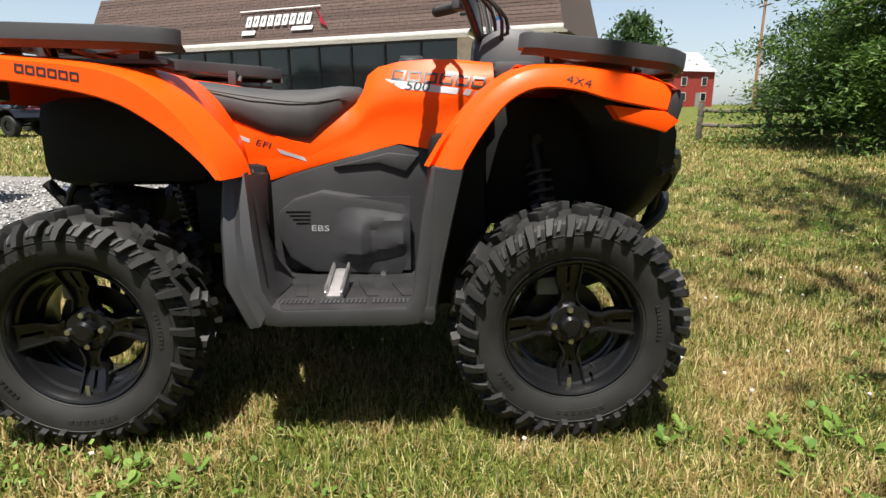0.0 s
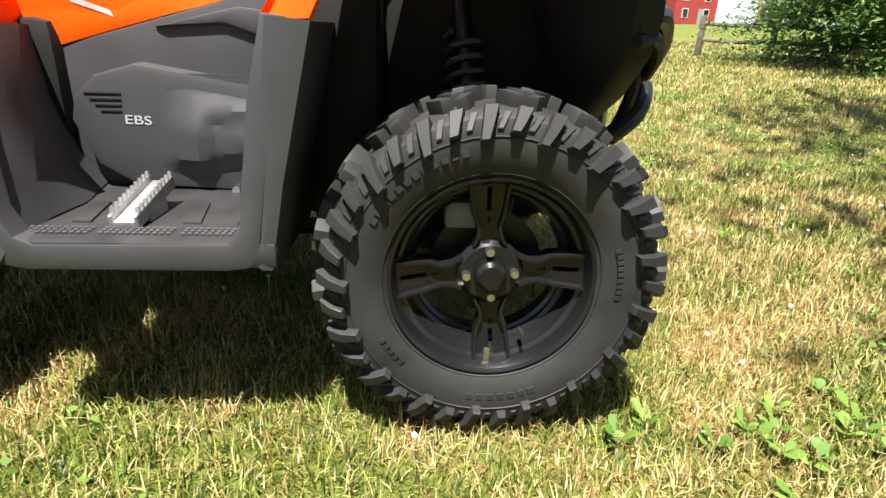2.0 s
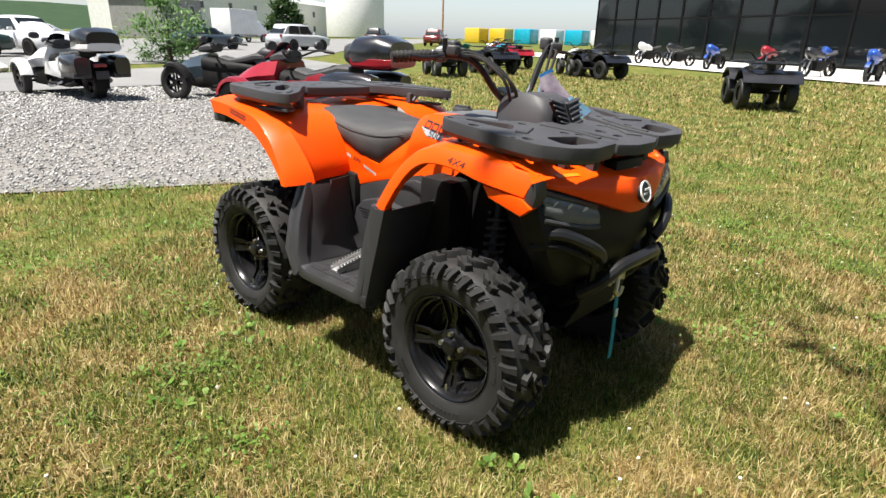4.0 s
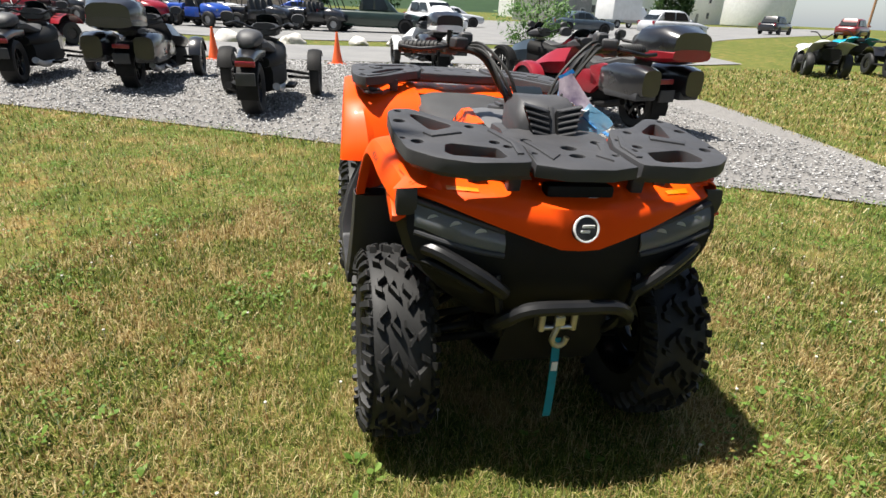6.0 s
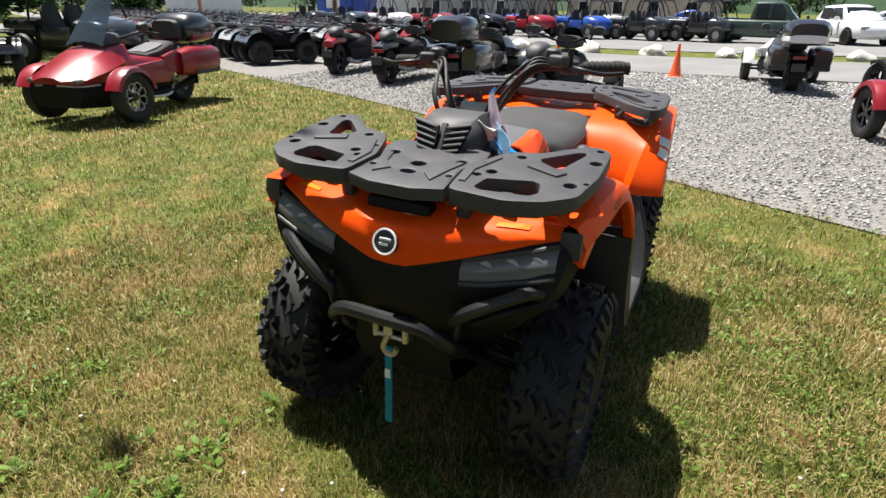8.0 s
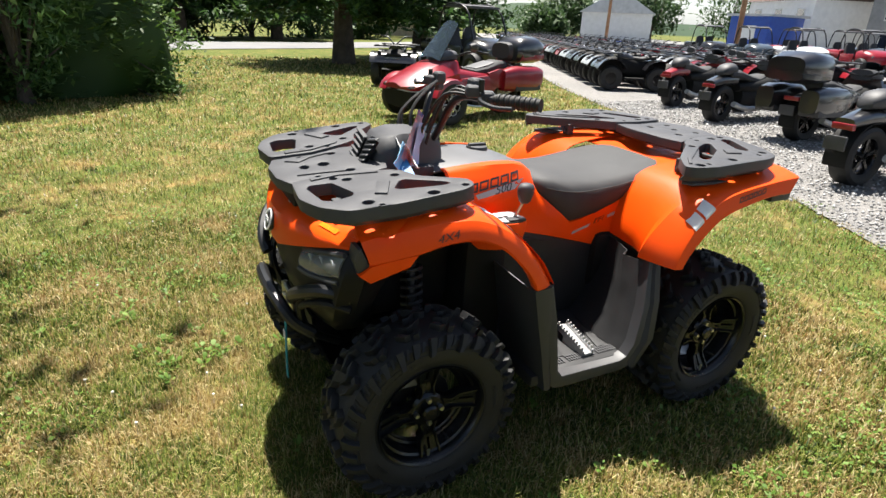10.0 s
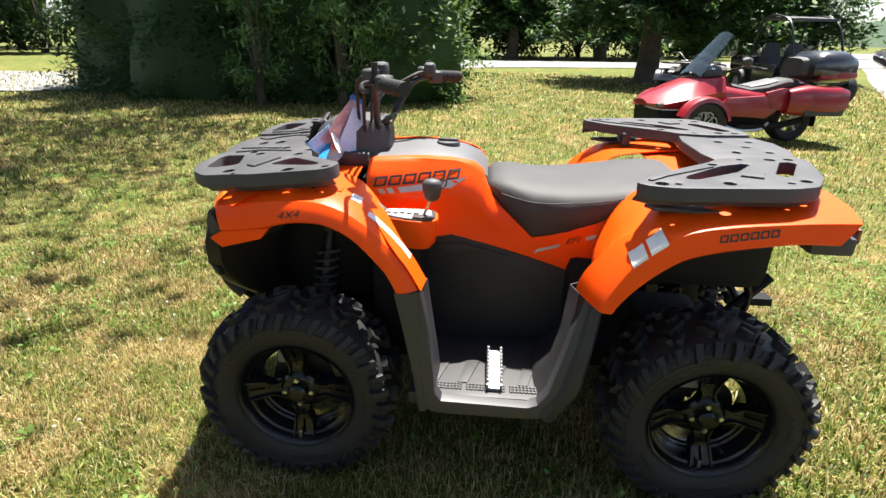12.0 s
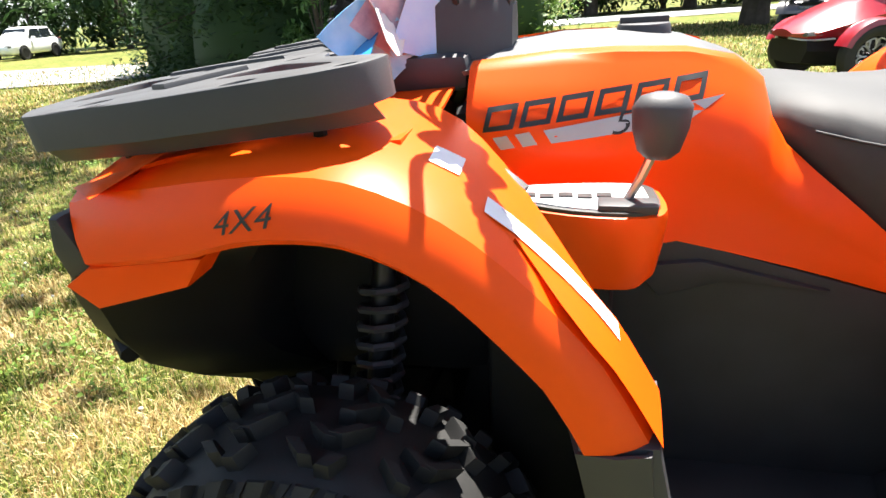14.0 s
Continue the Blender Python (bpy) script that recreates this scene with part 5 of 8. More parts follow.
# handlebar
hb = part("handlebar", tube([(0.225, -0.375, 1.122), (0.285, -0.27, 1.132), (0.355, -0.15, 1.118), (0.415, -0.075, 1.010), (0.430, 0.0, 0.975), (0.440, 0.075, 1.010), (0.425, 0.18, 1.145), (0.380, 0.31, 1.162), (0.310, 0.43, 1.165)], 0.012, 10, 6), DARK_STEEL, atv, "black tubular handlebar")
for sg, a, b in ((-1, (0.280, -0.280, 1.131), (0.205, -0.395, 1.120)), (1, (0.376, 0.320, 1.162), (0.300, 0.442, 1.165))):
    run = Vector(b) - Vector(a)
    turn = run.to_track_quat("Y", "Z").to_matrix().to_4x4()
    prof = [(0.0, 0.0), (0.0, 0.017)] + [(run.length * f, r) for k in range(8) for f, r in ((0.06 + 0.11 * k, 0.0175), (0.08 + 0.11 * k, 0.0205), (0.13 + 0.11 * k, 0.0205), (0.15 + 0.11 * k, 0.0175))] + [(run.length, 0.019), (run.length, 0.0)]
    grip = lathe(prof, 16)
    bmesh.ops.transform(grip, matrix=Matrix.Translation(a) @ turn, verts=grip.verts[:])
    part("grip", grip, RUBBER, hb, "ribbed black rubber grip")
    p = Vector(a)
    part("brake_lever", tube([p + Vector((0.02, sg * -0.035, 0.005)), p + Vector((0.055, sg * 0.01, 0.0)), p + Vector((0.045, sg * 0.07, -0.008)), p + Vector((0.02, sg * 0.125, -0.004))], 0.007, 8), DARK_STEEL, hb, "black lever")
    part("switch_box", box(p.x + 0.005, p.y - sg * 0.035, p.z, 0.045, 0.05, 0.044, 0.014, 3, turn=Matrix.Rotation(-sg * 0.42, 4, "Z")), BLACK_PLASTIC, hb, "black switch housing")
    part("reservoir", box(p.x + 0.042, p.y - sg * 0.060, p.z + 0.018, 0.042, 0.055, 0.036, 0.012, 3, turn=Matrix.Rotation(-sg * 0.42, 4, "Z")), BLACK_PLASTIC, hb, "black brake fluid reservoir")
    part("throttle_box" if sg < 0 else "cable_box", box(p.x + 0.02, p.y - sg * 0.085, p.z + 0.030, 0.042, 0.046, 0.046, 0.016, 3), BLACK_PLASTIC, hb)
    part("mount_boss", cyl((p.x + 0.03, p.y - sg * 0.03, p.z + 0.02), (p.x + 0.03, p.y - sg * 0.03, p.z + 0.055), 0.009, seg=10), DARK_STEEL, hb)
    for j, (dx, dz) in enumerate(((0.0, 0.0), (0.022, -0.012), (-0.018, 0.010))):
        part("cable", tube([p + Vector((0.03, -sg * 0.07, 0.0)), p + Vector((0.075 + dx, -sg * 0.13, 0.01 + dz)), Vector((0.475 + dx, sg * (0.12 - 0.02 * j), 1.06 + dz)), Vector((0.48 + dx * 0.5, sg * (0.07 - 0.015 * j), 0.94)), Vector((0.47, sg * 0.05, 0.88))], 0.0055, 6, 5), RUBBER, hb, "black control cable")
part("stem", tube([(0.50, 0, 0.84), (0.47, 0, 0.90), (0.435, 0, 0.975)], 0.022, 10), DARK_STEEL, hb)
part("bar_clamp", box(0.432, 0, 0.985, 0.05, 0.10, 0.035, 0.008), DARK_STEEL, hb)
# instrument pod with louvres facing the rack
pod = []
for x, hw, zt in ((0.655, 0.062, 0.952), (0.640, 0.092, 0.985), (0.615, 0.104, 1.012), (0.560, 0.108, 1.026), (0.490, 0.100, 1.026), (0.430, 0.080, 1.012), (0.405, 0.06, 0.985)):
    pod.append([(x, -hw, 0.88), (x, -hw * 0.98, zt - 0.04), (x, -hw * 0.72, zt - 0.004), (x, 0, zt - 0.006), (x, hw * 0.72, zt - 0.004), (x, hw * 0.98, zt - 0.04), (x, hw, 0.88)])
podo = part("instrument_pod", loft(pod), BLACK_PLASTIC, atv, "black instrument pod with louvres", angle=40)
part("pod_spine", box(0.652, 0, 0.962, 0.016, 0.018, 0.090, 0.004, turn=Matrix.Rotation(-0.5, 4, "Y")), BLACK_PLASTIC, podo)
for sg in (-1, 1):
    # near-black plate gives the shade behind the louvres
    part("pod_recess", plate([(0.010, -0.045), (0.062, -0.045), (0.088, 0.036), (0.010, 0.026)], [], 0, 0.010, place=facing((0.656, 0, 0.968), (0, 1, 0), (-0.45, 0, 1)) @ Matrix.Diagonal((sg, 1, 1, 1))), MASK_SHADE_BLACK, podo, "louvre recess, its shade as a black plate")
    for k in range(5):
        part("louvre", box(0.683 - 0.0085 * k, sg * (0.040 + 0.003 * k), 0.936 + 0.0165 * k, 0.016, 0.056 + 0.006 * k, 0.0055, 0.002, 1, Matrix.Rotation(sg * 0.22, 4, "X") @ Matrix.Rotation(0.35, 4, "Y")), GREY_PLASTIC, podo)
part("display", box(0.425, 0, 1.012, 0.07, 0.10, 0.012, 0.004, turn=Matrix.Rotation(0.5, 4, "Y")), GLASS, podo, "dark display glass")
part("headstock_cover", box(0.52, 0, 0.90, 0.12, 0.26, 0.05, 0.015), BLACK_PLASTIC, atv)

# showroom tag tied to the handlebar: leaning printed cards, a shiny sleeve and a folded blue flap
def card(name, pts, y0, slope, x0, material, parent, label=""):
    """A thin card standing askew: corners in x and z, its y running with x."""
    bm = bmesh.new()
    front = [bm.verts.new((x, y0 + slope * (x - x0), z)) for x, z in pts]
    back = [bm.verts.new((v.co.x - 0.0010, v.co.y - 0.0010, v.co.z)) for v in front]
    bm.faces.new(front)
    bm.faces.new(back[::-1])
    for k in range(len(pts)):
        bm.faces.new((front[k], back[k], back[(k + 1) % len(pts)], front[(k + 1) % len(pts)]))
    return part(name, bm, material, parent, label)


tag = card("price_tag", [(0.605, 0.972), (0.518, 1.092), (0.490, 1.070), (0.500, 0.940), (0.560, 0.925)], 0.075, 0.9, 0.49, RED_CARD, atv, "printed showroom hang tag in red, blue and white")
card("tag_edge", [(0.524, 1.095), (0.516, 1.104), (0.484, 1.078), (0.490, 1.068)], 0.078, 0.9, 0.49, BLUE_LABEL, tag)
card("pale_card", [(0.514, 1.062), (0.487, 1.054), (0.477, 0.976), (0.506, 0.914), (0.562, 0.938)], 0.085, 0.9, 0.49, PALE_CARD, tag, "pale blue printed card")
fold = [[(0.640 - 0.066 * u - 0.046 * v, 0.205 - 0.055 * u - 0.045 * v + 0.008 * math.sin(6 * u + 4 * v), 0.962 - 0.076 * u + 0.043 * v) for u in (0, 0.25, 0.5, 0.75, 1)] for v in (0, 0.33, 0.66, 1, 1.2)]
part("plastic_sleeve", sheet(fold, 0.0015), CYAN_CARD, tag, "glossy bright blue plastic sleeve")
crumple = [[(0.585 - 0.04 * v, 0.06 + 0.10 * u + 0.02 * v, 1.00 - 0.06 * v + 0.014 * math.sin(7 * u + 5 * v)) for u in (0, 0.25, 0.5, 0.75, 1)] for v in (0, 0.33, 0.66, 1)]
part("paper_slip", sheet(crumple, 0.0012), WHITE_LABEL, tag, "crumpled white paper slip")
flap = [[(0.575 + 0.03 * u, 0.13 + 0.035 * u + 0.12 * v, 0.972 - 0.06 * v - 0.03 * u) for u in (0, 0.5, 1)] for v in (0, 0.3, 0.6, 1)]
part("blue_flap", sheet(flap, 0.0015), BLUE_LABEL, tag, "deep blue folded card")

# gear selector on the left side
def teardrop(grow, z):
    """Outline of the selector pocket: blunt at the back, drawn out to the front."""
    cx, cy = 0.31, 0.305
    pts = curve_points([(0.222, 0.275, 0), (0.220, 0.325, 0), (0.245, 0.350, 0), (0.320, 0.345, 0), (0.392, 0.318, 0), (0.416, 0.288, 0), (0.395, 0.268, 0), (0.300, 0.258, 0), (0.240, 0.260, 0), (0.222, 0.275, 0)], 3)[:-1]
    return [(cx + (p.x - cx) * grow, cy + (p.y - cy) * grow, z - 0.05 * (p.y - cy)) for p in pts]


gate = part("gate_tray", loft([teardrop(0.80, 0.690), teardrop(0.93, 0.705), teardrop(0.99, 0.740), teardrop(1.02, 0.772), teardrop(1.0, 0.780), teardrop(0.95, 0.781)]), ORANGE, atv, "orange moulded selector pocket", angle=40)
part("shift_gate", loft([teardrop(0.93, 0.779), teardrop(0.92, 0.785), teardrop(0.86, 0.7855)]), DECAL_BLACK, gate, "black gear selector gate", angle=30)
part("gate_scale", loft([teardrop(0.80, 0.784), teardrop(0.79, 0.787)]), SILVER, gate, "silver printed scale", angle=30)
for k in range(5):
    part("gate_slot", box(0.285 + k * 0.021, 0.303 + 0.004 * (k % 2), 0.7875, 0.016, 0.012, 0.002), DECAL_BLACK, gate)
part("gate_cover", box(0.262, 0.330, 0.785, 0.062, 0.030, 0.010, 0.003, turn=Matrix.Rotation(-0.05, 4, "Z")), GREY_PLASTIC, gate, "grey lever cover")
lever = part("shift_lever", tube([(0.262, 0.318, 0.785), (0.250, 0.325, 0.815), (0.240, 0.330, 0.845)], 0.005, 8), STEEL, atv, "steel lever with black knob")
knob = loft([[(0.236 + r * math.cos(a) * 1.25, 0.331 + r * math.sin(a), z) for a in (2 * math.pi * k / 14 for k in range(14))] for z, r in ((0.838, 0.010), (0.846, 0.017), (0.868, 0.022), (0.890, 0.0235), (0.900, 0.018), (0.904, 0.008))])
part("knob", knob, BLACK_PLASTIC, lever, "black shift knob", angle=60)
part("fender_latch", tube([(0.40, 0.345, 0.83), (0.385, 0.355, 0.822), (0.37, 0.362, 0.812)], 0.008, 8), BLACK_PLASTIC, atv)

# chassis, engine, suspension
part("engine", box(-0.02, 0, 0.43, 0.52, 0.40, 0.38, 0.04), UNDER_BLACK, atv, "dark engine block")
part("belly_frame", box(0.05, 0, 0.235, 1.15, 0.34, 0.07, 0.02), UNDER_BLACK, atv)
part("inner_arch_front", box(0.62, 0, 0.63, 0.40, 0.42, 0.38, 0.06), UNDER_BLACK, atv, "black inner fender liner")
part("inner_arch_rear", box(-0.56, 0, 0.70, 0.46, 0.60, 0.24, 0.06), UNDER_BLACK, atv, "black inner fender liner")
part("splash_panel", box(0.345, 0, 0.50, 0.16, 0.62, 0.44, 0.03), UNDER_BLACK, atv, "black splash panel behind the front wheels")
part("tank_shell", box(0.38, 0, 0.745, 0.20, 0.38, 0.24, 0.03), UNDER_BLACK, atv, "black inner tank shell")
part("gearcase_front", box(0.62, 0, 0.29, 0.22, 0.20, 0.17, 0.04), UNDER_BLACK, atv)
part("gearcase_rear", box(-0.60, 0, 0.29, 0.24, 0.22, 0.19, 0.04), UNDER_BLACK, atv)
part("fuel_box", box(-0.30, 0, 0.52, 0.22, 0.48, 0.24, 0.04), UNDER_BLACK, atv)
for sg in (-1, 1):
    for hx, out in ((HUB_F, 0.36), (HUB_R, 0.33)):
        for dx in (-0.09, 0.09):
            part("suspension_arm", tube([(hx + dx, sg * 0.10, 0.30), (hx + dx * 0.7, sg * 0.22, 0.27), (hx, sg * out, 0.22)], 0.014, 8), UNDER_BLACK, atv)
            part("suspension_arm", tube([(hx + dx, sg * 0.12, 0.40), (hx + dx * 0.6, sg * 0.24, 0.36), (hx, sg * out, 0.31)], 0.012, 8), UNDER_BLACK, atv)
        part("half_shaft", cyl((hx, sg * 0.08, 0.29), (hx, sg * out, HUB_Z), 0.015, seg=12), DARK_STEEL, atv)
        boot = lathe([p for k in range(6) for p in ((sg * 0.012 * k, 0.045 - 0.004 * k), (sg * (0.012 * k + 0.006), 0.036 - 0.004 * k))], 14)
        part("shaft_boot", boot, RUBBER, atv, "", Matrix.Translation((hx, sg * 0.12, 0.285)))
        a, b = Vector((hx - 0.05, sg * 0.21, 0.70)), Vector((hx - 0.02, sg * 0.31, 0.34))
        shock = part("shock_absorber", cyl(a, b, 0.018, seg=12), DARK_STEEL, atv, "coil-over shock absorber")
        coil = []
        ax = (b - a)
        u = ax.orthogonal().normalized()
        v = ax.normalized().cross(u)
        for k in range(73):
            f = 0.2 + 0.65 * k / 72
            th = 2 * math.pi * 9 * k / 72
            coil.append(a + ax * f + (u * math.cos(th) + v * math.sin(th)) * 0.034)
        part("coil_spring", tube(coil, 0.006, 6, 1), BLACK_PLASTIC, shock)
        part("upper_mount", cyl(a + Vector((0, -0.03 * sg, 0)), a + Vector((0, 0.03 * sg, 0)), 0.014, seg=10), DARK_STEEL, shock)
        part("lower_mount", cyl(b + Vector((-0.03, 0, 0)), b + Vector((0.03, 0, 0)), 0.012, seg=10), STEEL, shock)
    part("frame_rail", tube([(-0.86, sg * 0.16, 0.58), (-0.70, sg * 0.16, 0.40), (-0.5, sg * 0.15, 0.28), (0.3, sg * 0.15, 0.24), (0.75, sg * 0.14, 0.34)], 0.017, 8), UNDER_BLACK, atv)
    part("rear_guard", tube([(-0.72, sg * 0.17, 0.64), (-0.80, sg * 0.17, 0.52), (-0.78, sg * 0.15, 0.36)], 0.013, 8), DARK_STEEL, atv)
part("muffler", cyl((-0.56, -0.12, 0.50), (-0.80, -0.13, 0.545), 0.055, 0.05, 18, bevel=0.008), UNDER_BLACK, atv, "black exhaust silencer")
part("tail_pipe", cyl((-0.79, -0.13, 0.543), (-0.835, -0.133, 0.552), 0.018, seg=14), STEEL, atv)
part("hitch", box(-0.88, 0, 0.42, 0.16, 0.06, 0.03, 0.006), UNDER_BLACK, atv, "black tow hitch")
part("hitch_bar", tube([(-0.80, -0.12, 0.46), (-0.82, 0, 0.455), (-0.80, 0.12, 0.46)], 0.012, 8), UNDER_BLACK, atv)

# stickers and lettering
def hollow_row(n, x0, z0, x1, z1, height, stroke, sg, slant=0.25):
    """A name drawn as a row of plain hollow shapes from (x0, z0) to (x1, z1)."""
    loops = []
    for k in range(n):
        f = (k + 0.5) / n
        x, z = x0 + (x1 - x0) * f, z0 + (z1 - z0) * f
        a, b, rise = abs(x1 - x0) / n * 0.42, height / 2, (z1 - z0) / (x1 - x0)
        for a2, b2 in ((a, b), (a - stroke, b - stroke)):
            loops.append([(x + u + -sg * slant * w, z + w + rise * u) for u, w in ((-a2, -b2), (a2, -b2), (a2, b2), (-a2, b2))])
    return loops


for sg in (-1, 1):
    ff, rf, side = SIDES[sg]
    stick("fender_lettering", text_outline("4X4", 0.028, 0.617 - (0.014 if sg > 0 else 0.0), 0.838, sg, -0.20, 0.25, 1.3), ff, sg, DECAL_BLACK, atv)
    stick("panel_lettering", text_outline("EFI", 0.026, -0.205, 0.690, sg, -0.30, 0.3, 1.35), side, sg, DECAL_BLACK, atv)
    stick("tank_lettering", text_outline("500", 0.038, 0.236, 0.848, sg, -0.10, 0.25, 1.25), side, sg, DECAL_BLACK, atv, lift=0.0022)
    loops = hollow_row(6, 0.430, 0.856, 0.160, 0.884, 0.030, 0.0065, sg)
    for k in range(0, len(loops), 2):
        stick("tank_bar", outline(loops[k:k + 2]), side, sg, DECAL_BLACK, atv, lift=0.0020)
    stick("tank_stripe", outline([[(0.345, 0.826), (0.355, 0.842), (0.140, 0.872), (0.19, 0.842)]]), side, sg, SILVER, atv, "silver tank stripe")
    for k in range(2):
        x = 0.362 + 0.028 * k
        stick("tank_dash", outline([[(x, 0.825 - 0.004 * k), (x + 0.018, 0.822 - 0.004 * k), (x + 0.028, 0.838 - 0.004 * k), (x + 0.010, 0.841 - 0.004 * k)]]), side, sg, SILVER, atv)
    stick("panel_stripe", outline([[(-0.085, 0.640), (-0.160, 0.664), (-0.168, 0.678), (-0.093, 0.652)]]), side, sg, SILVER, atv, "silver side stripe")
    stick("panel_dash", outline([[(-0.242, 0.694), (-0.300, 0.716), (-0.300, 0.728), (-0.242, 0.706)]]), side, sg, SILVER, atv)
    loops = hollow_row(6, -0.500, 0.846, -0.645, 0.868, 0.020, 0.0045, sg, 0.0)
    for k in range(0, len(loops), 2):
        stick("fender_bar", outline(loops[k:k + 2]), rf, sg, DECAL_BLACK, atv)
LABEL_A = [(-0.294, 0.784), (-0.303, 0.760), (-0.336, 0.788), (-0.327, 0.814)]
LABEL_B = [(-0.334, 0.821), (-0.343, 0.795), (-0.382, 0.826), (-0.371, 0.850)]
tree = BVHTree.FromPolygons([v.co.copy() for v in SIDES[1][1].data.vertices], [tuple(p.vertices) for p in SIDES[1][1].data.polygons])
for pts in (LABEL_A, LABEL_B):
    rows = []
    for i in range(13):
        a, b = (Vector(pts[0]).lerp(Vector(pts[3]), i / 12), Vector(pts[1]).lerp(Vector(pts[2]), i / 12))
        row = []
        for j in range(9):
            x, z = a.lerp(b, j / 8)
            spot, out = tree.ray_cast(Vector((x, 0.9, z)), Vector((0, -1, 0)))[:2]
            row.append(spot + (out if out.y > 0 else -out) * 0.002)
        rows.append(row)
    part("warning_label", sheet(rows, 0), WHITE_LABEL, atv, "white warning sticker", angle=60)


def lay(name, corner, along, across, n, m, target, material, parent, label="", lift=0.0014):
    """A thin print laid down onto a panel from above: a corner and two edges in plan."""
    tree = BVHTree.FromPolygons([v.co.copy() for v in target.data.vertices], [tuple(p.vertices) for p in target.data.polygons])
    rows = []
    for i in range(n + 1):
        row = []
        for j in range(m + 1):
            x, y = (corner[k] + along[k] * i / n + across[k] * j / m for k in (0, 1))
            spot, up = tree.ray_cast(Vector((x, y, 1.2)), Vector((0, 0, -1)))[:2]
            row.append(spot + (up if up.z > 0 else -up) * lift)
        rows.append(row)
    return part(name, sheet(rows, 0), material, parent, label, angle=60)


ridge_label = lay("warning_label", (0.398, 0.448), (-0.118, 0.016), (0.0, 0.026), 14, 3, SIDES[1][0], WHITE_LABEL, atv, "white warning sticker")
for k in range(3):
    lay("print_line", (0.385 - 0.012 * k, 0.4525 + 0.0065 * k), (-0.052 - 0.012 * k, 0.008), (0.0, 0.003), 8, 1, SIDES[1][0], SILVER, ridge_label, "", 0.0022)
for sg in (-1, 1):
    lay("amber_reflector", (0.890, sg * 0.268), (-0.024, sg * 0.080), (-0.014, 0.0), 8, 3, hood, AMBER, atv, "amber reflector strip", 0.003)
lay("small_label", (0.452, 0.400), (-0.028, 0.0), (0.0, 0.040), 4, 4, SIDES[1][0], WHITE_LABEL, atv, "small white warning sticker")

# ---- parked vehicles ----
def thing(name, label, category, group=""):
    return tagged(empty(name), label, category, group)


def put(ob, x, y, heading, dz=0.0):
    ob.matrix_basis = Matrix.Translation((x, y, ground_z(x, y) + 0.016 + dz)) @ Matrix.Rotation(radians(heading), 4, "Z")
    return ob


def simple_wheel(parent, x, y, r, w, rim=None, spokes=5, name="wheel", petals=False):
    """A road wheel about the y axis: tyre with a rim of spokes under it."""
    h = w / 2
    tyre = part(name, lathe([(h * 0.7, r * 0.60), (h * 0.95, r * 0.72), (h, r * 0.86), (h * 0.82, r * 0.97), (h * 0.4, r), (-h * 0.4, r), (-h * 0.82, r * 0.97), (-h, r * 0.86), (-h * 0.95, r * 0.72), (-h * 0.7, r * 0.60)], 28), RUBBER, parent, "", Matrix.Translation((x, y, r)))
    bm = lathe([(h * 0.7, r * 0.61), (h * 0.5, r * 0.56), (-h * 0.5, r * 0.56), (-h * 0.7, r * 0.61)], 24)
    cyl((0, -h * 0.5, 0), (0, h * 0.55, 0), r * 0.16, seg=12, bm=bm)
    if petals:
        part("rim", bm, RIM_BLACK, tyre)
        bm = bmesh.new()
        for k in range(spokes):
            for sg in (-1, 1):
                turn = Matrix.Rotation(2 * math.pi * (k + 0.5) / spokes, 4, "Y")
                tube([turn @ Vector(v) for v in ((-r * 0.08, sg * h * 0.56, r * 0.20), (-r * 0.15, sg * h * 0.62, r * 0.40), (-r * 0.12, sg * h * 0.66, r * 0.54), (r * 0.12, sg * h * 0.66, r * 0.54), (r * 0.15, sg * h * 0.62, r * 0.40), (r * 0.08, sg * h * 0.56, r * 0.20))], r * 0.028, 5, 2, bm)
        tagged(part("spokes", bm, rim, tyre, "bright machined spokes"), kind="stuff")
        return tyre
    for k in range(spokes):
        for sg in (-1, 1):
            box(0, sg * h * 0.48, r * 0.34, r * 0.12, h * 0.2, r * 0.48, turn=None, bm=bm)
            bmesh.ops.transform(bm, matrix=Matrix.Rotation(2 * math.pi * k / spokes, 4, "Y"), verts=bm.verts[-8:])
    part("rim", bm, rim or RIM_BLACK, tyre)
    return tyre


def body_loft(stations, n=14):
    """A rounded body along x: x, half width, low z, high z, squareness."""
    rings = []
    for x, hw, zl, zh, q in stations:
        ring = []
        for k in range(n):
            a = 2 * math.pi * (k + 0.5) / n
            c, s = math.cos(a), math.sin(a)
            ring.append((x, hw * math.copysign(abs(c) ** q, c), (zl + zh) / 2 + (zh - zl) / 2 * math.copysign(abs(s) ** q, s)))
        rings.append(ring)
    return loft(rings)


def faceted(stations):
    """A body with crisp edges along x: x and a half section of (y, z) from the bottom middle to the top middle."""
    rings = []
    for x, half in stations:
        rings.append([(x, y, z) for y, z in half] + [(x, -y, z) for y, z in half[-2:0:-1]])
    bm = loft(rings)
    bmesh.ops.bevel(bm, geom=[e for e in bm.edges if len(e.link_faces) == 2 and e.calc_face_angle(0) > 0.3], offset=0.012, segments=2, profile=0.6, affect="EDGES", clamp_overlap=True)
    return bm


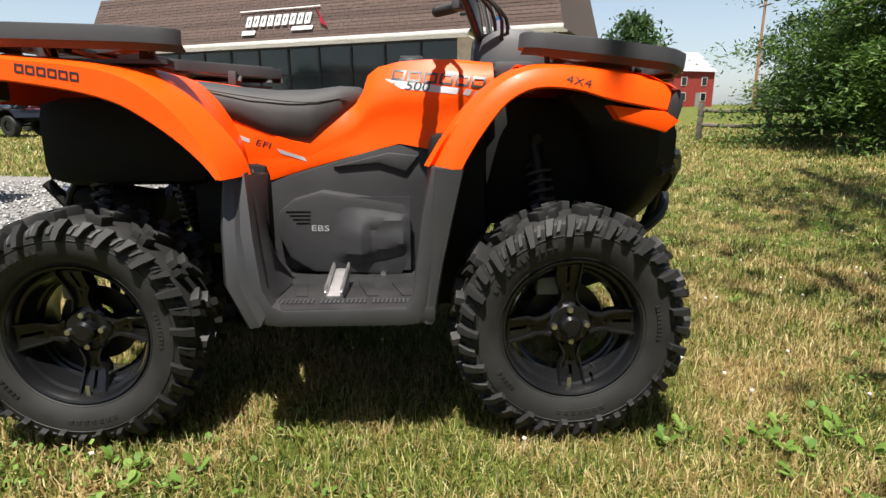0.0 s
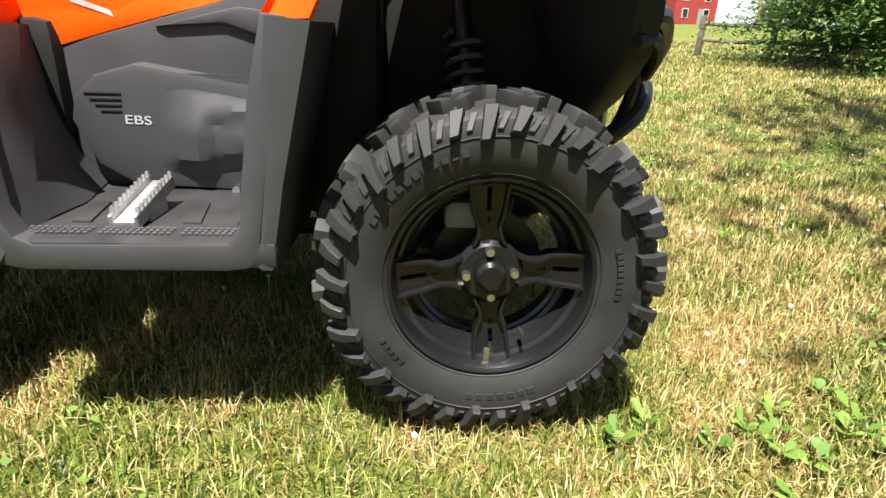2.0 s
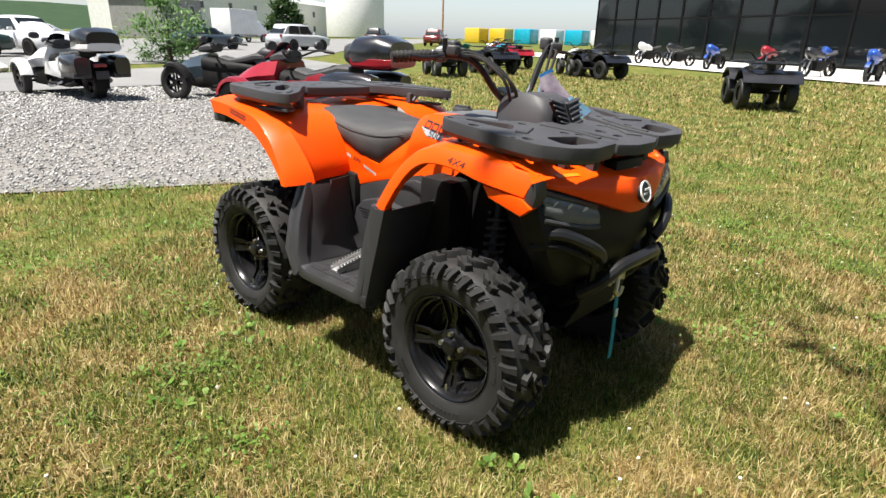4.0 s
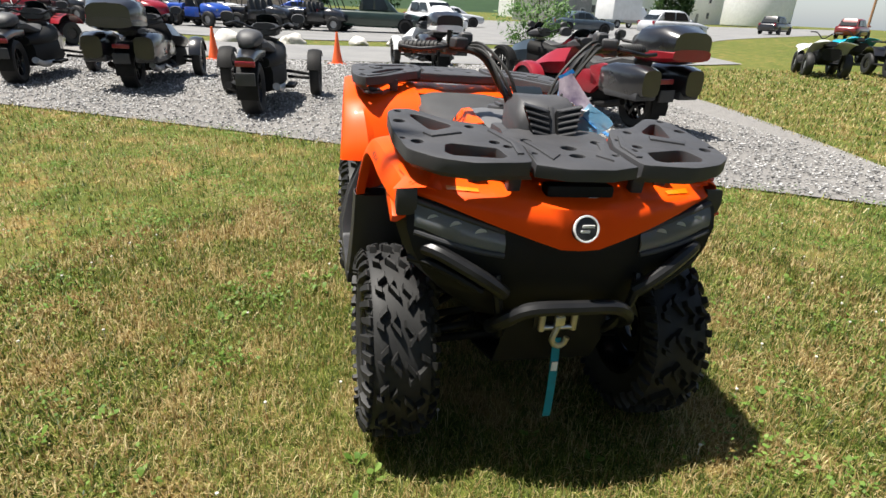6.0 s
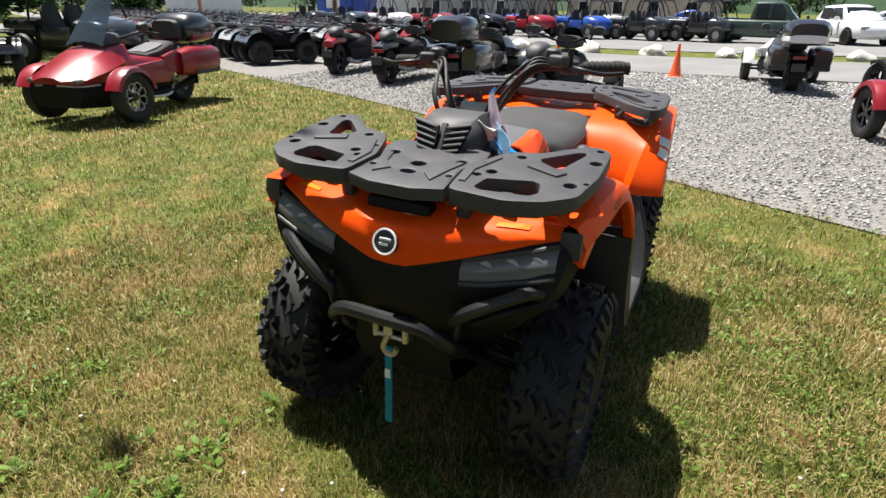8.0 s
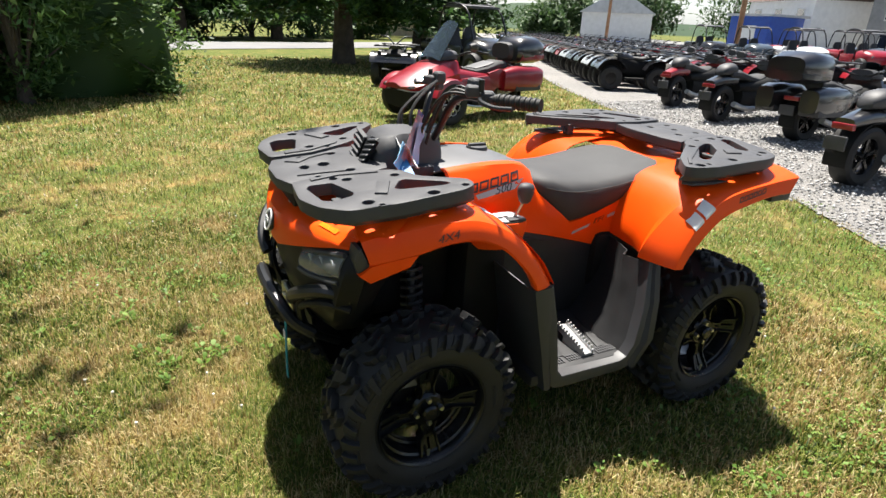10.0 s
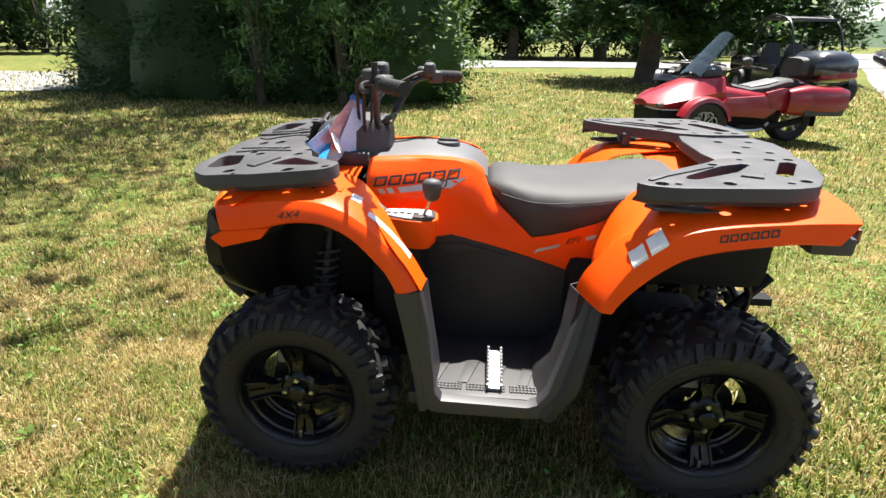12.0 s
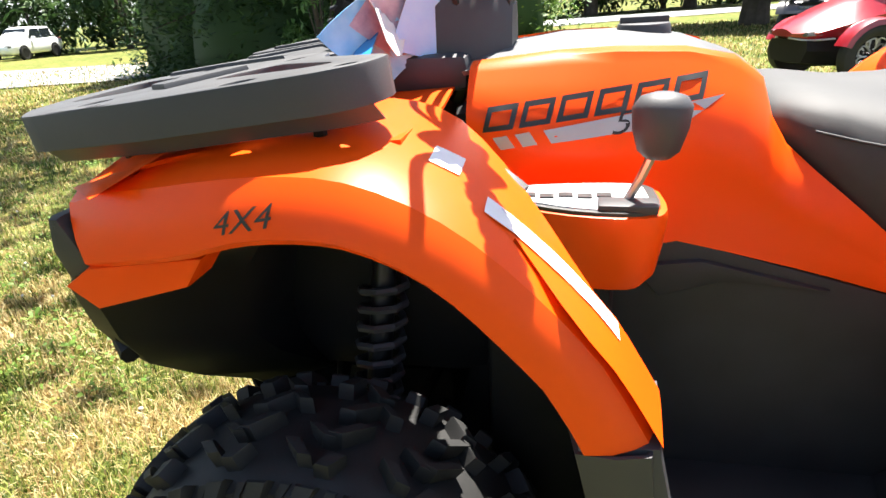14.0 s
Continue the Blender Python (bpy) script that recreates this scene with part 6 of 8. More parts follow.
def trike(label, colour, touring, group, rim=None, shield=False):
    """Two wheels in front, one behind; front at +x, rear wheel at the origin."""
    p = CAR_PAINTS[colour]
    t = thing("three_wheeler", label, "three-wheeler", group)
    wb, tr = 1.70, 0.62
    rw = simple_wheel(t, 0, 0, 0.31, 0.22, rim)
    rw.name = "rear_wheel"
    for sg in (-1, 1):
        simple_wheel(t, wb, sg * tr, 0.31, 0.15, rim or RIM_BLACK, 8 if shield else 6, "front_wheel", shield)
        # fender with a crowned top and turned-down sides
        span = (18, 168) if touring else (60, 165)
        arc = [radians(span[0] + (span[1] - span[0]) * k / 10) for k in range(11)]
        fr = [[(wb + (0.345 + dr) * math.cos(a), sg * (tr + dy), 0.31 + (0.345 + dr) * math.sin(a)) for dy, dr in ((-0.10, -0.06), (-0.095, 0.0), (-0.03, 0.018), (0.04, 0.016), (0.095, 0.0), (0.105, -0.05))] for a in arc]
        part("front_fender", sheet(fr, 0.010), p if touring else UNDER_BLACK, t, angle=40)
        part("suspension_arm", tube([(wb - 0.05, sg * 0.2, 0.36), (wb, sg * 0.4, 0.33), (wb, sg * (tr - 0.06), 0.31)], 0.022, 8), UNDER_BLACK, t)
        part("suspension_arm", tube([(wb + 0.12, sg * 0.2, 0.26), (wb + 0.1, sg * 0.4, 0.25), (wb, sg * (tr - 0.06), 0.26)], 0.022, 8), UNDER_BLACK, t)
        part("foot_rest", box(0.85, sg * 0.36, 0.26, 0.42, 0.12, 0.04, 0.012), UNDER_BLACK, t)
        part("exhaust" if sg < 0 else "side_rail", tube([(0.9, sg * 0.24, 0.24), (0.4, sg * 0.26, 0.25), (0.0, sg * 0.28, 0.34)], 0.045, 10), ALLOY if sg < 0 else UNDER_BLACK, t)
    if touring:
        nose = part("nose", faceted([(2.27, [(0, 0.50), (0.15, 0.50), (0.19, 0.53), (0.10, 0.565), (0, 0.575)]), (2.12, [(0, 0.45), (0.33, 0.47), (0.40, 0.54), (0.20, 0.64), (0, 0.66)]), (1.85, [(0, 0.45), (0.40, 0.49), (0.46, 0.61), (0.25, 0.75), (0, 0.775)]),
                                     (1.55, [(0, 0.46), (0.36, 0.52), (0.41, 0.67), (0.27, 0.85), (0, 0.875)]), (1.25, [(0, 0.50), (0.28, 0.54), (0.33, 0.70), (0.25, 0.88), (0, 0.91)])]), p, t, "painted front hood", angle=30)
        for sg in (-1, 1):
            part("headlight", faceted([(2.20, [(0, 0.50), (0.05, 0.505), (0.05, 0.535), (0, 0.545)]), (2.06, [(0, 0.50), (0.08, 0.51), (0.08, 0.57), (0, 0.585)])]), LENS, nose, "", Matrix.Translation((0, sg * 0.30, 0)))
            part("nose_trim", tube([(2.25, sg * 0.10, 0.485), (2.15, sg * 0.30, 0.465), (1.95, sg * 0.42, 0.475)], 0.010, 6), SILVER, nose, "bright trim strip")
            part("side_skirt", plate([(1.36, 0.40), (0.60, 0.36), (0.42, 0.50), (0.66, 0.66), (1.22, 0.62)], [], sg * 0.28, sg * 0.345, 0.014, place=UPRIGHT), p, t, "painted side panel")
    else:
        nose = part("nose", faceted([(2.06, [(0, 0.44), (0.09, 0.46), (0.10, 0.54), (0.05, 0.58), (0, 0.59)]), (1.92, [(0, 0.36), (0.17, 0.40), (0.20, 0.54), (0.11, 0.66), (0, 0.68)]), (1.62, [(0, 0.32), (0.20, 0.38), (0.23, 0.58), (0.14, 0.76), (0, 0.79)]),
                                     (1.30, [(0, 0.32), (0.18, 0.38), (0.21, 0.62), (0.14, 0.82), (0, 0.85)])]), p, t, "painted front cowl", angle=30)
        part("headlight", cyl((2.03, 0, 0.51), (2.075, 0, 0.51), 0.055, 0.05, 16), LENS, nose)
    part("lower_fairing", faceted([(2.18 if touring else 1.9, [(0, 0.22), (0.28, 0.24), (0.34, 0.36), (0.32, 0.46), (0, 0.46)]), (1.85, [(0, 0.16), (0.37, 0.20), (0.41, 0.34), (0.37, 0.46), (0, 0.47)]), (1.35, [(0, 0.16), (0.30, 0.18), (0.33, 0.34), (0.29, 0.5), (0, 0.5)])]) if touring
         else body_loft([(1.88, 0.16, 0.22, 0.40, 0.5), (1.55, 0.22, 0.18, 0.42, 0.5), (1.25, 0.2, 0.18, 0.46, 0.5)]), UNDER_BLACK, t, "black lower fairing")
    part("engine", body_loft([(wb - 0.3, 0.24, 0.18, 0.62, 0.5), (0.8, 0.27, 0.18, 0.60, 0.5), (0.35, 0.2, 0.22, 0.56, 0.5)]), UNDER_BLACK, t)
    part("side_cover", body_loft([(wb - 0.3, 0.25, 0.48, 0.80, 0.7), (0.95, 0.28, 0.46, 0.74, 0.7), (0.5, 0.26, 0.5, 0.70, 0.7), (0.25, 0.18, 0.52, 0.66, 0.7)]), p if shield else UNDER_BLACK, t, angle=55)
    part("seat", body_loft([(1.05, 0.14, 0.70, 0.80, 0.7), (0.80, 0.19, 0.66, 0.75, 0.7), (0.55, 0.21, 0.66, 0.80, 0.7), (0.25, 0.18, 0.72, 0.88, 0.7), (0.05, 0.14, 0.74, 0.86, 0.7)]), SEAT_VINYL, t, "black saddle")
    if touring:
        part("seat_panel", body_loft([(0.78, 0.15, 0.735, 0.765, 0.6), (0.55, 0.17, 0.775, 0.815, 0.6), (0.38, 0.15, 0.80, 0.86, 0.6)]), SHADE_GREY, t, "grey seat insert", angle=50)
    bars = part("handlebar", tube([(0.85, -0.42, 1.00), (1.05, -0.34, 1.02), (1.18, -0.12, 0.94), (1.18, 0.12, 0.94), (1.05, 0.34, 1.02), (0.85, 0.42, 1.00)], 0.016, 8), DARK_STEEL, t)
    for sg in (-1, 1):
        part("grip", cyl((0.95, sg * 0.37, 1.01), (0.82, sg * 0.44, 0.995), 0.02, seg=10), RUBBER, bars)
        part("mirror", body_loft([(1.20, 0.03, 1.06, 1.12, 0.8), (1.14, 0.09, 1.03, 1.15, 0.8), (1.10, 0.08, 1.03, 1.14, 0.8)]), BLACK_PLASTIC, t, "", Matrix.Translation((0, sg * 0.46, 0.0)))
    part("dash", body_loft([(1.50, 0.16, 0.84, 0.96, 0.7), (1.30, 0.20, 0.84, 1.02, 0.7), (1.18, 0.16, 0.86, 1.02, 0.7)]), BLACK_PLASTIC, t)
    if shield:
        rows = [[(1.62 - 0.42 * f, 0.26 * (1 - 0.35 * f) * g, 0.93 + 0.52 * f - 0.05 * g * g) for g in (-1, -0.5, 0, 0.5, 1)] for f in (0, 0.33, 0.66, 1)]
        part("windshield", sheet(rows, 0.006), CLEAR, t, "tall tinted windshield")
    else:
        rows = [[(1.60 - 0.25 * f, 0.18 * (1 - 0.3 * f) * g, 0.93 + 0.2 * f - 0.03 * g * g) for g in (-1, -0.5, 0, 0.5, 1)] for f in (0, 0.5, 1)]
        part("windshield", sheet(rows, 0.006), GLASS, t)
    part("rear_fender", sheet([[(0.36 * math.cos(a), dy, 0.31 + 0.36 * math.sin(a)) for dy in (-0.12, -0.05, 0.05, 0.12)] for a in (radians(d) for d in range(60, 196, 15))], 0.012), UNDER_BLACK, t)
    part("plate_holder", box(-0.42, 0, 0.46, 0.03, 0.22, 0.14, 0.01), BLACK_PLASTIC, t)
    part("tail_lamp", box(-0.36, 0, 0.62, 0.05, 0.22, 0.06, 0.01), CAR_PAINTS["red"], t, "red tail lamp")
    if touring:
        for sg in (-1, 1):
            case = part("saddlebag", body_loft([(0.35, 0.08, 0.42, 0.74, 0.55), (0.1, 0.16, 0.40, 0.80, 0.55), (-0.35, 0.17, 0.42, 0.80, 0.55), (-0.50, 0.13, 0.46, 0.76, 0.55)]), CAR_PAINTS["black"] if not shield else p, t, "", Matrix.Translation((0, sg * 0.33, 0)), angle=55)
            part("bag_trim", box(-0.15, 0, 0.46, 0.6, 0.30, 0.10, 0.03), BLACK_PLASTIC, case)
            part("bag_lamp", box(-0.48, sg * 0.05, 0.66, 0.03, 0.14, 0.06, 0.01), CAR_PAINTS["red"], case, "red rear lamp")
            part("side_panel", plate([(0.28, 0.46), (0.62, 0.48), (0.66, 0.70), (0.42, 0.76), (0.24, 0.74)], [], sg * 0.30, sg * 0.345, 0.012, place=UPRIGHT), p, t, "painted side panel")
            part("engine_guard", tube([(1.30, sg * 0.26, 0.30), (1.05, sg * 0.40, 0.22), (0.75, sg * 0.42, 0.22), (0.55, sg * 0.33, 0.30)], 0.020, 8), STEEL, t)
        top = part("top_case", body_loft([(-0.02, 0.28, 0.86, 1.14, 0.6), (-0.15, 0.34, 0.82, 1.24, 0.6), (-0.50, 0.34, 0.82, 1.25, 0.6), (-0.68, 0.27, 0.87, 1.18, 0.6)]), CAR_PAINTS["black"], t, "glossy dark top case", angle=55)
        part("case_band", body_loft([(-0.10, 0.325, 0.84, 1.02, 0.6), (-0.50, 0.348, 0.84, 1.02, 0.6), (-0.69, 0.28, 0.87, 1.00, 0.6)]), p, top)
        part("backrest", body_loft([(0.10, 0.20, 0.90, 1.14, 0.6), (0.02, 0.22, 0.86, 1.16, 0.6)]), SEAT_VINYL, top)
    else:
        part("tail", body_loft([(0.25, 0.14, 0.62, 0.80, 0.7), (-0.1, 0.12, 0.62, 0.78, 0.7), (-0.36, 0.10, 0.60, 0.70, 0.7)]), p, t, angle=55)
        part("passenger_hump", body_loft([(0.25, 0.10, 0.80, 0.90, 0.8), (0.12, 0.15, 0.78, 0.98, 0.8), (-0.02, 0.14, 0.78, 0.96, 0.8), (-0.14, 0.08, 0.78, 0.88, 0.8)]), BLACK_PLASTIC, t, angle=60)
    return t


def small_quad(label, colour, group, sport=False):
    """A parked quad bike; front at +x, centre at the origin."""
    p = CAR_PAINTS[colour]
    q = thing("parked_quad_bike", label, "quad bike", group)
    for x in (-0.58, 0.58):
        for sg in (-1, 1):
            w = part("wheel", lathe([(0.08, 0.14), (0.10, 0.20), (0.09, 0.27), (0.04, 0.295), (-0.04, 0.295), (-0.09, 0.27), (-0.10, 0.20), (-0.08, 0.14)], 18), RUBBER, q, "", Matrix.Translation((x, sg * 0.43, 0.295)))
            part("rim", cyl((0, -0.05, 0), (0, 0.06, 0), 0.145, seg=14), RIM_BLACK if not sport else ALLOY, w)
        fr = [[(x + 0.38 * math.cos(a), sg * dy, 0.40 + 0.36 * math.sin(a)) for sg, dy in ((-1, 0.54), (-1, 0.44), (-1, 0.25), (-1, 0.1), (1, 0.1), (1, 0.25), (1, 0.44), (1, 0.54))] for a in (radians(d) for d in range(20, 161, 20))]
        if not sport:
            part("fender", sheet(fr, 0.012), p, q, angle=50)
            rack = part("rack", tube([(x - 0.24, -0.42, 0.88), (x + 0.24, -0.42, 0.88), (x + 0.26, 0.0, 0.89), (x + 0.24, 0.42, 0.88), (x - 0.24, 0.42, 0.88), (x - 0.26, 0.0, 0.88), (x - 0.24, -0.42, 0.88)], 0.016, 6, 3), DARK_STEEL, q, "black rack")
            part("rack_deck", plate([(x - 0.22, -0.40), (x + 0.22, -0.40), (x + 0.22, 0.40), (x - 0.22, 0.40)], [[(x - 0.15, -0.3), (x + 0.15, -0.3), (x + 0.15, -0.08), (x - 0.15, -0.08)], [(x - 0.15, 0.08), (x + 0.15, 0.08), (x + 0.15, 0.3), (x - 0.15, 0.3)]], 0.865, 0.885), BLACK_PLASTIC, rack)
    if sport:
        for sg in (-1, 1):
            wing = [[(x, sg * y, z) for y, z in ((0.16, zi), (0.34, zm), (0.50, zo), (0.53, zo - 0.05))] for x, zi, zm, zo in ((0.98, 0.66, 0.70, 0.66), (0.80, 0.76, 0.78, 0.74), (0.55, 0.80, 0.76, 0.70), (0.36, 0.78, 0.68, 0.58))]
            part("front_fender", sheet(wing, 0.012), p, q, angle=40)
            wing = [[(x, sg * y, z) for y, z in ((0.12, zi), (0.30, zm), (0.48, zo))] for x, zi, zm, zo in ((-0.20, 0.70, 0.62, 0.52), (-0.45, 0.80, 0.78, 0.72), (-0.80, 0.88, 0.88, 0.84), (-0.95, 0.90, 0.88, 0.84))]
            part("rear_fender", sheet(wing, 0.012), p, q, angle=40)
        part("nose", faceted([(1.08, [(0, 0.60), (0.08, 0.62), (0.09, 0.68), (0, 0.72)]), (0.90, [(0, 0.52), (0.18, 0.56), (0.20, 0.70), (0, 0.82)]), (0.60, [(0, 0.50), (0.18, 0.56), (0.18, 0.74), (0, 0.88)])]), p, q, angle=30)
    part("body", body_loft([(0.85, 0.22, 0.45, 0.70, 0.6), (0.6, 0.26, 0.35, 0.80, 0.6), (0.2, 0.18, 0.32, 0.84, 0.6), (-0.2, 0.2, 0.3, 0.72, 0.6), (-0.8, 0.22, 0.42, 0.72, 0.6)]), UNDER_BLACK, q)
    part("tank", body_loft([(0.45, 0.16, 0.72, 0.86, 0.7), (0.2, 0.17, 0.70, 0.90, 0.7), (0.0, 0.13, 0.70, 0.82, 0.7)]), p, q, angle=55)
    part("seat", body_loft([(0.05, 0.12, 0.74, 0.82, 0.7), (-0.2, 0.17, 0.72, 0.81, 0.7), (-0.55, 0.17, 0.76, 0.88, 0.7)]), SEAT_VINYL, q)
    part("handlebar", tube([(0.22, -0.38, 1.08), (0.32, -0.2, 1.07), (0.42, 0, 0.92), (0.32, 0.2, 1.07), (0.22, 0.38, 1.08)], 0.016, 6), DARK_STEEL, q)
    part("footboard", box(0.0, 0, 0.30, 0.5, 0.98, 0.05, 0.015), UNDER_BLACK, q)
    part("headlight", box(0.86, 0, 0.60, 0.05, 0.40, 0.08, 0.02), LENS, q)
    return q


def side_by_side(label, colour, group):
    """A utility buggy with a roll cage and roof; front at +x."""
    p = CAR_PAINTS[colour]
    u = thing("utility_buggy", label, "buggy", group)
    for x in (-0.95, 0.98):
        for sg in (-1, 1):
            w = part("wheel", lathe([(0.10, 0.17), (0.13, 0.24), (0.11, 0.33), (0.05, 0.36), (-0.05, 0.36), (-0.11, 0.33), (-0.13, 0.24), (-0.10, 0.17)], 20), RUBBER, u, "", Matrix.Translation((x, sg * 0.68, 0.36)))
            part("rim", cyl((0, -0.06, 0), (0, 0.08, 0), 0.18, seg=14), ALLOY, w)
    part("hood", body_loft([(1.42, 0.45, 0.50, 0.82, 0.5), (1.2, 0.62, 0.45, 0.98, 0.5), (0.75, 0.70, 0.40, 1.10, 0.5), (0.5, 0.66, 0.35, 1.08, 0.5)]), p, u, angle=55)
    part("tub", body_loft([(0.6, 0.62, 0.30, 0.60, 0.4), (-0.4, 0.68, 0.30, 0.72, 0.4), (-0.6, 0.68, 0.34, 0.9, 0.4)]), UNDER_BLACK, u)
    part("cargo_bed", body_loft([(-0.55, 0.68, 0.62, 1.02, 0.35), (-1.45, 0.68, 0.62, 1.02, 0.35)]), p, u, angle=55)
    for sg in (-1, 1):
        part("door", box(0.05, sg * 0.71, 0.66, 0.85, 0.04, 0.42, 0.02), p, u)
        part("cage_bar", tube([(0.85, sg * 0.62, 1.06), (0.45, sg * 0.58, 1.82), (-0.5, sg * 0.58, 1.86), (-0.72, sg * 0.62, 1.0)], 0.028, 8), DARK_STEEL, u)
        part("seat", body_loft([(0.2, 0.2, 0.62, 0.80, 0.5), (-0.25, 0.22, 0.62, 0.82, 0.5), (-0.4, 0.22, 0.7, 1.35, 0.5), (-0.5, 0.2, 0.75, 1.32, 0.5)]), SEAT_VINYL, u, "", Matrix.Translation((0, sg * 0.3, 0)))
        part("headlight", box(1.36, sg * 0.42, 0.78, 0.06, 0.22, 0.10, 0.02), LENS, u)
    part("roof", body_loft([(0.55, 0.55, 1.82, 1.88, 0.3), (0.0, 0.63, 1.85, 1.93, 0.3), (-0.6, 0.58, 1.84, 1.90, 0.3)]), BLACK_PLASTIC, u)
    return u


def road_car(label, colour, kind, group="parked cars"):
    """kind: suv, sedan or pickup; front at +x."""
    p = CAR_PAINTS[colour]
    c = thing({"suv": "estate_car", "sedan": "saloon_car", "pickup": "pickup_truck"}[kind], label, {"suv": "car", "sedan": "car", "pickup": "truck"}[kind], group)
    h = {"suv": 1.68, "sedan": 1.45, "pickup": 1.82}[kind]
    L = {"suv": 4.5, "sedan": 4.6, "pickup": 5.4}[kind] / 2
    wst = 0.98 if kind != "sedan" else 0.9
    part("body", body_loft([(L, 0.62, 0.42, wst - 0.28, 0.35), (L - 0.15, 0.80, 0.30, wst - 0.10, 0.35), (L - 0.9, 0.89, 0.26, wst + 0.02, 0.3), (L - 1.5, 0.90, 0.26, wst + 0.06, 0.3), (0, 0.90, 0.26, wst + 0.06, 0.3), (-L + 0.6, 0.90, 0.28, wst + 0.08, 0.3), (-L + 0.1, 0.84, 0.34, wst + 0.02, 0.35), (-L, 0.70, 0.42, wst - 0.1, 0.35)], 18), p, c, angle=50)
    rear = {"suv": -L + 0.35, "sedan": -L + 0.95, "pickup": -0.55}[kind]
    top = {"suv": -L + 0.75, "sedan": -L + 1.7, "pickup": -0.40}[kind]
    part("cabin", body_loft([(L - 1.35, 0.76, wst - 0.05, wst + 0.08, 0.35), (L - 2.0, 0.70, wst - 0.05, h - 0.08, 0.35), (L - 2.4, 0.68, wst - 0.05, h, 0.35), (top, 0.66, wst - 0.05, h - 0.03, 0.35), (rear, 0.72, wst - 0.05, wst + 0.10, 0.35)], 18), p, c, angle=50)
    for sg in (-1, 1):
        z0, z1 = wst + 0.10, h - 0.14
        front, mid, back = L - 1.75, (L - 1.9 + top) / 2, top + 0.05
        for a, b in ((front, mid + 0.05), (mid - 0.05, back)):
            rows = [[(x - (0.32 if x == a and a == front else 0) * f, sg * (0.765 - 0.075 * f), z0 + (z1 - z0) * f) for f in (0, 0.5, 1)] for x in (a, (a + b) / 2, b)]
            part("side_window", sheet(rows, 0.012), GLASS, c)
        for x in (L - 0.92, -L + 0.95):
            part("wheel_arch", cyl((x, sg * 0.80, 0.36), (x, sg * 0.908, 0.36), 0.40, seg=24), UNDER_BLACK, c)
            w = simple_wheel(c, x, sg * 0.82, 0.34, 0.21, ALLOY)
        part("headlight", box(L - 0.12, sg * 0.62, wst - 0.26, 0.18, 0.30, 0.14, 0.03), LENS, c)
        part("tail_lamp", box(-L + 0.08, sg * 0.70, wst - 0.08, 0.12, 0.18, 0.22, 0.03), CAR_PAINTS["red"], c)
        part("mirror", box(L - 1.75, sg * 1.0, wst + 0.12, 0.14, 0.20, 0.14, 0.04), p, c)
    rows = [[(L - 1.42 - 0.52 * f, 0.66 * g * (1 - 0.08 * f), wst + 0.09 + (h - wst - 0.20) * f) for g in (-1, -0.5, 0, 0.5, 1)] for f in (0, 0.5, 1)]
    part("windscreen", sheet(rows, 0.012), GLASS, c)
    rows = [[(rear - 0.03 + (top - rear) * f, 0.62 * g, wst + 0.13 + (h - wst - 0.26) * f) for g in (-1, 0, 1)] for f in (0, 0.5, 1)]
    part("rear_window", sheet(rows, 0.012), GLASS, c)
    if kind == "pickup":
        part("load_bed", box((-L - 0.6) / 2 - 0.05, 0, wst + 0.07, L - 0.75, 1.5, 0.03), UNDER_BLACK, c)
    return c


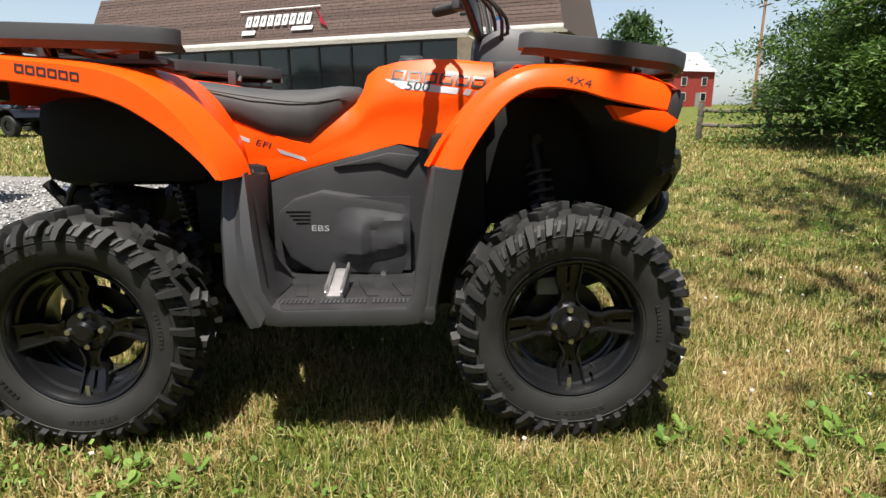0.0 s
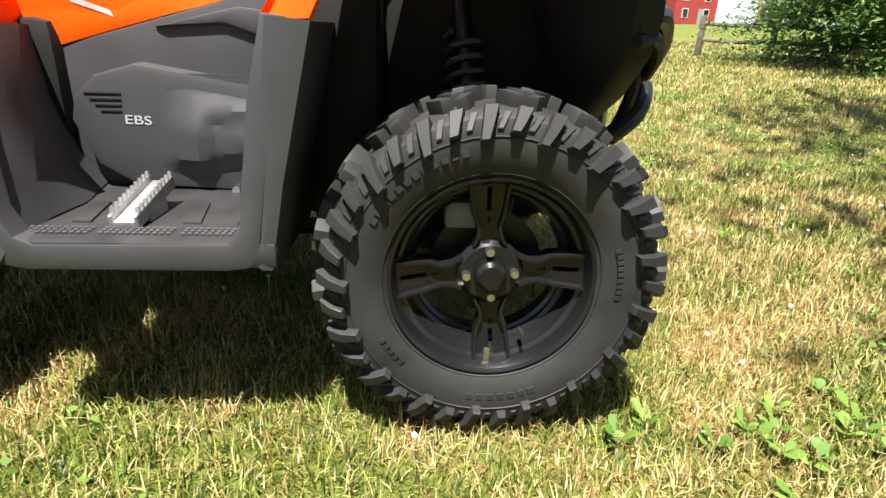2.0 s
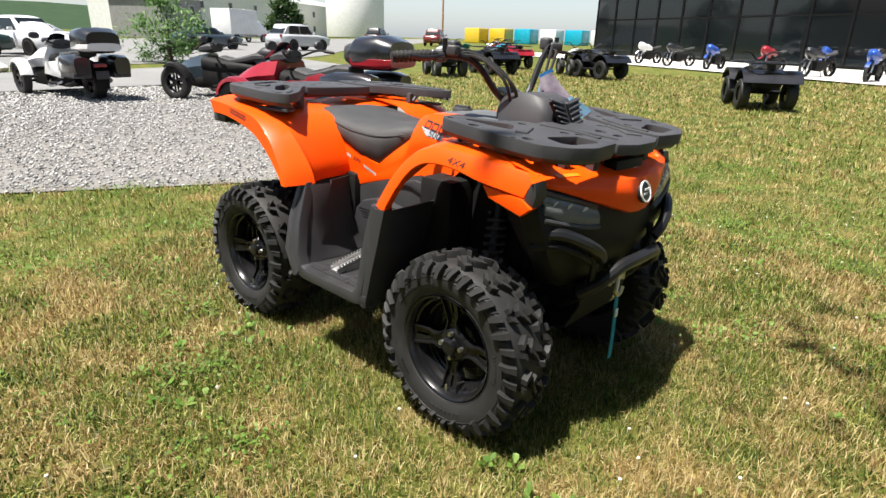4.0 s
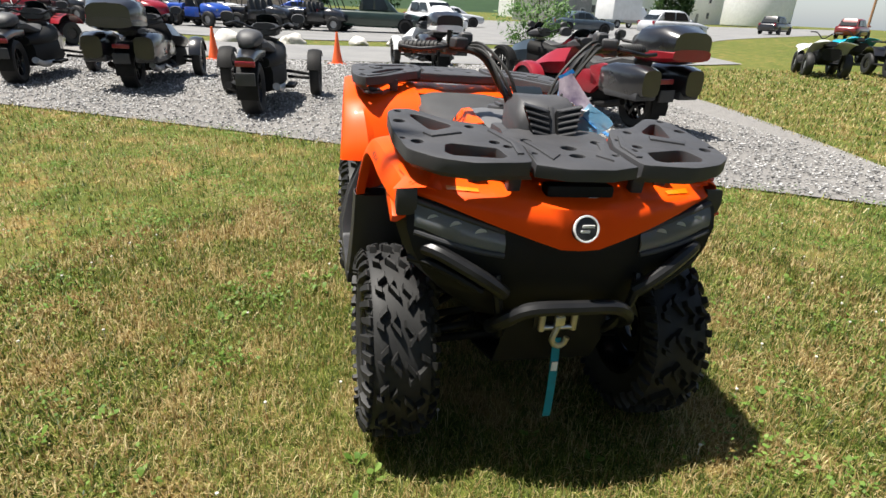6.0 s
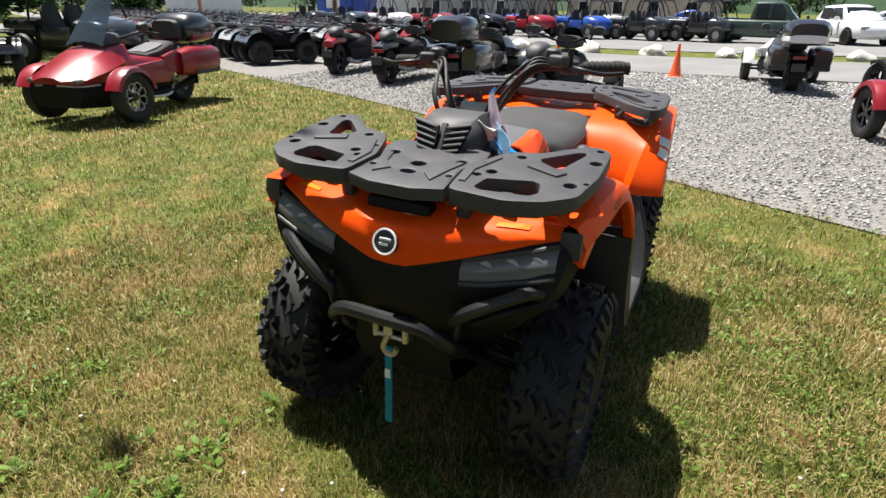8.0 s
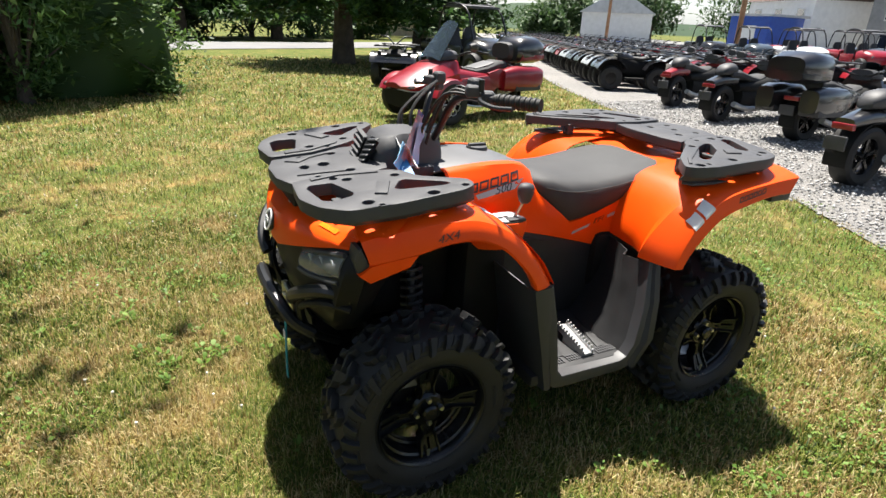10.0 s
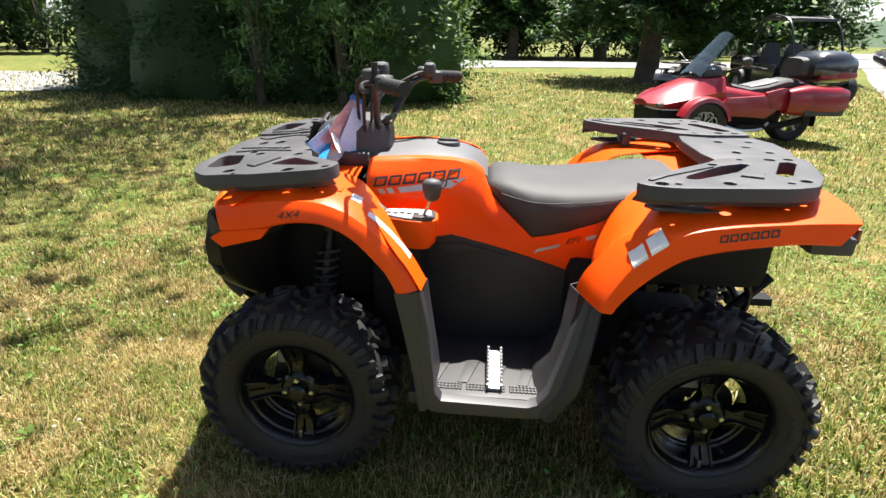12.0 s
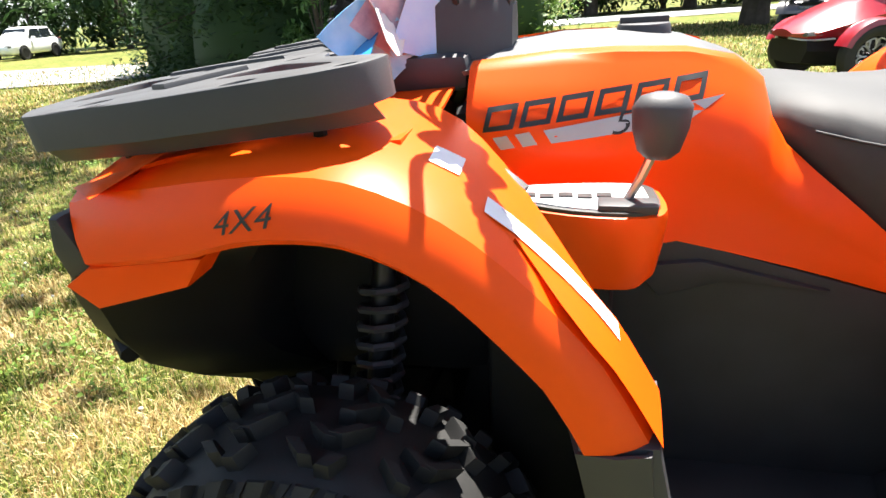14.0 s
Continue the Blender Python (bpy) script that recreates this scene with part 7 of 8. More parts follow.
def motorcycle(label, colour, group):
    """A standing motorcycle; front at +x."""
    p = CAR_PAINTS[colour]
    m = thing("motorcycle", label, "motorcycle", group)
    for x in (-0.7, 0.72):
        w = part("wheel", lathe([(0.04, 0.24), (0.06, 0.28), (0.04, 0.32), (-0.04, 0.32), (-0.06, 0.28), (-0.04, 0.24)], 22), RUBBER, m, "", Matrix.Translation((x, 0, 0.32)))
        bm = cyl((0, -0.05, 0), (0, 0.05, 0), 0.05, seg=10)
        for k in range(5):
            box(0, 0, 0.13, 0.035, 0.03, 0.24, bm=bm)
            bmesh.ops.transform(bm, matrix=Matrix.Rotation(2 * math.pi * k / 5, 4, "Y"), verts=bm.verts[-8:])
        part("rim", bm, RIM_BLACK, w)
    for sg in (-1, 1):
        part("fork", cyl((0.72, sg * 0.09, 0.32), (0.48, sg * 0.09, 0.98), 0.025, seg=8), STEEL, m)
    part("engine", body_loft([(0.32, 0.16, 0.24, 0.58, 0.5), (0, 0.2, 0.2, 0.62, 0.5), (-0.3, 0.14, 0.28, 0.6, 0.5)]), UNDER_BLACK, m)
    part("tank", body_loft([(0.45, 0.10, 0.72, 0.94, 0.7), (0.2, 0.16, 0.66, 0.98, 0.7), (-0.1, 0.12, 0.66, 0.86, 0.7)]), p, m, angle=55)
    part("seat", body_loft([(-0.05, 0.11, 0.74, 0.82, 0.6), (-0.4, 0.15, 0.76, 0.84, 0.6), (-0.8, 0.10, 0.84, 0.92, 0.6)]), SEAT_VINYL, m)
    part("fairing", body_loft([(0.85, 0.06, 0.84, 0.98, 0.7), (0.7, 0.16, 0.72, 1.08, 0.7), (0.45, 0.18, 0.55, 1.02, 0.7)]), p, m, angle=55)
    part("front_fender", sheet([[(0.72 + 0.35 * math.cos(a), dy, 0.32 + 0.35 * math.sin(a)) for dy in (-0.06, 0, 0.06)] for a in (radians(d) for d in range(30, 151, 20))], 0.01), p, m)
    part("handlebar", tube([(0.32, -0.36, 1.06), (0.46, -0.2, 1.04), (0.5, 0, 1.0), (0.46, 0.2, 1.04), (0.32, 0.36, 1.06)], 0.015, 6), DARK_STEEL, m)
    part("exhaust", cyl((-0.2, -0.15, 0.34), (-0.8, -0.2, 0.44), 0.05, seg=12), ALLOY, m)
    part("kick_stand", cyl((0.0, 0.1, 0.25), (0.05, 0.24, 0.0), 0.014, seg=6), DARK_STEEL, m)
    return m


# three-wheelers on the gravel and the lawn
put(trike("open black three-wheeler parked on gravel", "black", False, "three-wheelers"), -5.2, -1.45, 176)
put(trike("black touring three-wheeler with top case on gravel", "black", True, "three-wheelers"), -7.25, -3.35, 180)
put(trike("black and yellow open three-wheeler on gravel", "black", False, "three-wheelers"), -7.5, -5.0, 185)
put(trike("red open three-wheeler parked on gravel", "red", False, "three-wheelers"), -8.3, -6.7, 190)
put(trike("dark red touring three-wheeler with black top case on gravel", "red", True, "three-wheelers"), -4.45, 3.28, 192)
put(trike("slate blue open three-wheeler parked on gravel", "slate", False, "three-wheelers"), -8.3, 4.3, 205)
put(trike("white touring three-wheeler parked on gravel", "white", True, "three-wheelers"), -10.3, 1.85, 184)
put(trike("dark red touring three-wheeler with tall windshield on the lawn", "red", True, "three-wheelers", ALLOY, True), -4.2, -6.72, 13)

# rows of quad bikes along the gravel
QUADS = [small_quad("black and silver utility quad bike on gravel", "silver", "rows of quad bikes"), small_quad("blue utility quad bike on gravel", "blue", "rows of quad bikes"),
         small_quad("red utility quad bike on gravel", "red", "rows of quad bikes"), small_quad("black utility quad bike on gravel", "black", "rows of quad bikes"),
         small_quad("white sport quad bike on grass", "white", "sport quad bikes", True), small_quad("teal sport quad bike on grass", "teal", "sport quad bikes", True)]
rnd = random.Random(4)
U = Vector((-0.49, -0.872))
used = set()
for row, (start, count, choose) in enumerate((((-9.9, -9.6), 34, (3, 3, 0, 1, 3, 0, 2)), ((-12.3, -8.6), 30, (0, 0, 3, 2, 0, 1)), ((-14.8, -7.6), 24, (2, 0, 2, 3, 2, 1)))):
    for k in range(count):
        s = 1.38 * k * (1 if k < 12 else 1.0 + 0.012 * (k - 12))
        x, y = start[0] + U.x * s, start[1] + U.y * s
        i = rnd.choice(choose)
        ob = QUADS[i] if i not in used else copy_thing(QUADS[i], Matrix())
        used.add(i)
        put(ob, x, y, -29 + rnd.uniform(-4, 4))
for x, y, a, i in ((-11.6, 12.6, 150, 4), (-11.5, 15.0, 160, 3), (-9.4, 17.2, 140, 4), (-15.2, 20.5, 150, 5), (-8.2, 16.6, 160, 3), (-17.2, 23.0, 150, 2), (-13.4, 18.8, 150, 2), (-16.0, 18.0, 150, 5), (-1.9, 11.8, 120, 3), (-19.0, 25.5, 150, 2), (-21.0, 27.5, 150, 4)):
    ob = QUADS[i] if i not in used else copy_thing(QUADS[i], Matrix())
    used.add(i)
    put(ob, x, y, a)
# two dark machines by the trees
put(copy_thing(QUADS[3], Matrix()), -4.4, -11.8, 60)
put(side_by_side("dark roofless utility buggy beside the trees", "black", "buggies"), -7.2, -13.2, 100)

# buggies in the car park
BUGGY = {c: side_by_side(f"{c} utility buggy with black roof on asphalt", c, "buggies in the car park") for c in ("black", "red", "blue", "slate", "white")}
b_used = set()
LINES = [(-28.3 - 0.12 * k, -22.6 + 2.75 * k) for k in range(9)] + [(-33.2, -20.5 + 2.9 * k) for k in range(8)] + [(-38.4, -19.0 + 3.0 * k) for k in range(7)]
SHADES = ("black", "slate", "white", "red", "black", "red", "blue", "black", "black", "red", "black", "slate", "blue", "black", "white", "black", "blue", "slate", "black", "red", "black", "white", "black", "slate")
for (x, y), c in zip(LINES, SHADES):
    ob = BUGGY[c] if c not in b_used else copy_thing(BUGGY[c], Matrix())
    b_used.add(c)
    put(ob, x, y, 62 + rnd.uniform(-9, 9))

put(road_car("dark green pickup truck in the car park", "green", "pickup"), -29.6, 2.0, 82)
put(road_car("white estate car in the car park", "white", "suv"), -31.0, 5.6, 20)
put(road_car("dark slate saloon car in the car park", "slate", "sedan"), -36.5, 16.6, 95)
put(road_car("silver estate car in the car park", "silver", "suv"), -33.4, 21.6, 100)
put(road_car("black estate car in the car park", "black", "suv"), -50, 43.0, 120)
put(road_car("maroon estate car in the car park", "maroon", "suv"), -43, 45, 120)
put(road_car("silver saloon car in the car park", "silver", "sedan"), -44, 9.5, 85)
put(road_car("blue saloon car in the car park", "blue", "sedan"), -46, -2.0, 85)
put(road_car("white estate car parked on the far grass", "white", "suv"), 29.8, -27.8, 101)

# motorcycles on the forecourt, in two rows along the shop front
for k, (along, out, c) in enumerate(((1.0, 8.2, "black"), (2.6, 8.6, "black"), (5.2, 8.4, "blue"), (7.4, 8.2, "black"), (9.6, 8.0, "red"), (12.2, 8.4, "blue"), (14.6, 8.2, "black"), (17.0, 8.0, "white"), (0.2, 4.6, "white"), (1.6, 3.4, "black"), (2.8, 3.2, "red"), (4.4, 3.6, "black"), (6.0, 3.2, "silver"), (8.0, 3.4, "black"), (10.5, 3.3, "blue"))):
    put(motorcycle(f"{c} motorcycle on the concrete forecourt", c, "motorcycles at the shop"), 6.7 - 0.91 * along - 0.414 * out, 29.2 + 0.414 * along - 0.91 * out, 246 + 9 * (k % 3), 0.03)

# traffic cones and boulders
for x, y in ((-11.9, -0.25), (-12.2, -3.0)):
    c = thing("traffic_cone", "orange plastic traffic cone on gravel", "cone", "traffic cones")
    part("base", box(0, 0, 0.015, 0.36, 0.36, 0.03, 0.01), CONE_ORANGE, c)
    part("cone", lathe([(0.03, 0.13), (0.25, 0.085), (0.5, 0.045), (0.7, 0.025), (0.71, 0.0)], 20), CONE_ORANGE, c, "", Matrix.Rotation(radians(90), 4, "X"))
    put(c, x, y, 20)
for k, (x, y, s) in enumerate(((-18.9, -3.7, 0.75), (-18.9, -1.5, 0.65), (-19.1, 0.7, 0.6), (-19.2, 2.0, 0.5), (-19.2, -6.2, 0.7), (-19.8, 4.4, 0.6))):
    bm = bmesh.new()
    bmesh.ops.create_icosphere(bm, subdivisions=3, radius=0.5)
    for v in bm.verts:
        v.co *= 1 + 0.35 * noise.noise(v.co * 2.2 + Vector((k * 7, 0, 0)))
        v.co = Vector((v.co.x * 1.3 * s, v.co.y * 1.1 * s, max(-0.2, v.co.z) * 0.8 * s))
    b = part("boulder", bm, ROCK, at=Matrix.Translation((x, y, ground_z(x, y) + 0.12 * s)) @ Matrix.Rotation(k * 1.7, 4, "Z"), angle=25)
    tagged(b, "pale weathered boulder on the grass strip", "boulder", "boulders")

# ---- buildings ----
def wall_frame(p0, p1):
    """A frame at p0 with x along the wall, y to the outside on its right, z up."""
    d = Vector((p1[0] - p0[0], p1[1] - p0[1], 0))
    L = d.length
    d.normalize()
    n = Vector((d.y, -d.x, 0))
    return Matrix(((d.x, n.x, 0, p0[0]), (d.y, n.y, 0, p0[1]), (0, 0, 1, ground_z(*p0)), (0, 0, 0, 1))), L


# the shop: shingled mansard over a glazed front; x runs along the front, +y towards the lawn
shop_m, SHOP_L = wall_frame((-23.2, 42.8), (6.7, 29.2))
shop = tagged(empty("shop_building", shop_m), "low shop with brown shingled mansard roof and dark glazed front", "building")
EAVE, RIDGE = 4.35, 8.05
GLASS_TO = SHOP_L - 5.2
stone = part("wall", plate([(GLASS_TO, 0), (SHOP_L, 0), (SHOP_L, EAVE), (GLASS_TO, EAVE)], [], -0.35, 0, place=UPRIGHT), BRICK_TAN, shop, "tan stone wall")
part("side_wall", box(SHOP_L - 0.18, -6.0, EAVE / 2, 0.35, 11.2, EAVE), BRICK_TAN, shop)
part("side_wall", box(0.18, -6.0, EAVE / 2, 0.35, 11.2, EAVE), BRICK_TAN, shop)
part("back_wall", box(SHOP_L / 2, -11.8, EAVE / 2, SHOP_L, 0.35, EAVE), BRICK_TAN, shop)
part("floor_slab", box(SHOP_L / 2, -5.9, 0.05, SHOP_L - 0.4, 11.4, 0.1), CONCRETE, shop)
n_pane = 12
for k in range(n_pane):
    a, b = GLASS_TO * k / n_pane, GLASS_TO * (k + 1) / n_pane
    win = part("window", plate([(a + 0.05, 0.1), (b - 0.05, 0.1), (b - 0.05, EAVE - 0.15), (a + 0.05, EAVE - 0.15)], [], -0.22, -0.20, place=UPRIGHT), GLASS, shop, "dark shop window")
    part("frame", plate([(a, 0.0), (b, 0.0), (b, EAVE), (a, EAVE)], [[(a + 0.07, 0.12), (b - 0.07, 0.12), (b - 0.07, 2.5), (a + 0.07, 2.5)], [(a + 0.07, 2.6), (b - 0.07, 2.6), (b - 0.07, EAVE - 0.18), (a + 0.07, EAVE - 0.18)]], -0.26, -0.14, place=UPRIGHT), UNDER_BLACK, win)
part("eave", box(SHOP_L / 2, 0.45, EAVE - 0.02, SHOP_L + 1.6, 1.3, 0.08), TRIM, shop, "pale soffit")
part("gutter", box(SHOP_L / 2, 1.12, EAVE + 0.10, SHOP_L + 1.7, 0.10, 0.20, 0.02), TRIM, shop, "pale gutter")
X0, X1 = -0.8, SHOP_L + 0.8
roof = part("roof", loft([[(X0, 1.06, EAVE + 0.02), (X1, 1.06, EAVE + 0.02), (X1, -12.2, EAVE + 0.02), (X0, -12.2, EAVE + 0.02)], [(X0 + 0.9, -0.15, RIDGE), (X1 - 0.9, -0.15, RIDGE), (X1 - 0.9, -11.2, RIDGE), (X0 + 0.9, -11.2, RIDGE)]]), SHINGLE, shop, "brown shingled mansard roof", angle=20)
# courses of shingles on the front slope, each course a strip of joined pieces
rs = random.Random(11)
for c in range(19):
    f0, f1 = c / 19, (c + 1.18) / 19
    bm = bmesh.new()
    x = X0 + 0.9 * f0 - rs.uniform(0, 0.3)
    while x < X1 - 0.9 * f0:
        w = rs.uniform(0.28, 0.40)
        a, b = max(x, X0 + 0.9 * f0), min(x + w - 0.012, X1 - 0.9 * f0)
        if b > a + 0.03:
            lift = rs.uniform(0.018, 0.034)
            y0, z0 = 1.06 - 1.21 * f0, EAVE + 0.02 + (RIDGE - EAVE) * f0
            y1, z1 = 1.06 - 1.21 * min(f1, 1), EAVE + 0.02 + (RIDGE - EAVE) * min(f1, 1)
            loft([[(a, y0 + 0.004, z0), (b, y0 + 0.004, z0), (b, y0 + lift, z0 + lift * 0.3), (a, y0 + lift, z0 + lift * 0.3)], [(a, y1 + 0.002, z1), (b, y1 + 0.002, z1), (b, y1 + 0.008, z1), (a, y1 + 0.008, z1)]], bm)
        x += w
    tagged(part("shingle_course", bm, SHINGLE, roof), kind="stuff")
# sign on the roof, drawn as plain shapes
SLOPE = facing((SHOP_L * 0.50, 0.64, EAVE + 1.3), (1, 0, 0), (0, -1.21, RIDGE - EAVE)) @ Matrix.Diagonal((1.25, 1.25, -1, 1))
sign = part("sign", plate([(-2.6, 0.62), (-2.6, 0.58), (2.2, 0.58), (2.2, 0.62)], [], 0.10, 0.14, place=SLOPE), SIDING, shop, "white raised sign shapes with a red arrow")
for k in range(9):
    part("sign_bar", plate([(-2.1 + k * 0.44, -0.22), (-1.78 + k * 0.44, -0.22), (-1.72 + k * 0.44, 0.30), (-2.02 + k * 0.44, 0.30)], [[(-2.0 + k * 0.44, -0.10), (-1.90 + k * 0.44, -0.10), (-1.85 + k * 0.44, 0.18), (-1.95 + k * 0.44, 0.18)]], 0.08, 0.16, place=SLOPE), SIDING, sign)
part("sign_bar", plate([(-2.3, -0.62), (-1.5, -0.62), (-1.45, -0.42), (-2.25, -0.42)], [], 0.08, 0.14, place=SLOPE), SIDING, sign)
part("sign_bar", plate([(0.7, -0.52), (1.9, -0.52), (1.95, -0.34), (0.75, -0.34)], [], 0.08, 0.14, place=SLOPE), SIDING, sign)
part("sign_arrow", plate([(1.9, 0.62), (2.75, -0.45), (2.35, -0.25), (2.25, 0.1)], [], 0.08, 0.16, place=SLOPE), CAR_PAINTS["red"], sign, "red arrow shape")


def plain_house(name, label, x, y, heading, w, d, h, roof_h, wall_mat, roof_mat, windows=3, door=True):
    ob = tagged(empty(name, Matrix.Translation((x, y, ground_z(x, y))) @ Matrix.Rotation(radians(heading), 4, "Z")), label, "building", "distant buildings")
    part("wall", box(0, 0, h / 2, w, d, h), wall_mat, ob)
    part("roof", loft([[(-w / 2 - 0.3, -d / 2 - 0.3, h), (w / 2 + 0.3, -d / 2 - 0.3, h), (w / 2 + 0.3, d / 2 + 0.3, h), (-w / 2 - 0.3, d / 2 + 0.3, h)], [(-w / 2 - 0.3, -0.05, h + roof_h), (w / 2 + 0.3, -0.05, h + roof_h), (w / 2 + 0.3, 0.05, h + roof_h), (-w / 2 - 0.3, 0.05, h + roof_h)]]), roof_mat, ob, angle=20)
    for k in range(windows):
        cx = -w / 2 + w * (k + 0.5) / windows
        for sg in (-1, 1):
            for z in ([h * 0.55] if h < 4 else [h * 0.28, h * 0.72]):
                f = part("window", box(cx, sg * d / 2, z, 1.1, 0.10, 1.3), TRIM, ob)
                part("pane", box(cx, sg * (d / 2 + 0.03), z, 0.9, 0.08, 1.1), GLASS, f)
    if door:
        part("door", box(w * 0.12, -d / 2 - 0.02, 1.05, 0.95, 0.08, 2.1), SIDING_GREY, ob)
    return ob


plain_house("barn", "red board barn with grey metal roof", 39.8, 91.8, 20, 8, 8, 5.2, 3.2, BARN_RED, TIN, 2)
plain_house("shed", "low grey shed beside the barn", 54, 86, 10, 6, 5, 2.6, 1.4, SIDING_GREY, TIN, 1)
plain_house("white_house", "white sided house with grey roof beyond the lot", -54, -58, 45, 12, 8, 3.4, 2.6, SIDING, TIN, 4)
plain_house("grey_house", "grey sided house behind the car park", -62, -24, 80, 12, 9, 5.4, 2.8, SIDING_GREY, SHINGLE, 3)
plain_house("white_house", "white sided house behind the car park", -62, -38, 70, 10, 8, 5.0, 2.6, SIDING, SHINGLE, 3)
plain_house("brick_house", "tan house with brown roof behind the car park", -66, -8, 85, 14, 9, 5.6, 2.8, BRICK_TAN, SHINGLE, 4)
plain_house("warehouse", "long white metal warehouse far behind the car park", -112, 62, 118, 60, 18, 6.5, 2.0, SIDING, TIN, 8)
plain_house("green_shed", "grey-green shed behind the car park", -84, 33, 118, 8, 8, 5.0, 2.6, SIDING_GREY, TIN, 2)
plain_house("yellow_house", "tan house among the far trees", -30, -70, 30, 11, 8, 3.2, 2.4, BRICK_TAN, SHINGLE, 3)
canopy = tagged(empty("blue_canopy", Matrix.Translation((-52, -36, ground_z(-52, -36)))), "blue sided kiosk beyond the lot", "building", "distant buildings")
part("wall", box(0, 0, 1.6, 5, 4, 3.2), CAR_PAINTS["blue"], canopy)
part("roof", box(0, 0, 3.3, 5.6, 4.6, 0.2), TIN, canopy)
part("panel", box(2.52, 0, 1.8, 0.06, 1.6, 1.2), SIDING, canopy)
for k, (x, y, r, h) in enumerate(((-95, 36, 4.5, 9), (-100, 80, 6, 9))):
    tk = tagged(part("storage_tank", cyl((x, y, ground_z(x, y)), (x, y, ground_z(x, y) + h), r, seg=40, bevel=0.3), SIDING), "tall white storage tank far behind the car park", "tank", "storage tanks")
for k, c in enumerate(("yellow", "yellow", "teal", "white", "teal", "white")):
    x, y = -60 + 3.2 * k, 72 + 2.2 * k
    st = tagged(part("goods_stack", box(x, y, ground_z(x, y) + 1.1, 3.0, 2.4, 2.2, 0.2), CAR_PAINTS[c]), f"wrapped {c} stack of goods at the lot's edge", "goods stack", "goods stacks")
bt = tagged(empty("box_truck", Matrix.Translation((-58, 31, ground_z(-58, 31))) @ Matrix.Rotation(radians(115), 4, "Z")), "white box truck in the car park", "truck", "parked cars")
part("cargo_box", box(-1.0, 0, 2.0, 4.6, 2.3, 2.4, 0.05), SIDING, bt)
part("cab", body_loft([(3.2, 0.95, 0.6, 1.3, 0.35), (2.6, 1.0, 0.5, 1.7, 0.35), (2.0, 1.0, 0.5, 2.2, 0.35), (1.3, 1.0, 0.5, 2.3, 0.35)]), CAR_PAINTS["white"], bt)
for x in (-2.2, 2.3):
    for sg in (-1, 1):
        simple_wheel(bt, x, sg * 0.95, 0.42, 0.25, ALLOY)

# split-rail fence
fence = tagged(empty("rail_fence"), "weathered two-rail wooden fence on the lawn", "fence")
runs = [[(3.6, 13.6), (5.9, 12.7)], [(6.9, 12.2), (8.3, 11.7), (10.6, 10.9)]]
for x, y in runs[0] + runs[1]:
    z = ground_z(x, y)
    part("post", box(x, y, z + 0.42, 0.11, 0.11, 0.90, 0.015, turn=Matrix.Rotation(0.6, 4, "Z")), FENCE_WOOD, fence)
for (x0, y0), (x1, y1) in [(a, b) for run in runs for a, b in zip(run, run[1:])]:
    for h in (0.36, 0.70):
        part("rail", tube([(x0, y0, ground_z(x0, y0) + h), ((x0 + x1) / 2, (y0 + y1) / 2, ground_z(x0, y0) + h - 0.03), (x1, y1, ground_z(x1, y1) + h)], 0.045, 7), FENCE_WOOD, fence)
# utility poles
def utility_pole(x, y, h, r, lean=(0, 0), arms=True):
    z = ground_z(x, y)
    ob = tagged(empty("utility_pole", Matrix.Translation((x, y, z))), "weathered brown wooden utility pole", "pole", "utility poles")
    bm = bmesh.new()
    rings = []
    for k in range(15):
        f = k / 14
        rr = r * (1 - 0.35 * f)
        rings.append([(lean[0] * f * h + rr * (1 + 0.05 * noise.noise((a * 3, f * 9, x))) * math.cos(2 * math.pi * a / 16), lean[1] * f * h + rr * (1 + 0.05 * noise.noise((a * 3, f * 9, x + 5))) * math.sin(2 * math.pi * a / 16), h * f - 0.1) for a in range(16)])
    part("pole", loft(rings), POLE_WOOD, ob, angle=60)
    if arms:
        part("cross_arm", box(lean[0] * h * 0.94, lean[1] * h * 0.94, h * 0.94, 0.12, 2.2, 0.12, 0.01), FENCE_WOOD, ob)
        for y0 in (-0.95, -0.4, 0.4, 0.95):
            part("insulator", cyl((lean[0] * h, lean[1] * h + y0, h * 0.95), (lean[0] * h, lean[1] * h + y0, h * 0.95 + 0.16), 0.035, 0.02, 10), SIDING_GREY, ob)
    return ob


near_pole = utility_pole(4.2, 2.65, 9.0, 0.128, (0.035, 0.02), False)
part("ground_wire", tube([(0.10, -0.13, 0.0), (0.13, -0.115, 1.5), (0.22, -0.06, 5.0)], 0.008, 6), UNDER_BLACK, near_pole)
utility_pole(35, 60, 11, 0.18)
utility_pole(-38, -42, 10, 0.16)
utility_pole(-30, -22, 9.5, 0.16, (0.02, 0.0))
utility_pole(-70, -76, 10, 0.16, (-0.03, 0.03))
utility_pole(-58, 62, 9, 0.15, (0, 0), False)
for k, dz in enumerate((0, -0.5, -1.0)):
    cab = tagged(part("power_line", tube([(-30, -22, 9.2 + dz), (-34, -32, 8.9 + dz), (-38, -42, 9.4 + dz), (-54, -59, 8.9 + dz), (-70, -76, 9.6 + dz)], 0.018, 5), UNDER_BLACK), "black overhead power line", "cable", "power lines")

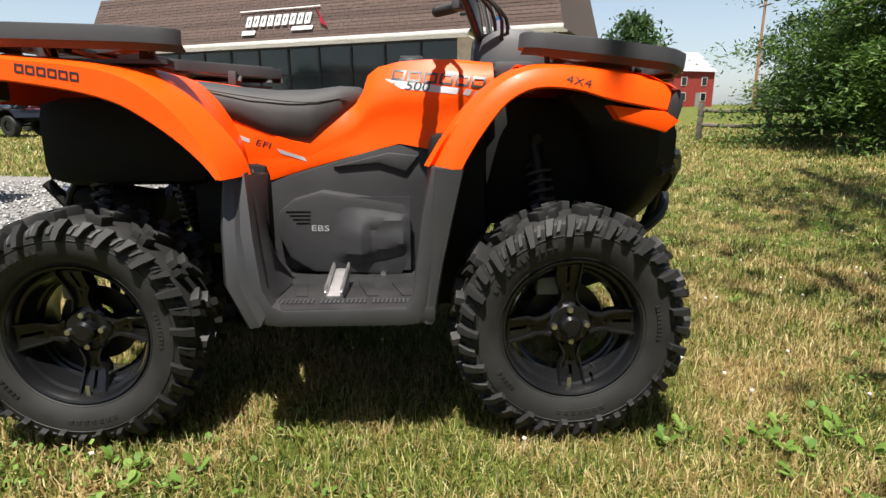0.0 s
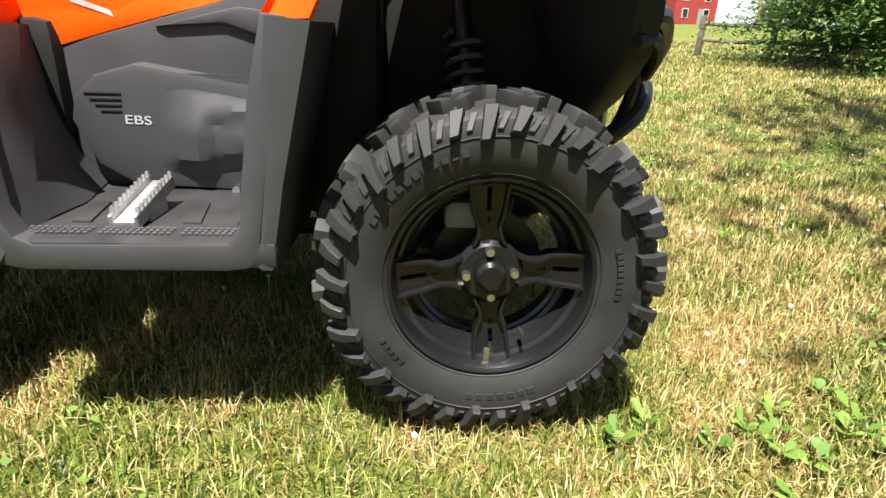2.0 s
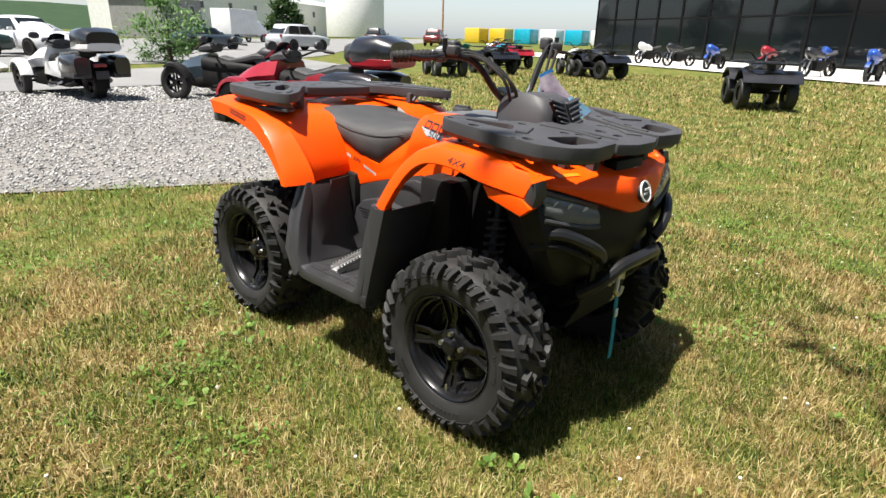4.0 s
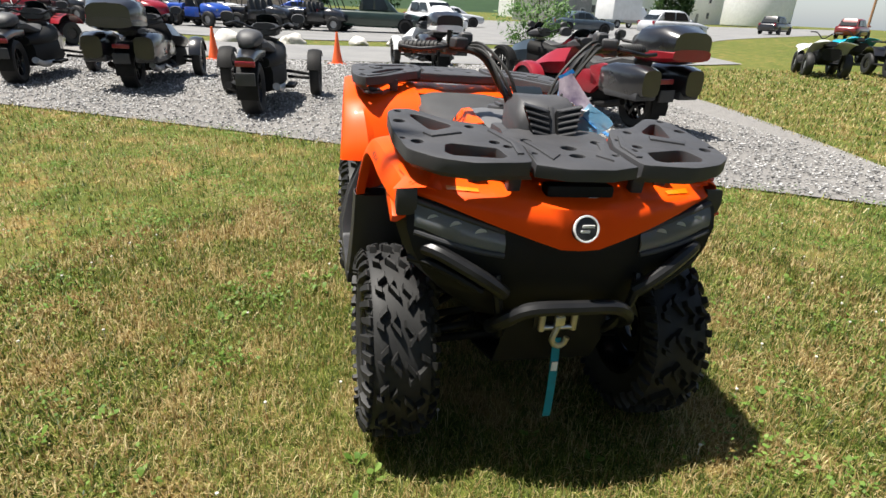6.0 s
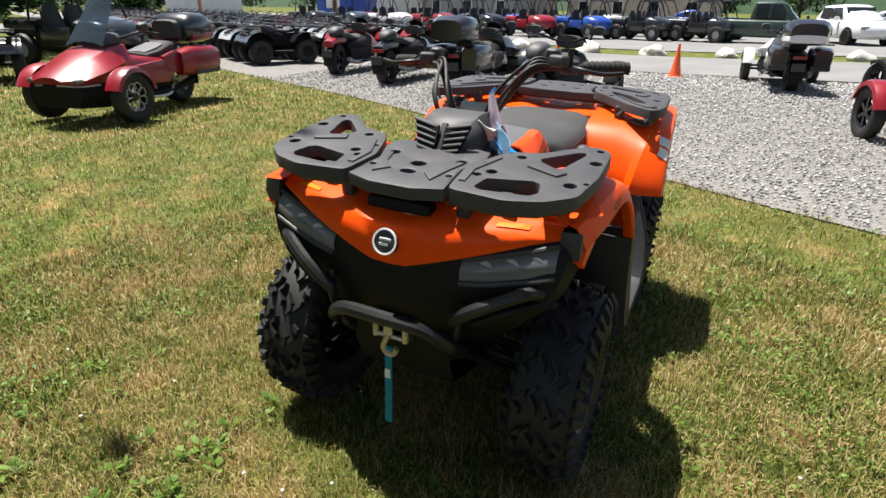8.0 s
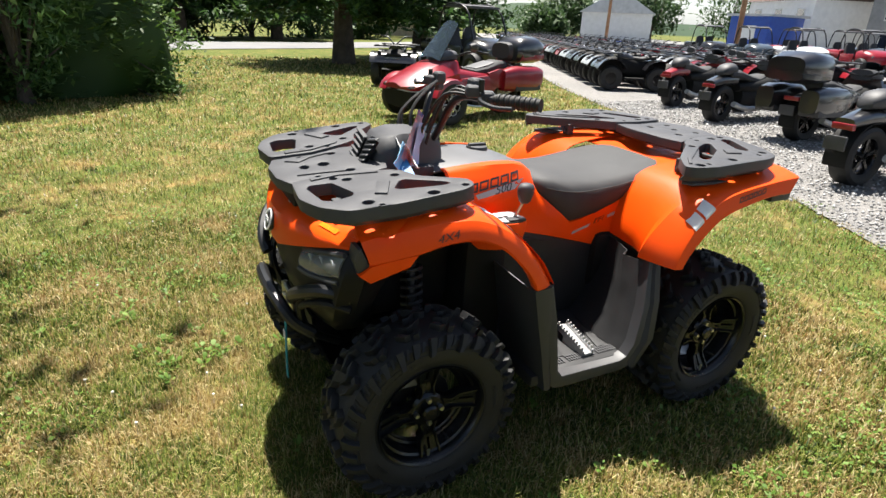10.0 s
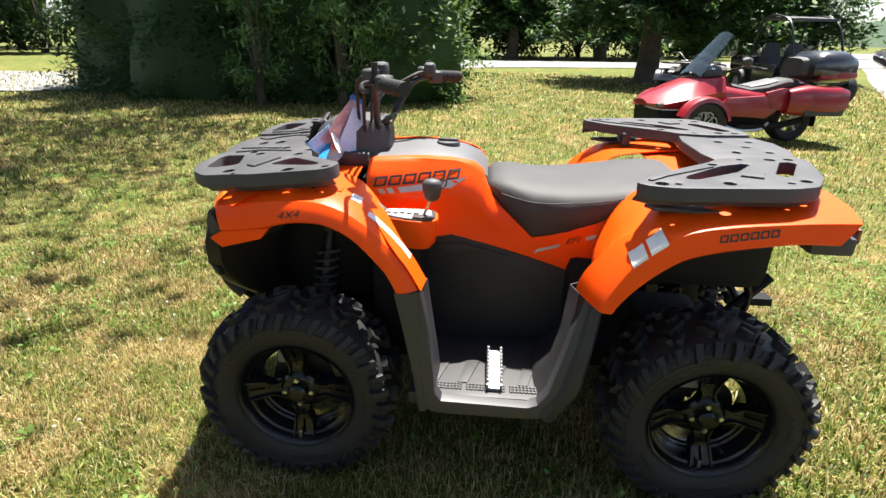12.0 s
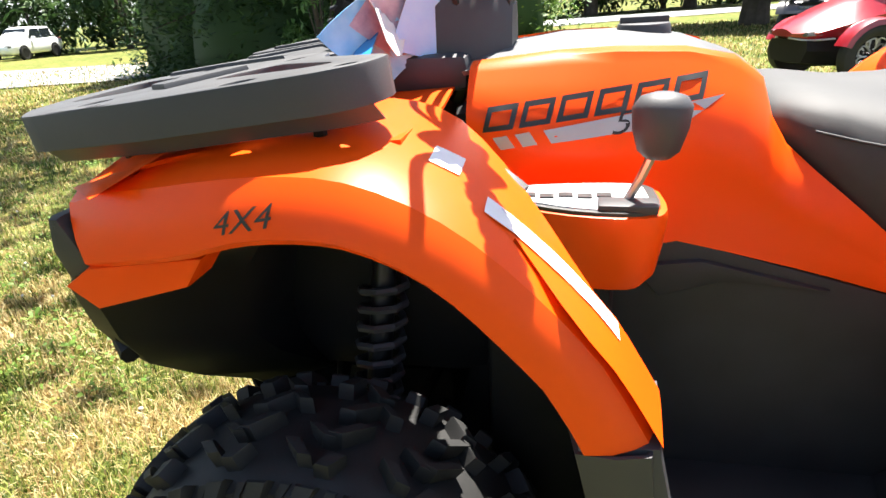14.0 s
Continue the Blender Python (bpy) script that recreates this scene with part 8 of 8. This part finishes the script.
# ---- trees and lawn ----
def leaf_cloud(rng, centres, per, spread, size, flat=0.35, droop=0.0):
    """Small four-cornered leaves round the given centres, as arrays."""
    c = np.repeat(np.asarray(centres, np.float32), per, axis=0)
    n = len(c)
    sp = np.asarray(spread, np.float32)
    sp = np.repeat(sp, per)[:, None] if sp.ndim else sp
    p = c + rng.normal(0, 1, (n, 3)).astype(np.float32) * sp * np.array([1, 1, 0.8], np.float32)
    a = rng.uniform(0, 2 * np.pi, n)
    tilt = rng.normal(-droop, flat, n)
    d = np.stack([np.cos(a) * np.cos(tilt), np.sin(a) * np.cos(tilt), np.sin(tilt)], 1)
    s = np.stack([-np.sin(a), np.cos(a), rng.normal(0, 0.5, n)], 1)
    s /= np.linalg.norm(s, axis=1)[:, None]
    L = size * rng.uniform(0.6, 1.4, n)[:, None]
    w = L * rng.uniform(0.28, 0.45, n)[:, None]
    v = np.stack([p - d * L / 2, p + s * w / 2, p + d * L / 2, p - s * w / 2], 1).reshape(-1, 3)
    return v, np.arange(4 * n).reshape(-1, 4)


def trunk_mesh(h, r, bend=0.0, limbs=()):
    bm = tube([(0, 0, -0.15), (bend * 0.3, 0, h * 0.3), (bend, bend * 0.4, h * 0.65), (bend * 1.2, bend * 0.5, h)], r, 10, 4)
    for v in bm.verts:
        f = min(1.0, max(0.0, v.co.z / h))
        c = Vector((bend * min(1.2, 1.6 * f), bend * 0.5 * f, v.co.z))
        v.co = c + (v.co - c) * (1 - 0.75 * f + 0.35 * max(0, 0.08 - f) / 0.08)
    for a, b, rr in limbs:
        a, b = Vector(a), Vector(b)
        cyl(a, a.lerp(b, 0.55) + Vector((0, 0, 0.1)), rr, rr * 0.6, 7, bm)
        cyl(a.lerp(b, 0.5) + Vector((0, 0, 0.09)), b, rr * 0.62, rr * 0.2, 6, bm)
    return bm


def spruce(x, y, h, r, seed, low=0.3, dense=1.0, material=None, size=0.20, sx=1.0, core=0.0):
    """A conifer: whorls of drooping boughs with sprays of needles."""
    rng = np.random.default_rng(seed)
    t = tagged(empty("spruce_tree", Matrix.Translation((x, y, ground_z(x, y)))), "dense dark green spruce with drooping boughs", "tree", "conifers")
    cs, sp, limbs = [], [], []
    z = low
    while z < h * 0.98:
        f = (z - low) / (h - low)
        rad = r * (1 - f) ** 0.8 * rng.uniform(0.85, 1.1) + 0.15
        nb = int(7 + 5 * (1 - f))
        for k in range(nb):
            a = rng.uniform(0, 2 * np.pi)
            L = rad * rng.uniform(0.65, 1.12)
            end = (math.cos(a) * L * sx, math.sin(a) * L, z - 0.22 * L + rng.uniform(-0.1, 0.1))
            limbs.append(((0, 0, z), end, 0.03 + 0.02 * (1 - f)))
            for q in np.linspace(0.25, 1.0, max(3, int(L * 4.5))):
                cs.append((end[0] * q, end[1] * q, z + (end[2] - z) * q + 0.06 * math.sin(math.pi * q)))
                sp.append(0.10 + 0.10 * q * min(1, L))
        z += rng.uniform(0.22, 0.34) * (1 + 0.4 * f) * (1 if z < 5 else 2.2)
    part("trunk", trunk_mesh(h, 0.10 + 0.018 * h, 0.0, limbs[::6]), BARK, t)
    if core:
        # dense inner boughs behind the outer sprays
        rings = []
        for k in range(13):
            f = k / 12
            rings.append([((r * core * (1 - f) ** 0.8 + 0.05) * (1 + 0.35 * noise.noise((math.cos(2 * math.pi * j / 18) * 2.2, math.sin(2 * math.pi * j / 18) * 2.2, f * 9 + seed))) * math.cos(2 * math.pi * j / 18),
                           (r * core * (1 - f) ** 0.8 + 0.05) * (1 + 0.35 * noise.noise((math.cos(2 * math.pi * j / 18) * 2.2, math.sin(2 * math.pi * j / 18) * 2.2, f * 9 + seed))) * math.sin(2 * math.pi * j / 18), low * 0.5 + (h * 0.97 - low * 0.5) * f) for j in range(18)])
        part("inner_foliage", loft(rings), NEEDLES, t, "dark inner foliage", angle=80)
    v, fc = leaf_cloud(rng, cs, int(15 * dense), np.array(sp), size, 0.35, 0.25)
    part("crown", bulk("crown", v, fc, material or NEEDLES), None, t)
    return t


def broad_tree(x, y, h, r, seed, material=None, clumps=70, per=70, size=0.35, low=0.35, name="broadleaf_tree", label="green broadleaf tree in full summer leaf", lean=(0.0, 0.0)):
    rng = np.random.default_rng(seed)
    t = tagged(empty(name, Matrix.Translation((x, y, ground_z(x, y)))), label, "tree" if h > 3 else "shrub", "broadleaf trees" if h > 3 else "shrubs")
    cs, sp, limbs = [], [], []
    for k in range(clumps):
        a, u = rng.uniform(0, 2 * np.pi), rng.uniform(0, 1)
        zz = low * h + (1 - low) * h * u
        prof = math.sin(math.pi * min(1, 0.12 + 0.85 * u)) ** 0.6
        rad = r * prof * math.sqrt(rng.uniform(0.15, 1.0)) * (0.85 + 0.3 * noise.noise((a * 1.3, u * 3, seed)))
        c = (math.cos(a) * rad + lean[0], math.sin(a) * rad + lean[1], zz)
        cs.append(c)
        sp.append(r * rng.uniform(0.10, 0.20))
        if k % 5 == 0:
            limbs.append(((0, 0, low * h * 0.8), c, 0.02 * h * 0.4))
    part("trunk", trunk_mesh(h * 0.8, 0.022 * h + 0.02, 0.03 * h, limbs), BARK, t)
    v, fc = leaf_cloud(rng, cs, per, np.array(sp), size, 0.7)
    part("crown", bulk("crown", v, fc, material or BROADLEAF), None, t)
    return t


# shade trees beside the lawn, their crowns reaching over it
broad_tree(7.6, -0.8, 11.5, 4.5, 30, BROADLEAF, 130, 60, 0.22, 0.42, lean=(-1.9, -0.4))
broad_tree(9.2, -4.0, 11.0, 4.2, 31, BROADLEAF, 120, 60, 0.22, 0.42, lean=(-3.4, -2.6))
# conifer at the pole, hedge of spruces, tall ones behind
spruce(9.6, 9.4, 11.0, 3.3, 1, 0.7, 2.2, PINE_AND_LIT_SPRUCE, 0.12)
spruce(14.0, 13.5, 12.0, 3.6, 2, 0.7, 1.2, PINE_AND_LIT_SPRUCE, 0.17)
spruce(8.4, -12.4, 11, 2.2, 3, 0.06, 1.4, None, 0.15, 1.0, 0.72)
spruce(6.4, -11.2, 12, 2.3, 4, 0.06, 1.4, None, 0.15, 1.0, 0.72)
spruce(4.2, -11.1, 12, 2.2, 5, 0.06, 1.4, None, 0.15, 1.0, 0.72)
# paler needles on this one: light on its sprays is in the colour
spruce(2.2, -11.2, 11, 2.0, 6, 0.06, 1.4, PINE_AND_LIT_SPRUCE, 0.15, 1.0, 0.70)
spruce(-5.2, -18.6, 13.0, 3.6, 7, 2.3, 0.9, None, 0.30)
spruce(-9.5, -21.5, 13.0, 3.8, 8, 2.0, 0.7, None, 0.32)
spruce(-1.5, -41.0, 15.0, 4.8, 9, 2.4, 0.6, None, 0.40)
spruce(6.0, -42.0, 15.0, 4.8, 13, 2.0, 0.6, None, 0.40)
spruce(-8.0, -43.0, 15.0, 4.8, 14, 2.2, 0.6, None, 0.40)
broad_tree(2.9, -9.3, 3.4, 0.95, 20, SHRUB_LEAF, 40, 90, 0.13, 0.08, "shrub", "light green leafy shrub in front of the spruces")
broad_tree(4.4, -9.0, 2.6, 0.8, 21, SHRUB_LEAF, 30, 80, 0.13, 0.05, "shrub", "leafy shrub in front of the spruces")
broad_tree(-22.6, 8.4, 2.3, 1.6, 22, SHRUB_LEAF, 40, 70, 0.2, 0.05, "shrub", "yellow-green bush on the car park's grass island")
for k, (x, y, h, r) in enumerate(((24, 66, 10, 4.5), (14, 70, 8, 4), (30, 84, 12, 5), (48, 74, 11, 5), (44, 60, 9, 4.5), (22, 22, 6, 3), (-66, -92, 5.5, 5), (-58, -80, 4.5, 4), (-78, -80, 11, 5.5), (-52, -66, 6.5, 4.5), (-44, -60, 3.5, 3), (-62, -60, 9, 5),
                                  (-86, -66, 10, 6), (-78, -48, 11, 6), (-84, -30, 10, 5), (-80, -12, 9, 5), (-88, 8, 9, 5), (-70, 44, 5, 2.6), (-100, -100, 11, 7), (-90, -112, 7, 6), (20, -44, 11, 5), (28, -46, 12, 5.5), (36, -42, 11, 5.5), (14, -46, 12, 5.5), (44, -36, 11, 5.5),
                                  (8, -50, 13, 6), (-16, -58, 12, 6), (-26, -58, 12, 6), (-36, -70, 11, 6), (52, -28, 11, 5.5), (-74, -2, 8, 4), (58, -16, 11, 6), (25, -52, 12, 6), (40, -50, 12, 6))):
    broad_tree(x, y, h, r, 40 + k, FAR_LEAF, 60, 40, 0.75, 0.18)
for k, (x, y) in enumerate(((-17, -50), (-12, -49), (-7, -47.5), (-2, -46), (3, -45.5), (8, -44), (13, -41), (18, -38), (23, -35.5), (28, -34), (33, -32), (39, -30))):
    broad_tree(x, y, 5.5 + (k * 37 % 5) * 0.5, 3.4, 120 + k, FAR_LEAF, 60, 45, 0.6, 0.03)
hill = bmesh.new()
rows = []
for k in range(41):
    a = radians(150 + 3.2 * k)
    rows.append([(math.cos(a) * d, math.sin(a) * d, -2 + z * (0.7 + 0.5 * noise.noise((k * 0.25, d * 0.01, 3)))) for d, z in ((420, 0), (520, 14), (640, 26), (760, 12))])
hill_ob = tagged(part("far_hill", sheet(rows, 0, hill), FAR_LEAF, angle=60), "hazy wooded hill on the horizon", "hill", kind="structure")


# lawn: blades of grass, thick near the quad bike
def inside_paved(x, y):
    """Whether a spot lies on the gravel or past it, with a ragged edge."""
    e = np.array(NEAR_EDGE)
    o = np.argsort(e[:, 1])
    lim = np.interp(y, e[o, 1], e[o, 0])
    strip = x < lim - 0.02 + 0.09 * np.sin(9.0 * y) * np.sin(3.1 * y + 1.0) + 0.05 * np.sin(31.0 * y)
    end = (y < 4.75 + 0.21 * np.minimum(-1.5 - x, 5.5)) & (x < -1.2)
    return np.where(y <= 4.5, strip, end | (x < -12.6))


def blades(rng, x, y, length, width, bent):
    """Bent blades of three faces, or plain ones of a single face where they are far off."""
    n = len(x)
    z = np.full(n, -0.065, np.float32)
    far = np.hypot(x, y) > 5
    z[far] = [ground_z(a, b) for a, b in zip(x[far], y[far])]
    a = rng.uniform(0, 2 * np.pi, n)
    lean = np.abs(rng.normal(0.80, 0.42, n)).clip(0, 1.5)
    L = length * rng.uniform(0.40, 1.30, n)
    d = np.stack([np.cos(a), np.sin(a)], 1)
    s = np.stack([-np.sin(a), np.cos(a)], 1) * (width * rng.uniform(0.6, 1.35, n) / 2)[:, None]
    base = np.stack([x, y], 1)
    m1 = base + d * (np.sin(lean * 0.5) * L * 0.55)[:, None]
    m2 = base + d * (np.sin(lean * 0.5) * L * 0.55 + np.sin(lean * 1.25) * L * 0.5)[:, None]
    z1 = z + np.cos(lean * 0.5) * L * 0.55
    z2 = z1 + np.cos(np.minimum(lean * 1.25, 1.7)) * L * 0.5
    if not bent:
        v = np.zeros((n, 3, 3), np.float32)
        v[:, 0, :2], v[:, 0, 2] = base - s, z
        v[:, 1, :2], v[:, 1, 2] = base + s, z
        v[:, 2, :2], v[:, 2, 2] = m2, z2
        return v.reshape(-1, 3), np.arange(3 * n).reshape(-1, 3)
    v = np.zeros((n, 5, 3), np.float32)
    v[:, 0, :2], v[:, 0, 2] = base - s, z
    v[:, 1, :2], v[:, 1, 2] = base + s, z
    v[:, 2, :2], v[:, 2, 2] = m1 + s * 0.8, z1
    v[:, 3, :2], v[:, 3, 2] = m1 - s * 0.8, z1
    v[:, 4, :2], v[:, 4, 2] = m2, z2
    o = (np.arange(n) * 5)[:, None]
    f = np.concatenate([o + np.array([[0, 1, 2]]), o + np.array([[0, 2, 3]]), o + np.array([[3, 2, 4]])], 0)
    return v.reshape(-1, 3), f


def lawn(name, seed, n, near, far, bent, label):
    """Blades over the lawn round the quad bike between two distances, thinning and widening outwards."""
    rng = np.random.default_rng(seed)
    u = rng.uniform(0, 1, n)
    lo, hi = math.log(1 + (near / 2.2) ** 2), math.log(1 + (far / 2.2) ** 2)
    r = 2.2 * np.sqrt(np.exp(lo + u * (hi - lo)) - 1)
    a = rng.uniform(0, 2 * np.pi, n)
    x, y = (0.6 + r * np.cos(a)).astype(np.float32), (-0.1 + r * np.sin(a)).astype(np.float32)
    # tufts: blades gather in places
    g = rng.integers(0, n, n)
    k = rng.uniform(0, 1, n) < 0.45
    x[k] = x[g[k]] + rng.normal(0, 0.018, k.sum())
    y[k] = y[g[k]] + rng.normal(0, 0.018, k.sum())
    keep = ~inside_paved(x, y)
    x, y = x[keep], y[keep]
    d = np.hypot(x - 0.6, y + 0.1)
    v, f = blades(rng, x, y, 0.047 + 0.0022 * d, 0.0017 + 0.0020 * d, bent)
    ob = part(name, bulk(name, v, f, GRASS), None)
    return tagged(ob, label, "grass", kind="stuff")


lawn("grass", 101, 270000, 0.0, 2.5, True, "short mown grass, green mixed with dry straw blades")
lawn("grass", 102, 520000, 2.3, 22.0, False, "short mown grass further out on the lawn")


def clippings():
    """Dry cuttings lying loose on the lawn, thicker in patches."""
    rng = np.random.default_rng(33)
    n = 170000
    r = 6.2 * np.sqrt(rng.uniform(0, 1, n))
    a = rng.uniform(0, 2 * np.pi, n)
    x, y = 0.7 + r * np.cos(a), -0.1 + r * np.sin(a)
    thick = np.sin(1.9 * x + 0.7) * np.sin(2.3 * y - 0.4) + 0.6 * np.sin(5.1 * x - 3.7 * y) + rng.normal(0, 0.45, n)
    keep = (thick > 0.05) & ~inside_paved(x, y)
    x, y = x[keep], y[keep]
    n = len(x)
    z = -0.052 + rng.uniform(0.0, 0.030, n)
    b = rng.uniform(0, 2 * np.pi, n)
    L, w = rng.uniform(0.015, 0.050, n), rng.uniform(0.0012, 0.0026, n) * (1 + 0.35 * np.hypot(x - 0.7, y + 0.1))
    d = np.stack([np.cos(b), np.sin(b), rng.normal(0, 0.25, n)], 1) * L[:, None] / 2
    q = np.stack([-np.sin(b), np.cos(b), np.zeros(n)], 1) * w[:, None] / 2
    c = np.stack([x, y, z], 1)
    v = np.stack([c - d - q, c - d + q, c + d], 1)
    return bulk("clippings", v.reshape(-1, 3), np.arange(3 * n).reshape(-1, 3), STRAW)


tagged(part("dry_clippings", clippings(), None), "dry straw-coloured cuttings strewn over the lawn", "clippings", kind="stuff")


def weeds():
    """Broad-leaved plants in the lawn: rosettes of rounded leaves."""
    rng = np.random.default_rng(7)
    vs, fs = [], []
    spots = [(rng.uniform(-2.5, 3.0), rng.uniform(-2.2, 2.4)) for _ in range(90)]
    spots += [(1.20 + rng.normal(0, 0.16), -0.60 + rng.normal(0, 0.09)) for _ in range(20)]
    spots += [(-0.35 + rng.normal(0, 0.12), -0.66 + rng.normal(0, 0.06)) for _ in range(10)]
    spots += [(1.5 + rng.normal(0, 0.3), -1.05 + rng.normal(0, 0.2)) for _ in range(12)]
    spots += [(-0.45 + rng.normal(0, 0.25), -0.95 + rng.normal(0, 0.16)) for _ in range(10)]
    for x, y in spots:
        for k in range(rng.integers(4, 8)):
            a = rng.uniform(0, 2 * np.pi)
            L, w, up = rng.uniform(0.020, 0.048), rng.uniform(0.006, 0.013), rng.uniform(0.4, 1.1)
            d, s = np.array([math.cos(a), math.sin(a), 0]), np.array([-math.sin(a), math.cos(a), 0])
            b = np.array([x, y, -0.055 + rng.uniform(0, 0.02)])
            o = len(vs)
            for f, ww, h in ((0.25, 0.15, 0.30), (0.6, 1.0, 0.62), (0.85, 0.8, 0.80), (1.0, 0.1, 0.82)):
                c = b + d * L * f * (1.2 - 0.4 * up) + np.array([0, 0, L * h * up])
                vs += [c - s * w * ww, c + s * w * ww]
            fs += [(o, o + 1, o + 3, o + 2), (o + 2, o + 3, o + 5, o + 4), (o + 4, o + 5, o + 7, o + 6)]
    return bulk("weeds", np.array(vs), np.array(fs), WEED)


tagged(part("weeds", weeds(), None), "bright green broad-leaved weeds in the lawn", "weeds", kind="stuff")


def clover_leaves():
    """Low patches of small round leaves among the blades."""
    rng = np.random.default_rng(17)
    cs, sp = [], []
    for k in range(700):
        r, a = 6.0 * math.sqrt(rng.uniform(0.02, 1)), rng.uniform(0, 2 * np.pi)
        x, y = 0.6 + r * math.cos(a), -0.1 + r * math.sin(a)
        if inside_paved(np.array([x]), np.array([y]))[0]:
            continue
        cs.append((x, y, -0.028))
        sp.append(rng.uniform(0.05, 0.16))
    v, f = leaf_cloud(rng, cs, 80, np.array(sp), 0.017, 0.45)
    v = v.reshape(-1, 4, 3)
    mid = v.mean(axis=1)
    lift = rng.uniform(-0.040, -0.008, len(v)) - mid[:, 2]
    v[:, :, 2] += lift[:, None]
    side = (v[:, 1] - v[:, 3]) * 0.5
    v[:, 1] += side
    v[:, 3] -= side
    return bulk("clover_leaves", v.reshape(-1, 3), f, WEED)


tagged(part("clover_leaves", clover_leaves(), None), "small green clover leaves in patches on the lawn", "clover", kind="stuff")


def clover():
    rng = np.random.default_rng(9)
    bm = bmesh.new()
    for k in range(190):
        x, y = rng.uniform(-1.3, 4.2), rng.uniform(-4, 4)
        z = -0.02 + rng.uniform(0, 0.03)
        bmesh.ops.create_icosphere(bm, subdivisions=1, radius=0.0062, matrix=Matrix.Translation((x, y, z)) @ Matrix.Diagonal((1, 1, 0.85, 1)))
        cyl((x, y, -0.06), (x, y, z), 0.001, seg=3, bm=bm)
    return bm


tagged(part("clover_flowers", clover(), CLOVER), "small white clover heads in the lawn", "flowers", kind="stuff")


def stones():
    """Loose stones on the near part of the gravel."""
    rng = np.random.default_rng(13)
    n = 46000
    x, y = rng.uniform(-12.3, -1.0, n), rng.uniform(-7.5, 4.9, n)
    e = np.array(NEAR_EDGE)
    o = np.argsort(e[:, 1])
    keep = (x < np.interp(y, e[o, 1], e[o, 0]) + rng.normal(0, 0.10, n))
    x, y = x[keep], y[keep]
    n = len(x)
    r = rng.uniform(0.008, 0.021, n) * (1 + 0.08 * np.maximum(0.0, -6.0 - x))
    octa = np.array([(1, 0, 0), (0, 1, 0), (-1, 0, 0), (0, -1, 0), (0, 0, 0.8), (0, 0, -0.8)], np.float32)
    v = octa[None] * r[:, None, None] * rng.uniform(0.6, 1.3, (n, 6, 1))
    a = rng.uniform(0, 6.28, n)
    c, s = np.cos(a)[:, None], np.sin(a)[:, None]
    v = np.stack([v[:, :, 0] * c - v[:, :, 1] * s, v[:, :, 0] * s + v[:, :, 1] * c, v[:, :, 2]], 2)
    v += np.stack([x, y, np.array([ground_z(p, q) for p, q in zip(x, y)]) + 0.042], 1)[:, None]
    t = np.array([(0, 1, 4), (1, 2, 4), (2, 3, 4), (3, 0, 4), (1, 0, 5), (2, 1, 5), (3, 2, 5), (0, 3, 5)])
    f = (np.arange(n) * 6)[:, None, None] + t[None]
    return bulk("stones", v.reshape(-1, 3), f.reshape(-1, 3), STONE_BIT)


tagged(part("gravel_stones", stones(), None), "loose grey crushed stones on the gravel", "stones", kind="stuff")
